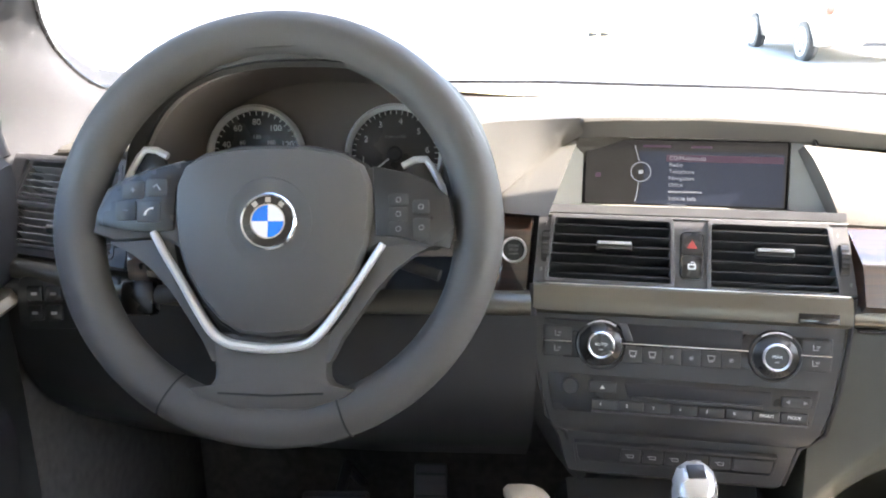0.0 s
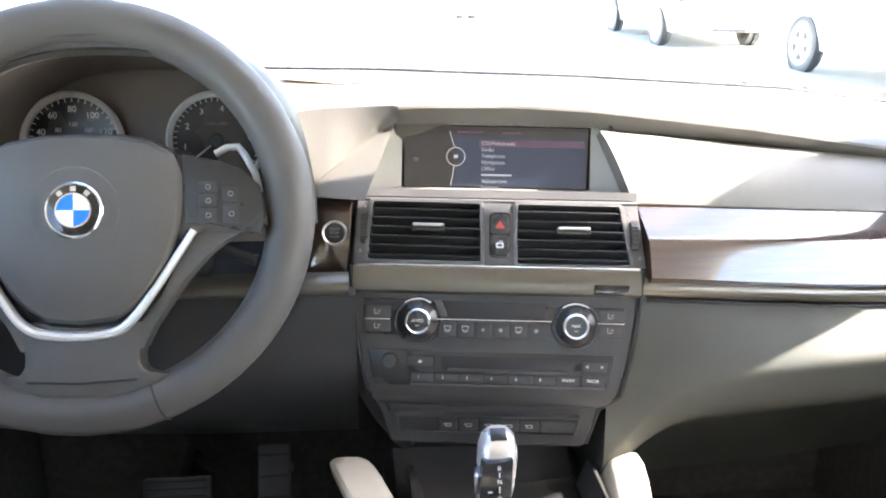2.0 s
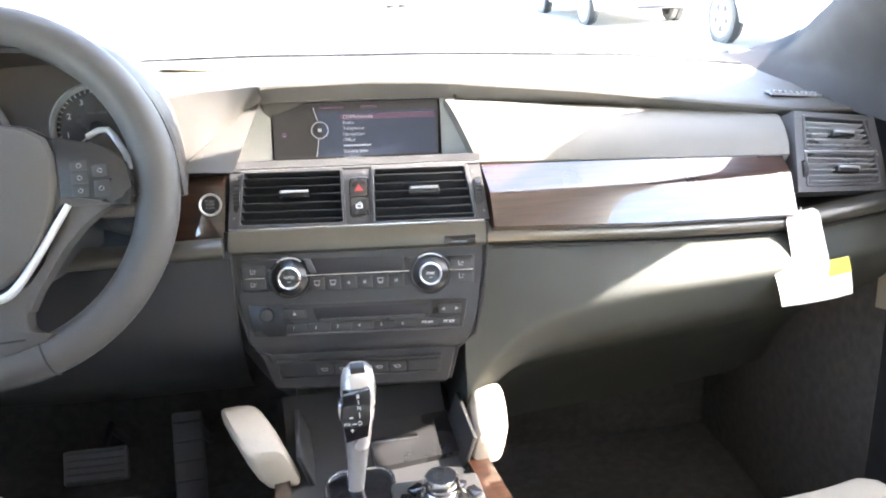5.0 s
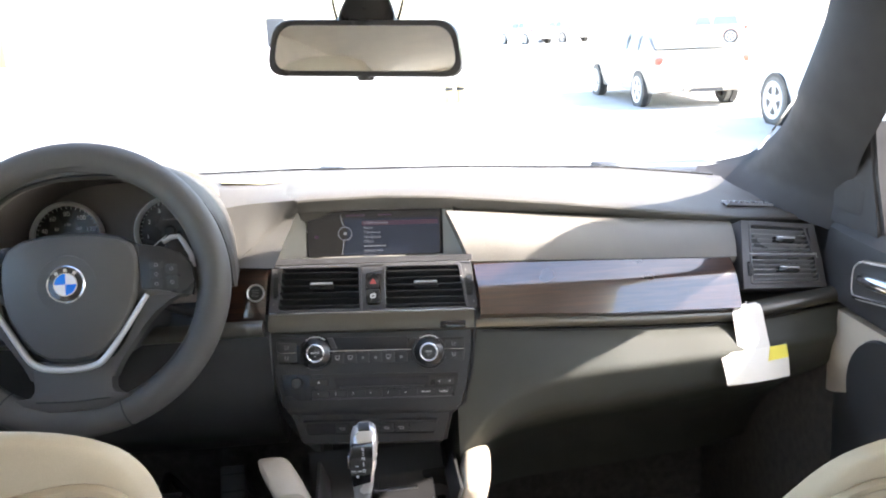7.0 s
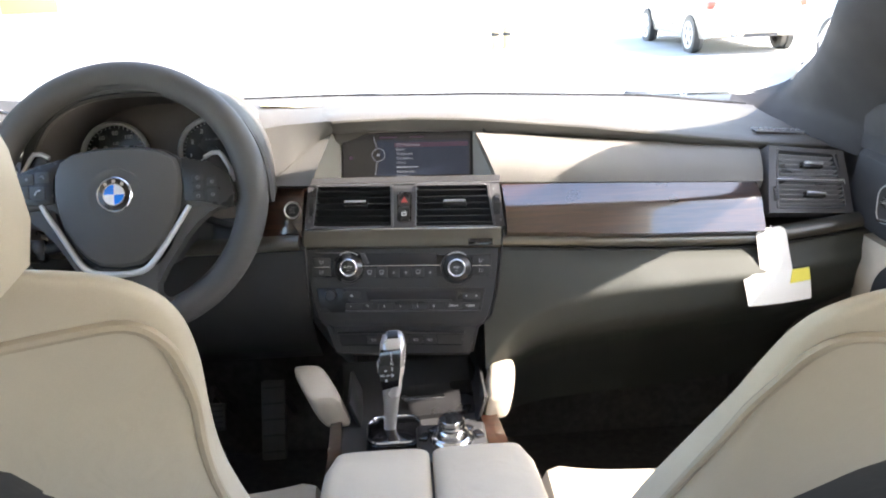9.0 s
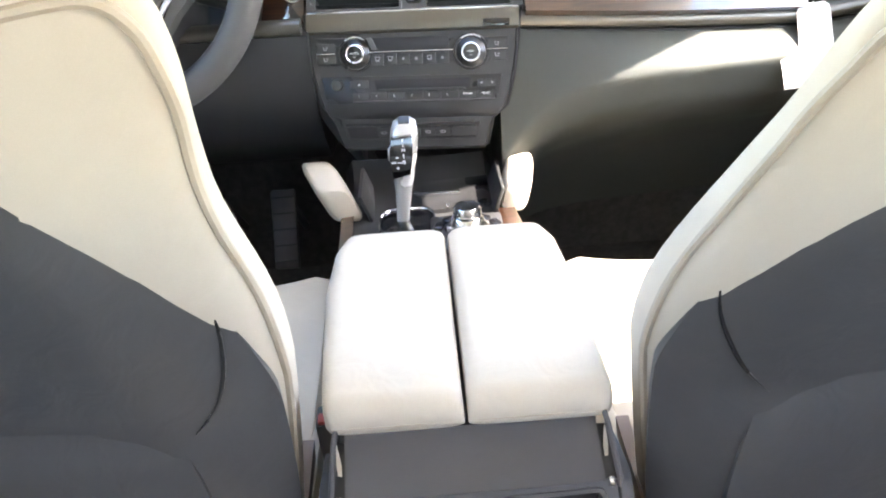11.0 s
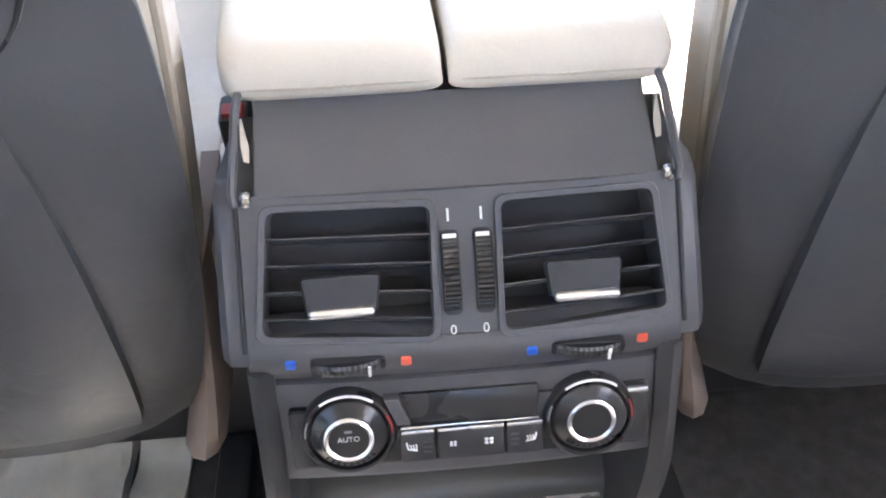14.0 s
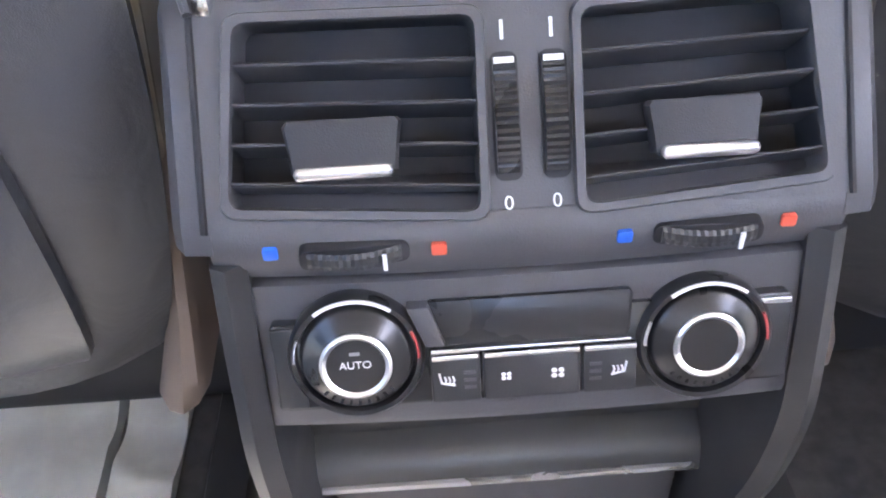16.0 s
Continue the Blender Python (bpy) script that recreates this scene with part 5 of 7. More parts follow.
for sx in (-1, 1):
    # rails that run up beside the flap, and the flanks
    part("side_rail", tube([(sx * 0.112, 0.115, 0.855), (sx * 0.117, 0.085, 0.838), (sx * 0.1205, 0.052, 0.808), (sx * 0.119, 0.047, 0.8035)], [0.0022, 0.0026, 0.0026, 0.002], 8), SLATE, rcon, "thin rail beside the flap")
    part("flap_hinge", loft([[(sx * 0.1155, 0.092, 0.828), (sx * 0.1165, 0.093, 0.829), (sx * 0.1165, 0.099, 0.826)], [(sx * 0.1115, 0.078, 0.8205), (sx * 0.1160, 0.0785, 0.8215), (sx * 0.1160, 0.085, 0.818)], [(sx * 0.1115, 0.070, 0.8155), (sx * 0.1145, 0.0705, 0.8165), (sx * 0.1145, 0.077, 0.813)]]), CREAM, rcon, "cream hinge cover")
    part("flap_recess", loft([[(sx * 0.108, 0.10, 0.826), (sx * 0.121, 0.10, 0.826), (sx * 0.121, 0.10, 0.80), (sx * 0.108, 0.10, 0.80)], [(sx * 0.108, 0.056, 0.802), (sx * 0.121, 0.056, 0.802), (sx * 0.121, 0.06, 0.79), (sx * 0.108, 0.06, 0.79)]]), BLACK, rcon)
    part("rail_clip", box(0.006, 0.008, 0.008, (sx * 0.1135, 0.05, 0.806), 0.002), CHROME, rcon, "bright clip")
    rings = []
    for y, z, w in ((0.062, 0.806, 0.012), (0.05, 0.80, 0.013), (0.02, 0.757, 0.0145), (0.006, 0.737, 0.015), (0.003, 0.728, 0.015), (0.012, 0.7235, 0.012)):
        x0, x1 = sx * 0.1195, sx * (0.1195 + w)
        rings.append([(x0, y, z), (lerp(x0, x1, 0.7), y + 0.001, z), (x1, y + 0.007, z), (x1, y + 0.06, z - 0.01), (x0, y + 0.06, z - 0.01)])
    part("shoulder", loft(rings), SLATE, rcon)
    rings = []
    for z, x, y in flowing(((0.722, 0.1225, 0.004), (0.69, 0.1225, -0.006), (0.66, 0.1225, -0.014), (0.635, 0.1230, -0.018), (0.60, 0.1235, -0.016), (0.56, 0.1245, -0.008), (0.52, 0.1225, 0.002), (0.44, 0.116, 0.018), (0.33, 0.106, 0.035)), 3):
        rings.append([(sx * (x - 0.014), y + 0.001, z), (sx * (x - 0.006), y - 0.004, z), (sx * x, y - 0.001, z), (sx * (x + 0.002), y + 0.02, z), (sx * (x + 0.004), 0.12, z), (sx * (x - 0.012), 0.12, z)])
    part("flank", loft(rings), BLACK, rcon, "dark curved flank")
part("tray_back", box(0.21, 0.01, 0.30, (0, 0.085, 0.48)), BLACK, rcon)
rings = []
for y, z in flowing(((0.078, 0.547), (0.062, 0.541), (0.046, 0.531), (0.039, 0.521), (0.040, 0.511), (0.08, 0.507)), 4):
    rings.append([(-0.112, y, z), (0.110, y, z), (0.110, y + 0.004, z - 0.004), (-0.112, y + 0.004, z - 0.004)])
part("tray_lid", loft(rings), LID, rcon, "grey satin tray lid")
part("tray_chrome", tube([(-0.108, 0.0385, 0.5165), (0.0, 0.0375, 0.5165), (0.106, 0.0385, 0.5165)], 0.0028, 8), PEARL, rcon, "chrome tray line")
part("socket_plate", box(0.205, 0.012, 0.10, (-0.001, 0.052, 0.453), 0.004), SLATE, rcon, "slate socket plate")
for x in (-0.072, 0.052):
    sk = part("socket", lathe([(0.017, 0.0), (0.017, -0.012), (0.014, -0.017), (0.0, -0.018)], 32, "y", (x, 0.048, 0.460)), BLACK, rcon, "round black socket cap")
    part("socket_ring", lathe([(0.0185, 0.0), (0.0185, -0.004), (0.017, -0.005)], 32, "y", (x, 0.048, 0.460)), CHROME, sk)

RL = [(-0.1035, zu(0.7985)), (-0.0175, zu(0.797)), (-0.0190, zu(0.739)), (-0.1105, zu(0.7445))]
RR = [(0.0215, zu(0.797)), (0.1035, zu(0.7985)), (0.1105, zu(0.7445)), (0.0205, zu(0.739))]
bm = bmesh.new()
for q in (((-0.119, zu(0.806)), (0.119, zu(0.806)), RR[1], RL[0]), ((-0.119, zu(0.806)), RL[0], RL[3], (-0.122, zu(0.737))), (RL[1], RR[0], RR[3], RL[2]), (RR[1], (0.119, zu(0.806)), (0.122, zu(0.737)), RR[2])):
    prism(quad(*q), 0.0, 0.03, 0, bm)
prism([RL[3], RL[2], RR[3], RR[2], (0.122, zu(0.737)), (-0.122, zu(0.737))], 0.0, 0.03, 0, bm)
prism([RL[0], RR[1], RR[0], RL[1]], 0.0, 0.03, 0, bm)
face = part("rear_vent_panel", bm, SLATE, rcon, "slate frame round the rear vents", smooth=False)
face.matrix_basis = UP
for v, lab in ((RL, "wide black rear air vent with a chrome slider"), (RR, "wide black rear air vent with a chrome slider")):
    air_vent("rear_air_vent", lab, UP, *v, 4, 2.75, 0.46 if v is RL else 0.50, "rear air vents", 0.0, SLATE, 0.0, 0.019, SLATE)
for x in (-0.0075, 0.0105):
    thumb_wheel(UP, x, zu(0.7475), zu(0.786), 0.0082, "rear thumbwheels", "ribbed black thumbwheel between the rear vents", False, 0.93)
    bar(0.0013, 0.007, x, zu(0.7925), -0.0006, face, WHITE_INK, "mark")
    writing("0", 0.0075, x - 0.0005, zu(0.7405), -0.0008, face, WHITE_INK, "zero_mark")
for sx in (-1, 1):
    part("panel_seam", tube([(sx * 0.1195, 0.052, 0.806), (sx * 0.1205, 0.026, 0.768), (sx * 0.1212, 0.0045, 0.737)], 0.0014, 6), DEEP, rcon)
tr = thing("temperature_rollers", "two small ribbed rollers between blue and red marks", "roller", pose(0, -0.002, 0.0))
for sx in (-1, 1):
    x0 = -0.0665 if sx < 0 else 0.066
    m = Matrix.Translation((x0, bow(x0) - 0.001, 0.728)) @ Matrix.Rotation(radians(sx * -3), 4, "Z")
    bm = prism(rr(0.041, 0.009, 0.003, 4), -0.0015, 0.004, 0.0006)
    bm.transform(m)
    part("roller_slot", bm, DEEP, tr)
    rings = []
    for k in range(25):
        s = k / 24
        r = 0.0042 - (0.0005 if k % 2 else 0)
        y = -0.0005 - 0.0035 * 4 * s * (1 - s)
        rings.append([tuple(m @ Vector((lerp(-0.0175, 0.0175, s), y - r * 0.7 * math.cos(a), r * math.sin(a)))) for a in (-1.4, -0.7, 0, 0.7, 1.4)])
    part("roller", loft(rings), BLACK, tr, smooth=False)
    bm = box(0.0016, 0.001, 0.0075, (0.011 * 1, -0.0062, 0))
    bm.transform(m)
    part("pointer", bm, WHITE_INK, tr)
    for x, mt, nm in ((-0.0315, BLUE_INK, "blue_mark"), (0.0315, RED_INK, "red_mark")):
        xx = x0 + x
        part(nm, prism(rr(0.0058, 0.0052, 0.001, 3, xx, 0.7285), bow(xx) - 0.0012, bow(xx) + 0.003, 0.0003), mt, tr)

rcl = thing("rear_climate_panel", "dark rear climate panel with two dials and seat keys", "climate control panel", LEANING)
part("face", prism(quad((-0.107, 0.6925), (0.107, 0.6925), (0.107, 0.6435), (-0.107, 0.6435), 0.003), -0.0012, 0.012, 0.001), SATIN, rcl)
part("display_window", prism(quad((-0.043, 0.7005), (0.041, 0.7005), (0.040, 0.6755), (-0.0425, 0.6755), 0.003), -0.002, 0.01, 0.0006), SATIN, rcl, "dark display window")
part("window_hood", prism(quad((-0.051, 0.700), (-0.042, 0.700), (-0.036, 0.678), (-0.044, 0.678), 0.001), -0.006, 0.002, 0.001), SLATE, rcl)
part("bright_edge", box(0.083, 0.003, 0.0022, (-0.001, -0.0035, 0.6745), 0.0008), CHROME, rcl, "bright edge")
for x, w in ((-0.0325, 0.0205), (-0.0008, 0.0405), (0.0318, 0.0225)):
    b = part("key", prism(rr(w, 0.0275, 0.0015, 3, x, 0.6580), -0.0036, 0.002, 0.001), BLACK, rcl)
    part("key_edge", box(w - 0.001, 0.002, 0.0028, (x, -0.0040, 0.6706), 0.0006), PEARL, b, "bright upper edge")
    if abs(x) > 0.01:
        sx = 1 if x > 0 else -1
        for k in range(3):
            bar(0.005, 0.0018, x - sx * 0.006 * 1, 0.6605 - (k - 0.2) * 0.0042, -0.0040, b, SLATE)
            part("mark", tube([(x + sx * 0.003 + (k - 1) * 0.0017, -0.004, 0.6595), (x + sx * 0.003 + (k - 1) * 0.0017 + 0.0006, -0.004, 0.6575), (x + sx * 0.003 + (k - 1) * 0.0017, -0.004, 0.6555)], 0.0005, 5), WHITE_INK, b)
        part("mark", tube([(x + sx * 0.0035 - sx * 0.003, -0.004, 0.6545), (x + sx * 0.006, -0.004, 0.656), (x + sx * 0.0068, -0.004, 0.6615)], 0.0006, 5), WHITE_INK, b)
    else:
        for cx, r in ((-0.0115, 0.0026), (0.010, 0.0034)):
            for k in range(4):
                a = radians(45 + 90 * k)
                part("fan_blade", lathe([(r * 0.38, -0.0036), (r * 0.36, -0.0040), (r * 0.2, -0.0040)], 10, "y", (cx + r * 0.62 * math.cos(a), 0, 0.6575 + r * 0.62 * math.sin(a))), WHITE_INK, b)
for x, w in ((0.0985, 0.0165), (-0.1005, 0.012)):
    b = part("side_key", prism(rr(w, 0.0455, 0.0012, 3, x, 0.668), -0.0022, 0.002, 0.0006), BLACK, rcl)
    if x > 0:
        part("key_edge", box(w - 0.001, 0.002, 0.0032, (x, -0.0026, 0.6895), 0.0006), PEARL, b, "bright upper edge")
control_dial(LEAN @ pose(0, -0.001, 0), -0.070, -0.0318, "AUTO", "black rear climate dial with a chrome ring, marked AUTO", "rear dials", 0.0272, 0.55, True)
control_dial(LEAN @ pose(0, -0.001, 0), 0.0685, -0.0342, "", "black rear climate dial with a plain cap", "rear dials", 0.0272, 0.45, True)

# ---- front seats ----


def super_ring(cx, cy, w, d, z, p=0.55, n=36, lean=0.0, taper=0.0):
    out = []
    for k in range(n):
        a = 2 * math.pi * k / n
        c, s = math.cos(a), math.sin(a)
        out.append((cx + math.copysign(abs(c) ** p, c) * w * (1 - taper * max(0.0, math.copysign(abs(s) ** p, s))), cy + math.copysign(abs(s) ** p, s) * d + lean * math.copysign(abs(s), s), z))
    return out


def rear_face(z):
    return 0.045 - 0.33 * (z - 0.98) if z > 0.9 else lerp(0.0714, 0.085, min(1, (0.9 - z) / 0.4))


def front_seat(cx, sgn, sway=0.0):
    seat = thing("front_seat", "cream leather front seat with a dark back shell", "car seat", pose(cx, 0, 0), "front seats")
    rings = []
    tops = ((1.10, 0.226, 0.056), (1.16, 0.223, 0.045), (1.20, 0.222, 0.037), (1.235, 0.218, 0.028), (1.258, 0.205, 0.021), (1.273, 0.175, 0.015), (1.282, 0.11, 0.009))
    prof = flowing(((0.60, 0.19, 0.05), (0.64, 0.20, 0.065), (0.75, 0.215, 0.072), (0.90, 0.228, 0.072), (1.00, 0.230, 0.068)) + tops, 4)
    for z, w, d in prof:
        rings.append(super_ring(0, rear_face(z) + d, w, d, z, 0.5, 48, 0.0, 0.42))
    part("backrest", loft(rings), CREAM, seat, "cream leather backrest")
    # side bolsters that stand forward of the backrest
    for sx in (-1, 1):
        rings = []
        for z, o, w, d in ((0.66, 0.0, 0.03, 0.05), (0.72, 0.005, 0.04, 0.065), (0.85, 0.008, 0.042, 0.07), (0.96, 0.004, 0.038, 0.06), (1.03, -0.006, 0.03, 0.045), (1.07, -0.012, 0.022, 0.03), (1.09, -0.015, 0.012, 0.015)):
            rings.append(super_ring(sx * (0.11 + o), rear_face(z) + 0.105, w, d, z, 0.7, 20))
        part("side_bolster", loft(rings), CREAM, seat)
    # piping round the edge of the upper back

    def on_back(x, z):
        w, d = along(prof, z)
        return (x, rear_face(z) + d - d * max(0.0, 1 - min(1.0, abs(x) / w) ** 4) ** 0.25 - 0.0015, z)
    half = flowing([(0.988 * along(prof, z)[0], z) for z in (0.70, 0.80, 0.90, 1.0, 1.07, 1.13, 1.165)] + [(0.2165, 1.195), (0.210, 1.222), (0.194, 1.238), (0.16, 1.236), (0.11, 1.228), (0.05, 1.222)], 4)
    pth = [on_back(-x, z) for x, z in half] + [on_back(0, 1.221)] + [on_back(x, z) for x, z in half[::-1]]
    part("piping", tube(pth, 0.0042, 8), CREAM_SEAM, seat, "cream piping seam")
    # rear shell
    rings = []
    shell = flowing(((1.168, 0.03, 0.014), (1.164, 0.07, 0.008), (1.150, 0.112, 0.002), (1.125, 0.148, -0.003), (1.08, 0.178, -0.009), (1.03, 0.194, -0.013), (0.985, 0.204, -0.017), (0.95, 0.213, -0.020), (0.90, 0.224, -0.026), (0.82, 0.227, -0.033), (0.74, 0.222, -0.034), (0.66, 0.208, -0.03), (0.60, 0.19, -0.02), (0.565, 0.17, -0.002), (0.555, 0.15, 0.02)), 4)
    for z, w, o in shell:
        y = rear_face(z) + o
        ring = []
        for k in range(17):
            s = lerp(-1, 1, k / 16)
            ring.append((s * w, y + 0.034 * abs(s) ** 5, z))
        ring += [(w * 0.97, y + 0.06, z), (-w * 0.97, y + 0.06, z)]
        rings.append(ring)
    part("back_shell", loft(rings), BACKING, seat, "dark grey back shell with soft corners")
    # map pocket and its upper edge
    rings = []
    for z, w, o in flowing(((0.94, 0.10, -0.016), (0.91, 0.128, -0.0245), (0.87, 0.150, -0.036), (0.80, 0.165, -0.045), (0.70, 0.17, -0.046), (0.63, 0.165, -0.038), (0.60, 0.15, -0.020)), 3):
        y = rear_face(z) + o
        rings.append([(lerp(-w, w, k / 10), y + 0.012 * abs(lerp(-1, 1, k / 10)) ** 4, z) for k in range(11)] + [(w, y + 0.02, z), (-w, y + 0.02, z)])
    part("map_pocket", loft(rings), BACKING, seat, "dark grey map pocket")
    for sx in (-1, 1):
        groove = []
        for u, z in flowing(((0.199, 1.0), (0.192, 0.97), (0.178, 0.94), (0.160, 0.91), (0.142, 0.89)) if sway else ((0.197, 1.005), (0.196, 0.975), (0.190, 0.94), (0.178, 0.91), (0.160, 0.89)), 3):
            w, o = along(shell[::-1], z)
            groove.append((sx * u, rear_face(z) + o + 0.034 * (u / w) ** 5 - 0.0002, z))
        part("shell_groove", tube(groove, [0.0004 + 0.0016 * math.sin(math.pi * k / (len(groove) - 1)) for k in range(len(groove))], 6), SATIN, seat)
    # cushion
    rings = []
    for y, zt, w in flowing(((0.60, 0.66, 0.19), (0.585, 0.695, 0.218), (0.55, 0.713, 0.226), (0.45, 0.712, 0.227), (0.34, 0.70, 0.227), (0.25, 0.69, 0.224), (0.20, 0.67, 0.215)), 3):
        ring = []
        for k in range(25):
            s = lerp(-1, 1, k / 24)
            ring.append((s * w, y, zt + 0.026 * abs(s) ** 3 - 0.05 * max(0, (abs(s) - 0.82) / 0.18) ** 2.5))
        ring += [(w, y, 0.55), (w * 0.8, y, 0.50), (-w * 0.8, y, 0.50), (-w, y, 0.55)]
        rings.append(ring)
    part("cushion", loft(rings), CREAM, seat, "cream leather seat cushion")
    part("seat_skirt", box(0.41, 0.34, 0.16, (0, 0.39, 0.46), 0.02), BLACK, seat, "black plastic seat base")
    part("side_cover", box(0.02, 0.30, 0.09, (-sgn * 0.207, 0.29, 0.655), 0.008), CREAM, seat)
    for sx in (-1, 1):
        part("seat_rail", box(0.035, 0.5, 0.04, (sx * 0.17, 0.30, 0.36), 0.006), BLACK, seat)
    # headrest
    rings = []
    hx = -sgn * 0.03
    for z, w, d in ((1.268, 0.085, 0.018), (1.275, 0.118, 0.030), (1.29, 0.134, 0.037), (1.315, 0.140, 0.040), (1.35, 0.138, 0.041), (1.385, 0.128, 0.040), (1.42, 0.108, 0.036), (1.45, 0.08, 0.028), (1.462, 0.045, 0.016)):
        rings.append(super_ring(hx, -0.086 - 0.12 * (z - 1.285), w, d, z, 0.5))
    hr = part("headrest", loft(rings), CREAM, seat, "cream leather headrest")
    ov = []
    for k in range(40):
        a = 2 * math.pi * k / 40
        zz = 1.355 + 0.065 * math.copysign(abs(math.sin(a)) ** 0.5, math.sin(a))
        ov.append((hx + math.copysign(abs(math.cos(a)) ** 0.5, math.cos(a)) * 0.108, -0.086 - 0.12 * (zz - 1.285) - 0.0395, zz))
    part("headrest_seam", tube(ov, 0.0022, 5, True), CREAM_SEAM, hr)
    for sx in (-1, 1):
        part("headrest_post", tube([(hx + sx * 0.06, rear_face(1.24) + 0.01, 1.24), (hx + sx * 0.06, -0.085, 1.30)], 0.006, 10), CHROME, seat, "chrome post")
    # the upper back sways outwards
    for o in seat.children_recursive:
        for v in o.data.vertices:
            up = max(0.0, v.co.z - 0.90)
            q = min(1.0, up / 0.34)
            v.co.x += sway * 0.36 * q * q * (3 - 2 * q) + sway * 0.25 * max(0.0, up - 0.34)
            v.co.z -= abs(sway) * 0.45 * up
            if not sway and v.co.x > 0.1:
                v.co.x -= 0.015 * math.exp(-((v.co.z - 1.09) / 0.085) ** 2)
            v.co.y -= sway * 0.75 * max(0.0, v.co.z - 0.98)
    rings = []
    for z, xa, xb, ya in flowing(((0.70, 0.200, 0.214, 0.11), (0.62, 0.192, 0.211, 0.085), (0.575, 0.180, 0.208, 0.078), (0.545, 0.170, 0.204, 0.081), (0.532, 0.168, 0.198, 0.088), (0.526, 0.170, 0.190, 0.098)), 4):
        rings.append([(-sgn * xa, ya + 0.016, z), (-sgn * lerp(xa, xb, 0.2), ya + 0.005, z - 0.002), (-sgn * lerp(xa, xb, 0.5), ya, z), (-sgn * lerp(xa, xb, 0.8), ya + 0.003, z + 0.005), (-sgn * xb, ya + 0.012, z + 0.012), (-sgn * xb, ya + 0.12, z + 0.02), (-sgn * xa, ya + 0.12, z + 0.02)])
    part("hinge_cover", loft(rings), TAN, seat, "tan hinge cover")
    return seat


front_seat(-0.375, -1)
front_seat(0.375, 1, 0.15)
for sx, x, y, z in ((-1, -0.1405, 0.215, 0.735),):
    bk = thing("belt_buckle", "black seat belt buckle with a red release", "belt buckle", pose(x, y, z, 10, 0, 0))
    part("buckle", box(0.022, 0.03, 0.07, (0, 0, 0), 0.005), BLACK, bk)
    part("release", box(0.016, 0.012, 0.006, (0, -0.006, 0.036), 0.002), DULL_RED, bk, "red release button")
    part("buckle_stalk", box(0.012, 0.012, 0.20, (0, 0.01, -0.13), 0.003), BLACK, bk)

# ---- cabin shell ----
floor = solo("floor", box(1.56, 3.0, 0.05, (0, 0.1, 0.30)), CARPET, "black carpeted cabin floor", "floor", "", "structure")
solo("firewall", box(1.56, 0.06, 0.80, (0, 1.34, 0.70)), CARPET, "black carpeted footwell front", "footwell", "", "structure")
rings = []
for y, z in ((0.50, 1.585), (0.40, 1.61), (0.10, 1.635), (-0.3, 1.62), (-0.6, 1.585), (-0.9, 1.545), (-1.35, 1.48)):
    rings.append([(x, y, z - 0.05 * abs(x / 0.6) ** 4) for x in (-0.69, -0.62, -0.5, -0.3, 0, 0.3, 0.5, 0.62, 0.69)] + [(0.69, y, z + 0.03), (-0.69, y, z + 0.03)])


def bowed(x):
    """The unseen header's front edge: bowed, fuller over the driver, to block sun."""
    return 0.745 - 0.085 * (x / 0.62) ** 2 if x > 0 else 0.745 + 0.012 * min(1.0, max(0.0, (-x - 0.25) / 0.12)) - 0.085 * (-x / 0.62) ** 10


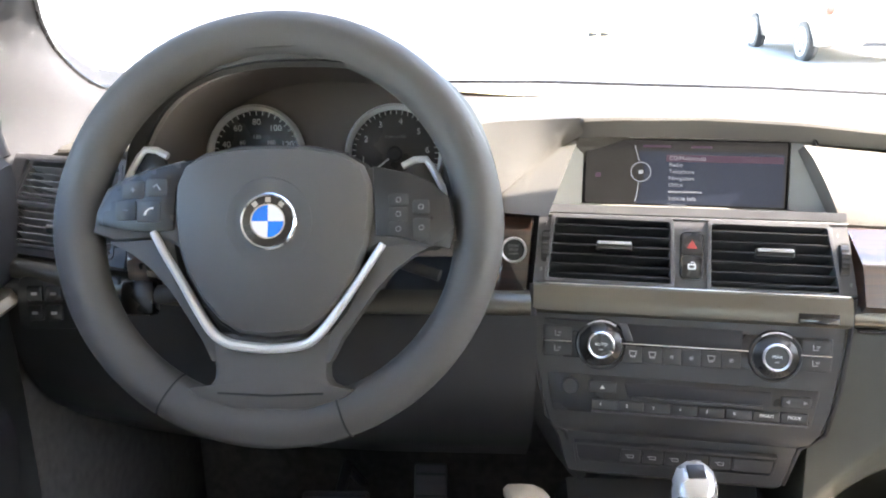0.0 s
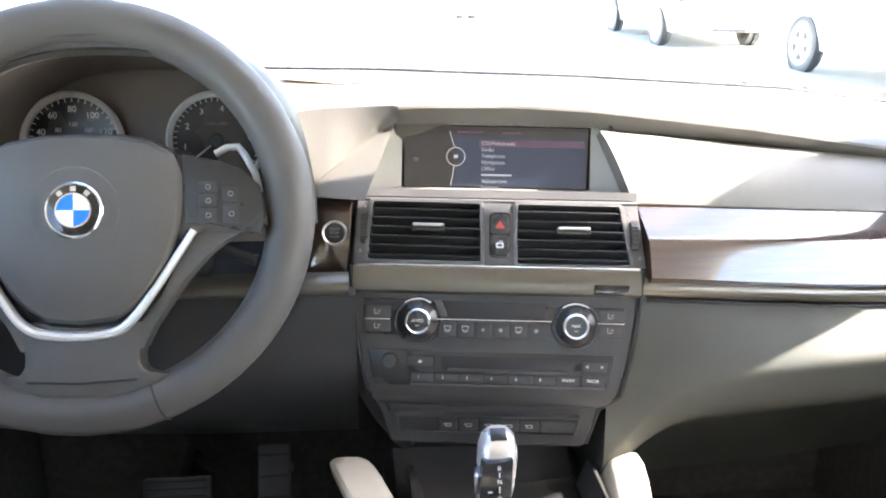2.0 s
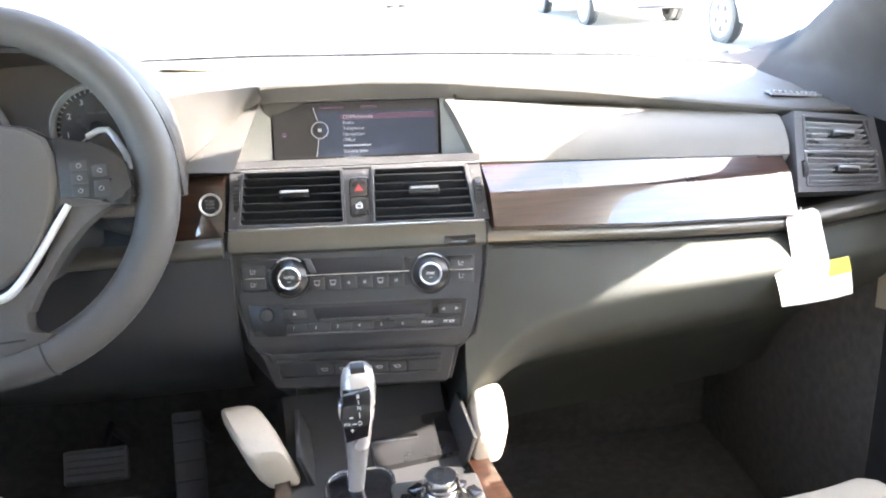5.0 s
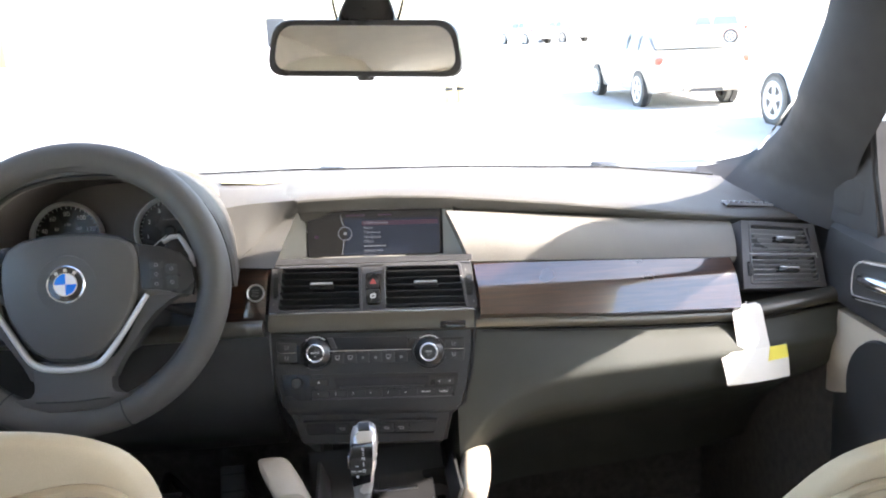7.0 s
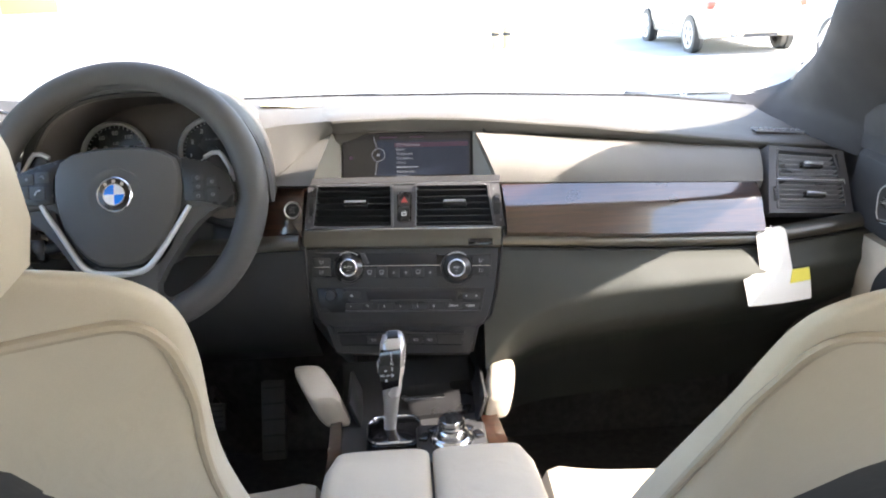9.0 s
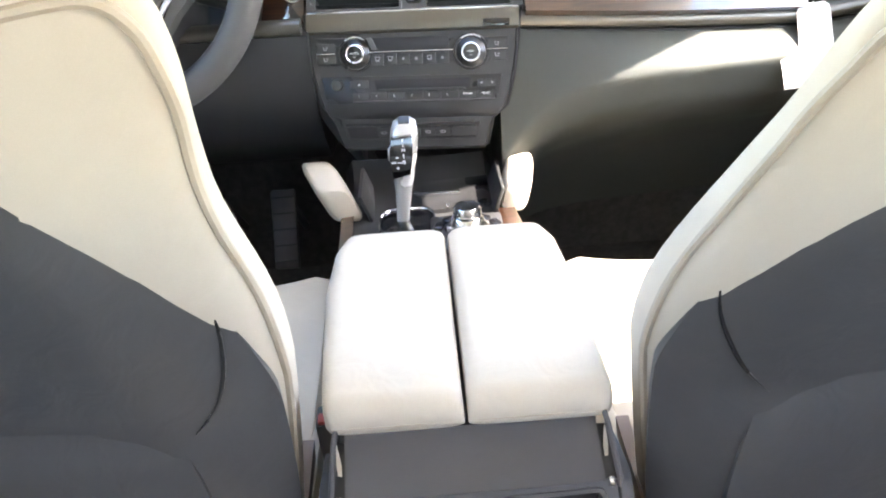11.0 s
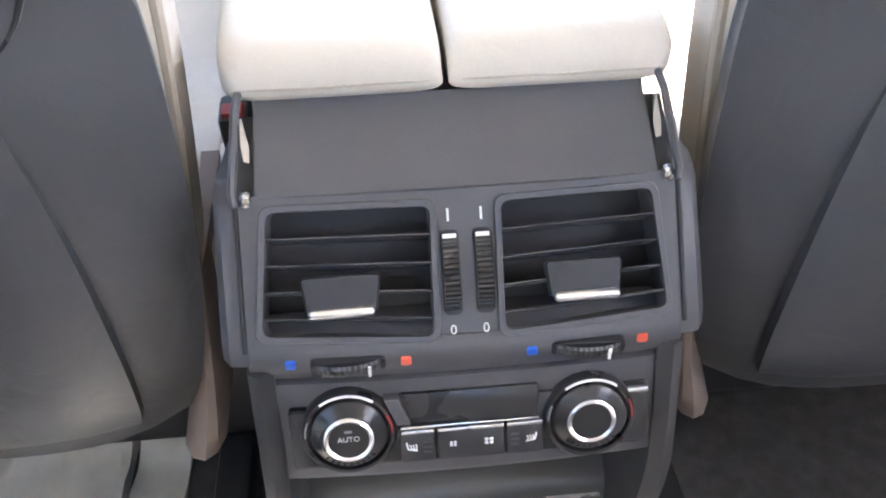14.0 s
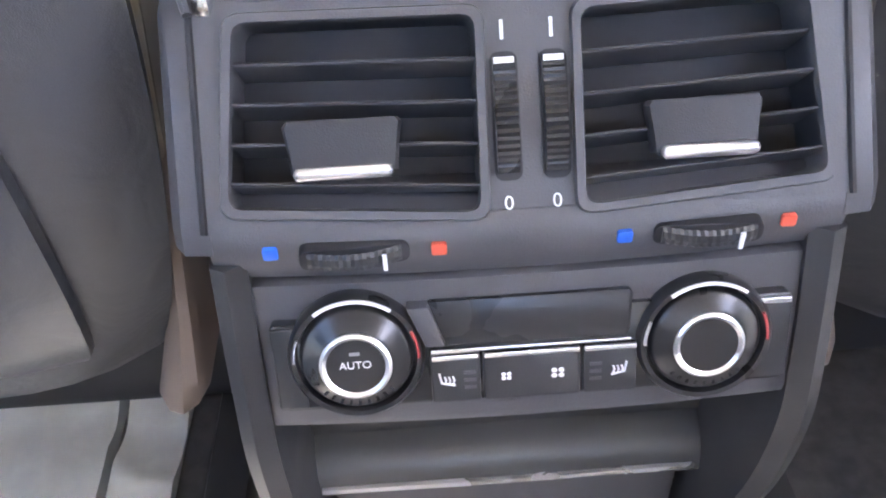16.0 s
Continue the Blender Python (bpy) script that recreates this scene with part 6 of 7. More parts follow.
# Out of view; drawn forward to keep sun off wheel and stack.
solo("windscreen_header", loft([[(x, bowed(x), 1.522), (x, bowed(x) + 0.002, 1.526), (x, 0.49, 1.60), (x, 0.48, 1.575)] for x in (-0.62, -0.58, -0.54, -0.50, -0.45, -0.4, -0.3, -0.2, 0, 0.2, 0.4, 0.62)]), LINER, "beige header above the windscreen, unseen, drawn forward to block the sun", "trim", "", "structure")
solo("ceiling", loft(rings), LINER, "beige cloth headliner", "ceiling", "", "structure")
for sx in (-1, 1):
    rise = LEFT_RISE * 0.7 if sx < 0 else 0.0
    # windscreen pillar
    rings = []
    keys = ((0.630, 1.145, 1.138, 0.770, 0.80, 1.09), (0.676, 1.115, 1.151, 0.762, 0.802, 1.13), (0.704, 1.055, 1.176, 0.752, 0.80, 1.165), (0.694, 0.935, 1.240, 0.728, 0.755, 1.23), (0.66, 0.824, 1.322, 0.70, 0.665, 1.31), (0.645, 0.745, 1.415, 0.685, 0.60, 1.39), (0.63, 0.69, 1.49, 0.668, 0.535, 1.475), (0.59, 0.53, 1.60, 0.63, 0.42, 1.57))
    if sx < 0:
        keys = keys[:1] + ((0.672, 1.09, 1.150, 0.775, 0.802, 1.13), (0.703, 1.0, 1.168, 0.775, 0.80, 1.165), (0.724, 0.955, 1.209, 0.768, 0.765, 1.22), (0.714, 0.905, 1.247, 0.755, 0.73, 1.26), (0.69, 0.85, 1.279, 0.733, 0.69, 1.30), (0.665, 0.785, 1.335, 0.71, 0.64, 1.35)) + keys[5:]
        solo("windscreen_edge", tube([(-k[0], k[1] - 0.002, k[2] + rise + 0.002) for k in flowing(keys, 5)], 0.0035, 6), SATIN, "thin black seal along the windscreen's side", "trim", "", "structure")
    for xi, yi, zi, xo, yo, zo in flowing(keys, 5):
        a, b = Vector((sx * xi, yi, zi + rise)), Vector((sx * xo, yo, zo + rise))
        mid = (a + b) / 2 + Vector((-sx * 0.022, -0.01, 0.01))
        out = Vector((sx * 0.03, 0.05, 0.02))
        rings.append([tuple(p) for p in (a, lerp(a, mid, 0.5) + Vector((-sx * 0.004, 0, 0)), mid, lerp(mid, b, 0.5) + Vector((-sx * 0.004, 0, 0)), b, b + out, a + out)])
    solo("pillar_right" if sx > 0 else "pillar_left", loft(rings), PILLAR, "dark grey cloth-covered windscreen pillar", "pillar", "", "structure")
    # roof side rail and rear pillars, unseen and enlarged to block the sun
    solo("roof_rail_right" if sx > 0 else "roof_rail_left", tube([(sx * 0.665, 0.52, 1.54 + rise), (sx * 0.68, 0.3, 1.555), (sx * 0.69, 0.0, 1.55), (sx * 0.69, -0.22, 1.505), (sx * 0.69, -0.8, 1.45), (sx * 0.66, -1.25, 1.40)], [0.045, 0.08, 0.09, 0.10, 0.10, 0.09], 12), LINER, "beige roof side rail, unseen, thickened to block the sun", "trim", "", "structure")
    rings = []
    for z, ya, yb, x in ((0.95, 0.02, -0.235, 0.745), (1.10, 0.015, -0.245, 0.735), (1.25, -0.01, -0.268, 0.715), (1.38, -0.04, -0.298, 0.69), (1.55, -0.08, -0.34, 0.65)):
        rings.append([(sx * (x + 0.03), ya, z), (sx * x, ya - 0.006, z), (sx * (x - 0.012), ya - 0.03, z), (sx * (x - 0.012), yb + 0.03, z), (sx * x, yb + 0.006, z), (sx * (x + 0.03), yb, z)])
    solo("centre_pillar_right" if sx > 0 else "centre_pillar_left", loft(rings), LINER, "beige centre pillar, unseen, widened to block the sun", "pillar", "", "structure")
    # doors
    for yc, ln, first in ((0.29, 1.08, True), (-0.80, 1.0, False)):
        dr = thing("door_%d" % (1 + (sx < 0) + 2 * (not first)), "cream and black front door panel with a chrome handle" if first else "cream rear door panel", "door", pose(sx * 0.755, yc, 0), "", "structure")
        rz = rise if first else 0.0
        rings, low = [], []
        for y in (-ln / 2, -ln / 4, 0, ln / 4, ln / 2 - 0.2, ln / 2 - 0.12, ln / 2 - 0.06, ln / 2):
            pull = 0.03 if y > ln / 2 - 0.05 else 0.0
            # Driver's door front: the pocket's black stands in for cream in shade.
            zc = (lerp(0.915, 0.815, max(0.0, min(1.0, (y - 0.30) / 0.24))) if sx > 0 or not first else lerp(0.915, 0.968, max(0.0, min(1.0, (y - 0.20) / 0.16)))) + rz * (0.8 if sx > 0 else 1.0)
            low.append([(sx * (0.0 + pull), y, 0.33), (-sx * (0.012 - pull), y, 0.45), (-sx * (0.018 - pull), y, 0.75), (-sx * (0.022 - pull), y, zc + 0.004), (sx * 0.03, y, zc + 0.004), (sx * 0.05, y, 0.33)])
            rings.append([(-sx * (0.02 - pull), y, zc), (-sx * (0.033 - pull), y, zc + 0.004), (-sx * (0.036 - pull), y, lerp(zc, 0.985 + rz, 0.5)), (-sx * (0.03 - pull), y, 0.985 + rz), (sx * 0.03, y, 0.985 + rz), (sx * 0.03, y, zc)])
        part("door_panel", loft(rings), CREAM, dr, "cream leather door panel")
        part("door_pocket", loft(low), BLACK, dr, "dark lower door panel")
        rings = []
        for y, b_ in ((-ln / 2, 0.0), (-ln / 4, 0.0), (0.1, 0.0), (ln / 2 - 0.22, 0.002), (ln / 2 - 0.1, 0.008), (ln / 2, 0.02)):
            rings.append([(-sx * (0.03 - b_), y, 0.99 + rz), (-sx * (0.045 - b_), y, 1.00 + rz), (-sx * (0.048 - b_), y, 1.06 + rz), (-sx * (0.04 - b_), y, 1.11 + rz), (-sx * (0.01 - b_), y, 1.135 + rz), (sx * 0.04, y, 1.13 + rz), (sx * 0.04, y, 0.99 + rz)])
        part("door_top", loft(rings), DOOR_SKIN, dr, "dark grained door top")
        if first:
            hy = 0.335

            def bez(x, w, h, r):
                return [(-sx * x, hy + a, 1.072 + rz + b - 0.17 * a) for a, b in rr(w, h, r, 5)]
            part("handle_bezel", loft([bez(0.044, 0.17, 0.064, 0.02), bez(0.053, 0.166, 0.060, 0.02)]), BLACK, dr)
            part("bezel_rim", tube(bez(0.0525, 0.164, 0.058, 0.02), 0.0017, 6, True), SLAT, dr, "bright thin rim")
            part("door_handle", tube([(-sx * 0.050, hy + 0.066, 1.064 + rz), (-sx * 0.058, hy + 0.05, 1.068 + rz), (-sx * 0.063, hy + 0.01, 1.073 + rz), (-sx * 0.063, hy - 0.035, 1.078 + rz), (-sx * 0.054, hy - 0.066, 1.082 + rz)], [0.005, 0.009, 0.0105, 0.010, 0.006], 12), CHROME, dr, "chrome inner handle")
            part("handle_strip", tube([(-sx * 0.053, hy + 0.075, 1.034 + rz), (-sx * 0.054, hy, 1.047 + rz), (-sx * 0.053, hy - 0.07, 1.059 + rz)], 0.0032, 8), CHROME, dr, "chrome strip")
            part("speaker_grille", lathe([(0.085, 0.0), (0.082, -0.006), (0.0, -0.008)] if sx > 0 else [(0.085, 0.0), (0.082, 0.006), (0.0, 0.008)], 40, "x", (-sx * 0.035, 0.345, 0.895)), BLACK, dr, "round black speaker grille")
            part("armrest_shelf", box(0.05, 0.5, 0.06, (-sx * 0.05, -0.12, 0.86), 0.02), CREAM, dr)
            edge = [(0.56, 1.115), (0.413, 1.118), (0.4135, 1.131), (0.442, 1.21), (0.456, 1.265), (0.462, 1.29), (0.485, 1.285), (0.535, 1.18)]
            face = [(lerp(0.485, y, 0.965), lerp(1.18, z, 0.97)) for y, z in edge]
            tri_ = loft([[(-sx * lerp(0.021, 0.012, (y - 0.41) / 0.15), y, z + rz) for y, z in face], [(-sx * 0.011, y, z + rz) for y, z in edge], [(sx * 0.004, y, z + rz) for y, z in edge]])
            part("mirror_corner", tri_, PILLAR, dr, "black triangular corner panel")
            part("tweeter_grille", loft([[(-sx * x, y, z + rz) for y, z in rr(w, h, 0.012, 4, 0.499, 1.168)] for x, w, h in ((0.010, 0.086, 0.052), (0.0172, 0.086, 0.052), (0.0180, 0.082, 0.048))]), PILLAR, dr, "small black tweeter grille")
            part("window_channel", loft([[(-sx * x, y - d, z + rz) for x, d in ((0.016, 0.001), (0.014, 0.006), (-0.006, 0.008), (-0.008, 0.0))] for y, z in ((0.413, 1.118), (0.4135, 1.131), (0.442, 1.21), (0.456, 1.265), (0.462, 1.29))]), DEEP, dr, "black window channel")
    gl = solo("window_1" if sx > 0 else "window_2", box(0.004, 0.95, 0.42, (sx * 0.765, 0.18, 1.30), 0, 1, Matrix.Rotation(radians(-sx * 18), 4, "Y")), GLASS, "clear side window glass", "window", "", "structure")
    gl.visible_shadow = False
wsg = loft([[(x, 1.20 - 0.10 * (x / 0.7) ** 2, 1.17) for x in (-0.72, -0.36, 0, 0.36, 0.72)] + [(x, 1.204 - 0.10 * (x / 0.7) ** 2, 1.174) for x in (0.72, 0.36, 0, -0.36, -0.72)],
            [(x * 0.86, 0.50 - 0.05 * (x / 0.7) ** 2, 1.60) for x in (-0.72, -0.36, 0, 0.36, 0.72)] + [(x * 0.86, 0.504 - 0.05 * (x / 0.7) ** 2, 1.604) for x in (0.72, 0.36, 0, -0.36, -0.72)]])
solo("windscreen_seal", tube([(lerp(-0.66, 0.66, i / 40), line(BASE, lerp(-0.66, 0.66, i / 40))[0] + 0.008, line(BASE, lerp(-0.66, 0.66, i / 40))[1] + 0.0012) for i in range(41)], 0.0024, 6), SATIN, "thin black seal along the foot of the windscreen", "trim", "", "structure")
ws = solo("window_3", wsg, GLASS, "clear laminated windscreen", "windscreen", "", "structure")
ws.visible_shadow = False
solo("tailgate", box(1.4, 0.05, 0.85, (0, -1.45, 0.72)), CARPET, "dark lower tailgate lining", "tailgate", "", "structure")
solo("cowl", box(1.5, 0.14, 0.05, (0, 1.30, 1.115), 0.01), BLACK, "black cowl under the windscreen", "cowl", "", "structure")
solo("bonnet", loft([[(x, y, z - 0.05 * abs(x / 0.75) ** 2) for x in (-0.85, -0.5, 0, 0.5, 0.85)] + [(0.85, y, z - 0.35), (-0.85, y, z - 0.35)] for y, z in ((1.36, 1.10), (1.8, 1.05), (2.2, 0.95), (2.35, 0.80))]), WHITE_PAINT, "pale painted bonnet outside the windscreen", "bonnet", "", "structure")

for sx in (-1, 1):
    solo("kick_panel_right" if sx > 0 else "kick_panel_left", box(0.05, 0.62, 0.78, (sx * 0.775, 1.08, 0.68), 0.01), CARPET, "black carpeted footwell side", "footwell", "", "structure")
    solo("dash_end_right" if sx > 0 else "dash_end_left", box(0.05, 0.32, 0.10, (sx * 0.775, 0.93, 1.095), 0.01), BLACK, "black panel at the dashboard's end", "trim", "", "structure")
# Unseen panels added to cut down the light from behind.
solo("tailgate_upper", box(1.36, 0.05, 0.08, (0, -1.38, 1.47)), LINER, "beige upper tailgate lining, unseen, added to cut rear light", "tailgate", "", "structure")
for sx in (-1, 1):
    solo("rear_quarter_right" if sx > 0 else "rear_quarter_left", box(0.06, 0.58, 0.52, (sx * 0.74, -1.16, 1.33), 0.02), LINER, "beige rear quarter panel, unseen, added to cut rear light", "trim", "", "structure")
# rear bench, met in the mirror
rb = thing("rear_bench", "cream leather rear bench seat", "rear seat")
for sx in (-1, 1):
    part("bench_back", loft([super_ring(sx * 0.33, -1.02 - 0.25 * (z - 0.6), 0.29, 0.07, z, 0.45) for z in (0.6, 0.65, 0.9, 1.1, 1.16, 1.18)]), CREAM, rb)
    part("bench_headrest", loft([super_ring(sx * 0.36, -1.17, w, d, z, 0.5, 24) for z, w, d in ((1.2, 0.09, 0.03), (1.22, 0.12, 0.045), (1.33, 0.12, 0.045), (1.36, 0.08, 0.03))]), CREAM, rb)
    part("bench_cushion", loft([super_ring(sx * 0.33, -0.80, w, d, z, 0.4) for z, w, d in ((0.325, 0.27, 0.2), (0.5, 0.29, 0.22), (0.60, 0.29, 0.22), (0.63, 0.26, 0.2))]), CREAM, rb)

for x0, x1, nm in ((-0.66, -0.322, 40), (-0.314, -0.262, 8)):
    top = []
    for i in range(nm + 1):
        x = lerp(x0, x1, i / nm)
        col = []
        for k in range(61):
            y = lerp(-0.16, 0.30, k / 60)
            p = Vector((x * 9, y * 5, 2.0))
            fold = 1 - abs(noise.noise(p + Vector((noise.noise(p * 0.7), 0.6 * noise.noise(p * 0.9 + Vector((5, 0, 0))), 0)) * 0.8)) * 2.4
            col.append((x, y, 0.332 + 0.010 * noise.noise(p * 0.6) + 0.011 * max(0.0, fold) ** 3 + 0.002 * noise.noise(p * 5) + max(0.0, y - 0.234) * 0.45))
        top.append(col + [(x, 0.30, 0.326), (x, -0.16, 0.326)])
    solo("floor_sheet", loft(top), FILM, "wrinkled pale protective floor sheet behind the seat", "floor sheet", "floor sheets")

# ---- mirror, papers, wipers, pedals ----
mr = thing("rear_view_mirror", "black-framed rear view mirror on a windscreen stem", "mirror", pose(-0.013, 0.62, 1.430, -2.5, 2.2, -10))


def mirror_outline(s, inset=0.0):
    return quad((-0.110 * s + inset, 0.0335 * s - inset), (0.110 * s - inset, 0.0335 * s - inset), (0.121 * s - inset * 1.2, -0.0335 * s + inset), (-0.121 * s + inset * 1.2, -0.0335 * s + inset), 0.024 * s - inset * 0.4, 8)


part("shell", loft([[(x, y, z) for x, z in mirror_outline(s)] for y, s in ((-0.006, 1.0), (-0.001, 1.015), (0.012, 0.98), (0.028, 0.75), (0.033, 0.4))]), SATIN, mr, "black mirror shell")
part("mirror_glass", prism(mirror_outline(1.0, 0.0065), -0.0075, -0.004), MIRROR, mr, "silvered glass")
part("bezel", frame_ring(mirror_outline(1.0), mirror_outline(1.0, 0.007), -0.0105, -0.004, 0.003), SATIN, mr)
part("mirror_button", lathe([(0.011, 0.004), (0.011, -0.004), (0.009, -0.006), (0.0, -0.006)], 20, "z", (0.0, 0.0, -0.032)), SATIN, mr)
part("stem", loft([[(x * s, 0.02 + y * s + dy, z) for x, y in rr(0.07, 0.04, 0.015, 5)] for z, s, dy in flowing(((0.028, 1.08, 0), (0.05, 0.9, 0.004), (0.075, 0.55, 0.012), (0.105, 0.42, 0.03), (0.17, 0.55, 0.05)), 3)]), SATIN, mr, "black waisted stem")
for sx in (-1, 1):
    part("stem_cable", tube(flowing([(sx * 0.032, 0.03, 0.17), (sx * 0.042, 0.03, 0.13), (sx * 0.046, 0.03, 0.09), (sx * 0.043, 0.024, 0.055), (sx * 0.036, 0.02, 0.03)], 4), 0.0018, 6), BLACK, mr)

tag = thing("paper_tag", "white paper tag with a yellow corner hanging from the vent", "paper tag")
rings = []
for w, y, z in ((0.030, 0.7665, 1.010), (0.044, 0.7645, 1.006), (0.049, 0.7620, 0.999), (0.050, 0.7470, 0.972), (0.052, 0.7320, 0.946), (0.053, 0.7285, 0.940)):
    rings.append([(0.566 - w / 2, y, z - 0.001), (0.566, y - 0.003, z), (0.566 + w / 2, y, z + 0.001), (0.566 + w / 2, y - 0.0012, z + 0.001), (0.566, y - 0.0042, z), (0.566 - w / 2, y - 0.0012, z - 0.001)])
part("stub", loft(rings), PAPER, tag)
rings = []
for w, y, z in ((0.106, 0.7255, 0.948), (0.104, 0.7135, 0.932), (0.101, 0.7035, 0.912), (0.100, 0.7015, 0.905)):
    rings.append([(0.563 + u * w, y + 0.004 * abs(u * 2) ** 2 - e, z + u * 0.008) for e, us in ((0.0, (-0.5, -0.25, 0, 0.25, 0.5)), (0.0013, (0.5, 0.25, 0, -0.25, -0.5))) for u in us])
part("card", loft(rings), PAPER, tag)
part("yellow_corner", loft([[(0.588, 0.7245, 0.9515), (0.616, 0.7275, 0.9525), (0.616, 0.7265, 0.9525), (0.588, 0.7230, 0.9515)], [(0.580, 0.7118, 0.9335), (0.6145, 0.7155, 0.9365), (0.6145, 0.7145, 0.9365), (0.580, 0.7106, 0.9335)]]), YELLOW, tag, "yellow corner")
part("string", tube([(0.57, 0.775, 1.01), (0.568, 0.772, 0.99), (0.567, 0.768, 0.98)], 0.001, 5), PAPER, tag)
solo("dash_paper", loft([[(-0.262, 1.0, 1.2090), (-0.19, 0.985, 1.2050), (-0.152, 1.0, 1.2040)], [(-0.262, 1.06, 1.2080), (-0.19, 1.06, 1.2040), (-0.152, 1.06, 1.2030)], [(-0.262, 1.06, 1.2060), (-0.19, 1.06, 1.2020), (-0.152, 1.06, 1.2010)], [(-0.262, 1.0, 1.2070), (-0.19, 0.985, 1.2030), (-0.152, 1.0, 1.2020)]], False, False), CREAM_PAPER, "cream paper lying under the windscreen", "paper")
for x, z in ((0.475, 1.168), (-0.08, 1.19)):
    wp = thing("wiper", "black windscreen wiper arm at rest", "wiper", pose(x, 1.225, z, 0, 2, 0), "wipers")
    part("blade", box(0.20, 0.012, 0.010, (-0.05, 0.03, -0.025), 0.003), BLACK, wp)
    part("arm_cap", loft([[(xx + dx, yy, zz - 0.006) for xx, zz in rr(w, h, h * 0.45, 3)] for yy, w, h, dx in ((-0.012, 0.030, 0.004, 0.012), (-0.006, 0.046, 0.008, 0.005), (0.02, 0.050, 0.010, 0.0))]), SLATE, wp, "dark arm cap")
for x, w, h, y, z in ((-0.45, 0.10, 0.055, 1.03, 0.585), (-0.31, 0.05, 0.16, 1.05, 0.56)):
    pe = thing("pedal", "black rubber pedal in the footwell", "pedal", pose(x, y, z, -30, 0, 0), "pedals")
    part("pad", box(w, 0.014, h, (0, 0, 0), 0.005), SLATE, pe)
    for k in range(5):
        part("rib", box(w * 0.9, 0.004, 0.004, (0, -0.008, lerp(-h * 0.4, h * 0.4, k / 4)), 0.001, 1), BLACK, pe)
    part("pedal_arm", tube([(0, 0.006, 0.0), (0, 0.10, 0.06), (0, 0.24, 0.03), (0, 0.42, 0.0)], 0.009, 8), BLACK, pe)

# ---- outside ----
GROUND = -0.28
bm = bmesh.new()
bmesh.ops.create_grid(bm, x_segments=8, y_segments=8, size=300)
bm.transform(Matrix.Translation((0, 100, GROUND)))
solo("ground", bm, ASPHALT, "pale sunlit concrete parking lot", "ground", "", "structure")


def car_wheel(parent, x, y, r):
    w = part("wheel", lathe([(r * 0.62, -0.10), (r * 0.95, -0.10), (r, -0.07), (r, 0.07), (r * 0.95, 0.10), (r * 0.62, 0.10), (r * 0.62, -0.10)], 36, "x", (x, y, r)), TYRE, parent, "black tyre on an alloy rim")
    s = -1 if x < 0 else 1
    # Dark disc added to stand for the shade between the spokes.
    part("brake_disc", lathe([(r * 0.62, s * 0.02), (r * 0.60, s * 0.06), (0.0, s * 0.06)], 30, "x", (x, y, r)), SLATE, w)
    part("rim_hub", lathe([(r * 0.22, s * 0.06), (r * 0.20, s * 0.10), (0.0, s * 0.105)], 20, "x", (x, y, r)), RIM, w)
    for k in range(5):
        a = 2 * math.pi * k / 5
        part("rim_spoke", box(0.03, r * 0.27, r * 0.55, (x + s * 0.085, y + r * 0.32 * math.sin(a), r + r * 0.32 * math.cos(a)), 0.006, 1, Matrix.Rotation(-a, 4, "X")), RIM, w)
    part("rim_lip", lathe([(r * 0.79, s * 0.085), (r * 0.78, s * 0.112), (r * 0.60, s * 0.10), (r * 0.60, s * 0.07), (r * 0.79, s * 0.085)], 30, "x", (x, y, r)), RIM, w)


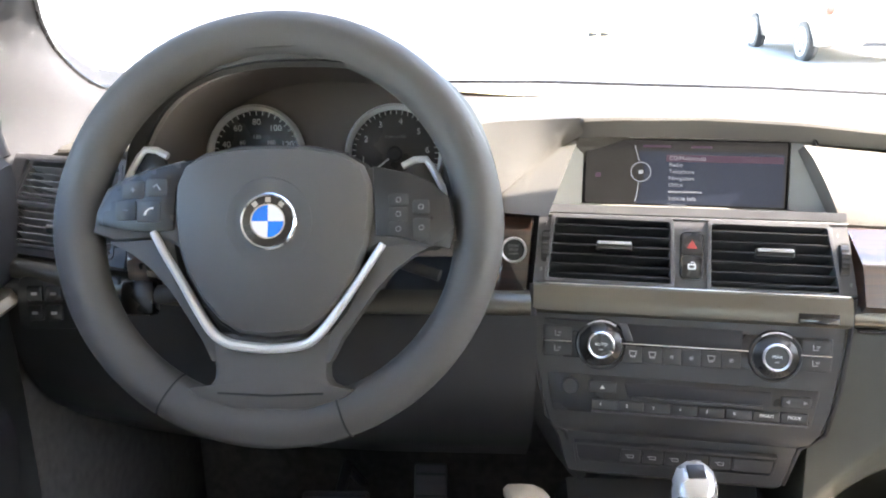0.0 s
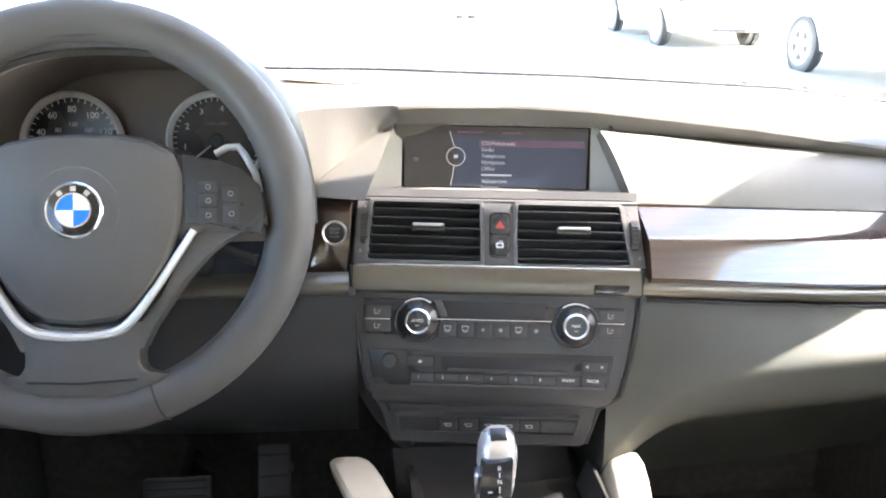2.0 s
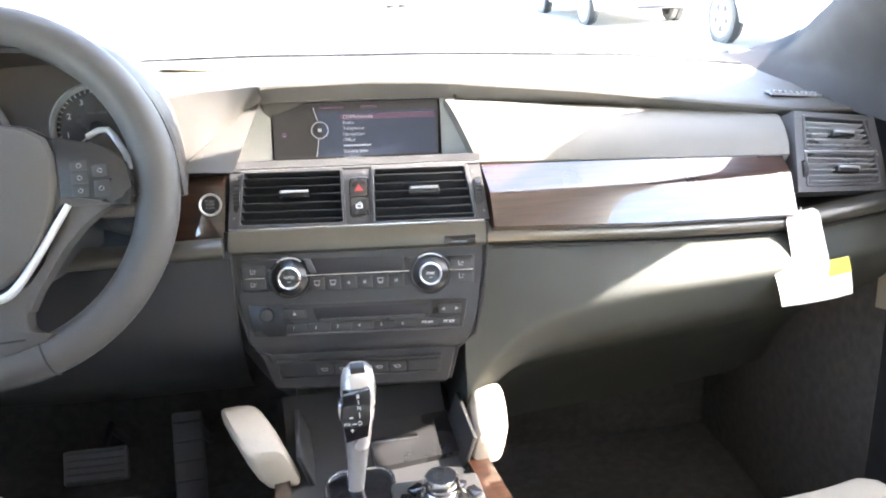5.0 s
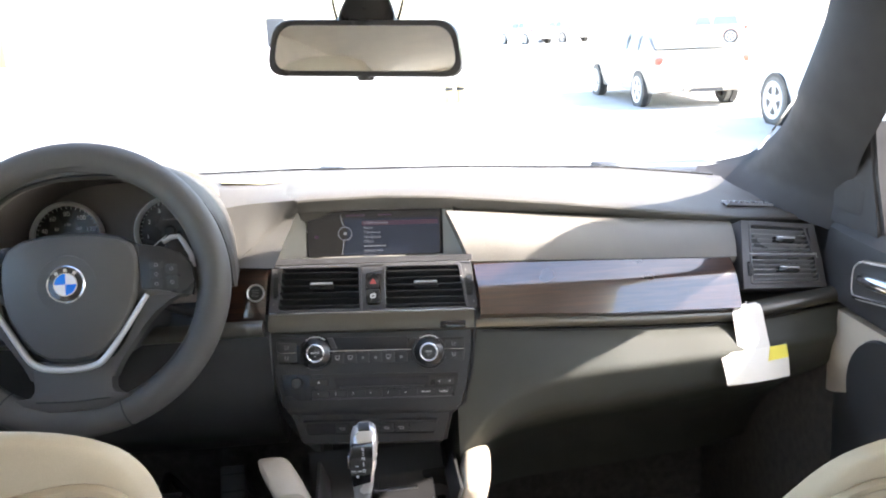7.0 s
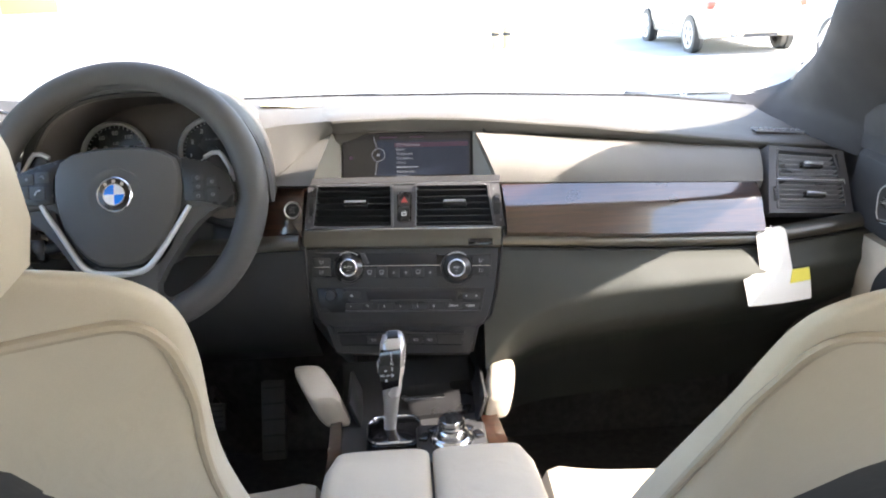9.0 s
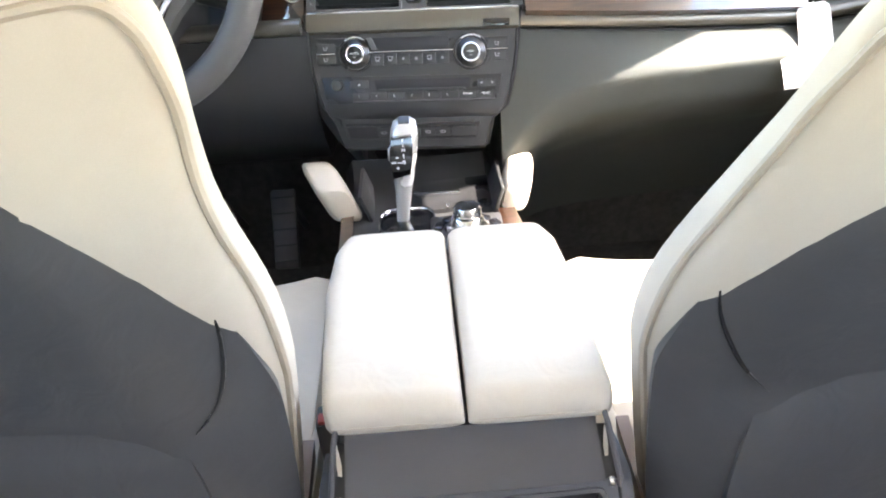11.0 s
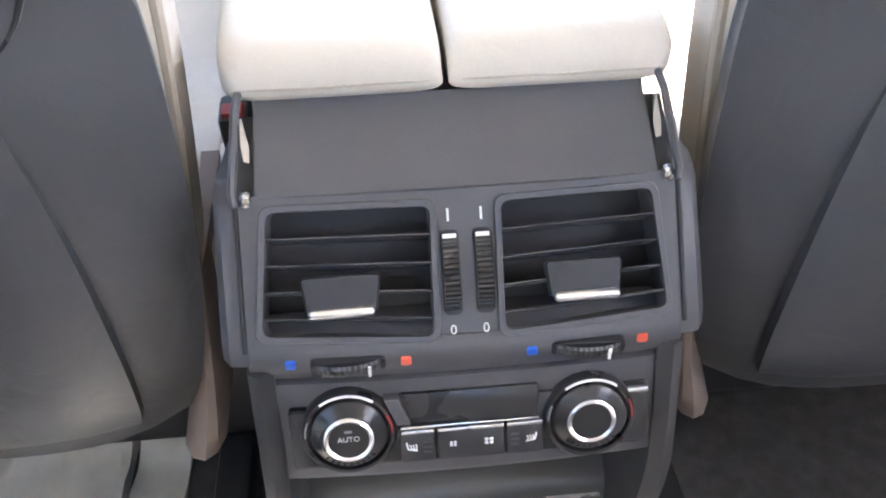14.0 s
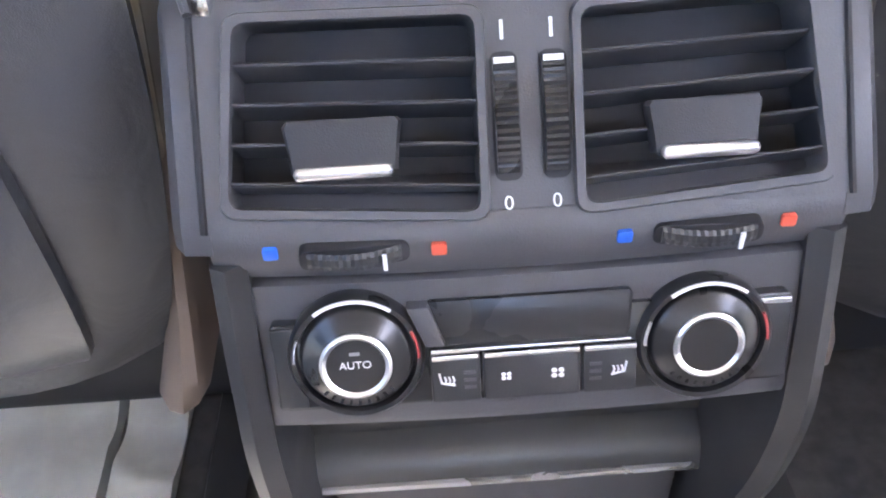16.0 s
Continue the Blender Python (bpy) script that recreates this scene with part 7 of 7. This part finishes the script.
def parked_car(m, label, paint, base, height, length, width, wr, hatch):
    """A parked car, tail towards us: lofted body, glasshouse with panes, wheels, lamps. Its tail is at y = 0, nose at y = length."""
    c = thing("parked_car", label, "car", m, "parked cars")
    belt = base + (height - base) * (0.55 if hatch else 0.64)
    secs = []
    for t, zt, wf, zb_ in ((0.0, belt - 0.12, 0.86, base + 0.14), (0.012, belt - 0.04, 0.93, base + 0.04), (0.05, belt, 0.97, base), (0.2, belt + 0.01, 1.0, base - 0.02), (0.4, belt, 1.0, base - 0.02), (0.62, belt - 0.02, 1.0, base - 0.02), (0.72, belt - 0.04, 0.99, base - 0.02), (0.9, belt - 0.12, 0.95, base), (0.97, belt - 0.2, 0.88, base + 0.03), (1.0, belt - 0.32, 0.74, base + 0.1)):
        w = width / 2 * wf
        h = zt - zb_
        secs.append([(-w * 0.94, t * length, zb_), (-w, t * length, zb_ + h * 0.35), (-w * 0.99, t * length, zb_ + h * 0.7), (-w * 0.90, t * length, zt), (0, t * length, zt + 0.02), (w * 0.90, t * length, zt), (w * 0.99, t * length, zb_ + h * 0.7), (w, t * length, zb_ + h * 0.35), (w * 0.94, t * length, zb_)])
    part("body", loft(secs), paint, c, "car body")
    tops = ((0.06, 0.0, 0.86), (0.10, 0.85, 0.80), (0.16, 0.98, 0.76), (0.45, 1.0, 0.76), (0.55, 0.9, 0.77), (0.70, 0.0, 0.84)) if hatch else ((0.12, 0.0, 0.84), (0.25, 0.68, 0.74), (0.33, 0.92, 0.68), (0.45, 1.0, 0.66), (0.55, 0.9, 0.68), (0.72, 0.0, 0.82))
    gs_ = []
    for t, f, wf in tops:
        w = width / 2
        z = lerp(belt - 0.01, height, f)
        gs_.append([(-w * 0.90, t * length, belt - 0.02), (-lerp(w * 0.9, w * wf, max(f, 0.05)), t * length, z), (0, t * length, z + 0.03 * f), (lerp(w * 0.9, w * wf, max(f, 0.05)), t * length, z), (w * 0.90, t * length, belt - 0.02)])
    part("cabin", loft(gs_), paint, c, "roof and pillars")
    a, b = tops[0][0], tops[1][0]
    w = width / 2

    def on(t0, t1, s):
        return lerp(t0, t1, s) * length
    rw = loft([[(-w * 0.74, on(a, b, 0.12) - 0.02, lerp(belt, height, 0.14)), (w * 0.74, on(a, b, 0.12) - 0.02, lerp(belt, height, 0.14)), (w * 0.74, on(a, b, 0.12) + 0.02, lerp(belt, height, 0.14)), (-w * 0.74, on(a, b, 0.12) + 0.02, lerp(belt, height, 0.14))],
               [(-w * 0.66, on(a, b, 0.95) - 0.02, lerp(belt, height, 0.84)), (w * 0.66, on(a, b, 0.95) - 0.02, lerp(belt, height, 0.84)), (w * 0.66, on(a, b, 0.95) + 0.02, lerp(belt, height, 0.84)), (-w * 0.66, on(a, b, 0.95) + 0.02, lerp(belt, height, 0.84))]])
    part("rear_window", rw, CARGLASS, c, "rear window with sky reflection put into its grey")
    for sx in (-1, 1):
        for t0, t1 in ((b + 0.01, 0.40), (0.415, 0.60)):
            part("side_window", loft([[(sx * w * 0.905, t0 * length, belt + 0.03), (sx * w * 0.905, t1 * length, belt + 0.03), (sx * w * 0.88, t1 * length, belt + 0.03), (sx * w * 0.88, t0 * length, belt + 0.03)],
                                      [(sx * w * 0.80, (t0 + 0.035) * length, height - 0.07), (sx * w * 0.80, (t1 - 0.02) * length, height - 0.07), (sx * w * 0.76, (t1 - 0.02) * length, height - 0.07), (sx * w * 0.76, (t0 + 0.035) * length, height - 0.07)]]), CARGLASS, c, "side window with sky reflection put into its grey")
        part("tail_lamp", box(0.30, 0.16, 0.13, (sx * w * 0.80, 0.10, belt - 0.14), 0.03), TAIL, c, "red tail lamp")
        part("wing_mirror", box(0.16, 0.08, 0.11, (sx * (w + 0.07), 0.62 * length, belt + 0.05), 0.03), paint, c)
        part("door_gap", box(0.012, 0.012, belt - base - 0.2, (sx * w * 0.992, 0.41 * length, (belt + base) / 2 + 0.04)), BLACK, c)
        part("door_pull", box(0.02, 0.16, 0.025, (sx * w * 0.998, 0.45 * length, belt - 0.14), 0.006), paint, c)
        for t in (0.19, 0.80):
            part("wheel_arch", lathe([(wr * 1.12, -0.10), (wr * 1.12, 0.012), (wr * 0.8, 0.012)] if sx > 0 else [(wr * 1.12, 0.10), (wr * 1.12, -0.012), (wr * 0.8, -0.012)], 30, "x", (sx * w, t * length, wr)), BLACK, c, "dark wheel arch")
            car_wheel(c, sx * (w - 0.085), t * length, wr)
    part("bumper", box(width * 0.90, 0.16, 0.20, (0, 0.06, base + 0.18), 0.06), paint, c, "rear bumper")
    part("number_plate", box(0.5, 0.02, 0.11, (0, -0.005, belt - 0.24), 0.01), PAPER, c, "plain number plate")
    for k in (0, 1):
        part("exhaust", lathe([(0.035, 0.0), (0.04, -0.02), (0.03, -0.02), (0.025, 0.05)], 16, "y", (-0.42 + k * 0.10, 0.0, base + 0.06)), CHROME, c)
    part("diffuser", box(width * 0.34, 0.08, 0.07, (0.1, 0.06, base + 0.05), 0.03), SLATE, c, "black lower valance")
    return c


parked_car(pose(6.36, 14.45, GROUND, 0, 0, 0), "pale champagne saloon parked ahead, seen from behind", SILVER, 0.28, 1.42, 4.5, 1.84, 0.32, False)
parked_car(pose(7.35, 8.2, GROUND, 0, 0, 0), "white off-road car parked beside the saloon", WHITE_PAINT, 0.35, 1.72, 4.6, 1.9, 0.37, True)


def low_post(x, y, h, r):
    p = thing("bollard", "short ochre parking bollard on the concrete", "bollard", pose(x, y, GROUND), "bollards")
    part("post", lathe([(r * 1.3, 0.0), (r * 1.3, 0.03), (r, 0.04), (r, h - 0.05), (r * 0.7, h), (0, h + 0.01)], 20, "z"), OCHRE, p)
    part("band", lathe([(r * 1.03, h * 0.6), (r * 1.03, h * 0.75), (r * 0.9, h * 0.75), (r * 0.9, h * 0.6)], 20, "z"), BLACK, p, "dark band")


low_post(2.1, 17.7, 0.45, 0.09)
low_post(2.35, 17.7, 0.45, 0.09)

parked_car(pose(21.5, 44.0, GROUND, 0, 0, 62), "pale red car parked far across the lot", ROSE, 0.28, 1.45, 4.5, 1.84, 0.33, True)
for x, y in ((12.6, 54.0), (15.2, 54.5)):
    parked_car(pose(x, y, GROUND, 0, 0, 20), "white car parked far across the lot", WHITE_PAINT, 0.28, 1.42, 4.4, 1.8, 0.33, False)
sg = thing("sign", "dark sign board on a grey post in the lot", "sign", pose(-1.63, 20.0, GROUND))
part("board", box(0.42, 0.04, 0.64, (0, 0, 1.60), 0.01), BANNER, sg)
part("post", box(0.06, 0.06, 1.9, (0, 0.05, 0.95), 0.01), RIM, sg, "grey metal post")
sg = thing("sign", "yellow sign board on a post in the lot", "sign", pose(-8.35, 20.0, GROUND))
part("board", box(1.3, 0.05, 0.62, (0, 0, 1.36), 0.02), YELLOW, sg)
part("post", box(0.08, 0.08, 1.6, (0, 0.06, 0.80), 0.01), RIM, sg, "grey metal post")

# outside mirror beyond the passenger window
om = thing("door_mirror", "pale painted door mirror outside the side window", "door mirror", pose(0.93, 0.98, 1.13))
part("mirror_shell", loft([[(x, y, z) for x, z in rr(w, h, min(w, h) * 0.35, 5, 0.05, 0.03)] for y, w, h in ((-0.045, 0.20, 0.15), (-0.02, 0.21, 0.16), (0.03, 0.18, 0.14), (0.06, 0.10, 0.08))]), WHITE_PAINT, om, "pale mirror shell")
part("mirror_glass", prism(rr(0.18, 0.13, 0.03, 6, 0.05, 0.03), -0.050, -0.046), MIRROR, om, "silvered glass")
part("mirror_foot", loft([[(-0.16, -0.02, -0.06), (-0.16, 0.03, -0.06), (-0.16, 0.03, -0.02), (-0.16, -0.02, -0.02)], [(0.0, -0.015, -0.06), (0.0, 0.025, -0.06), (0.0, 0.025, -0.01), (0.0, -0.015, -0.01)]]), BLACK, om, "black mirror foot")
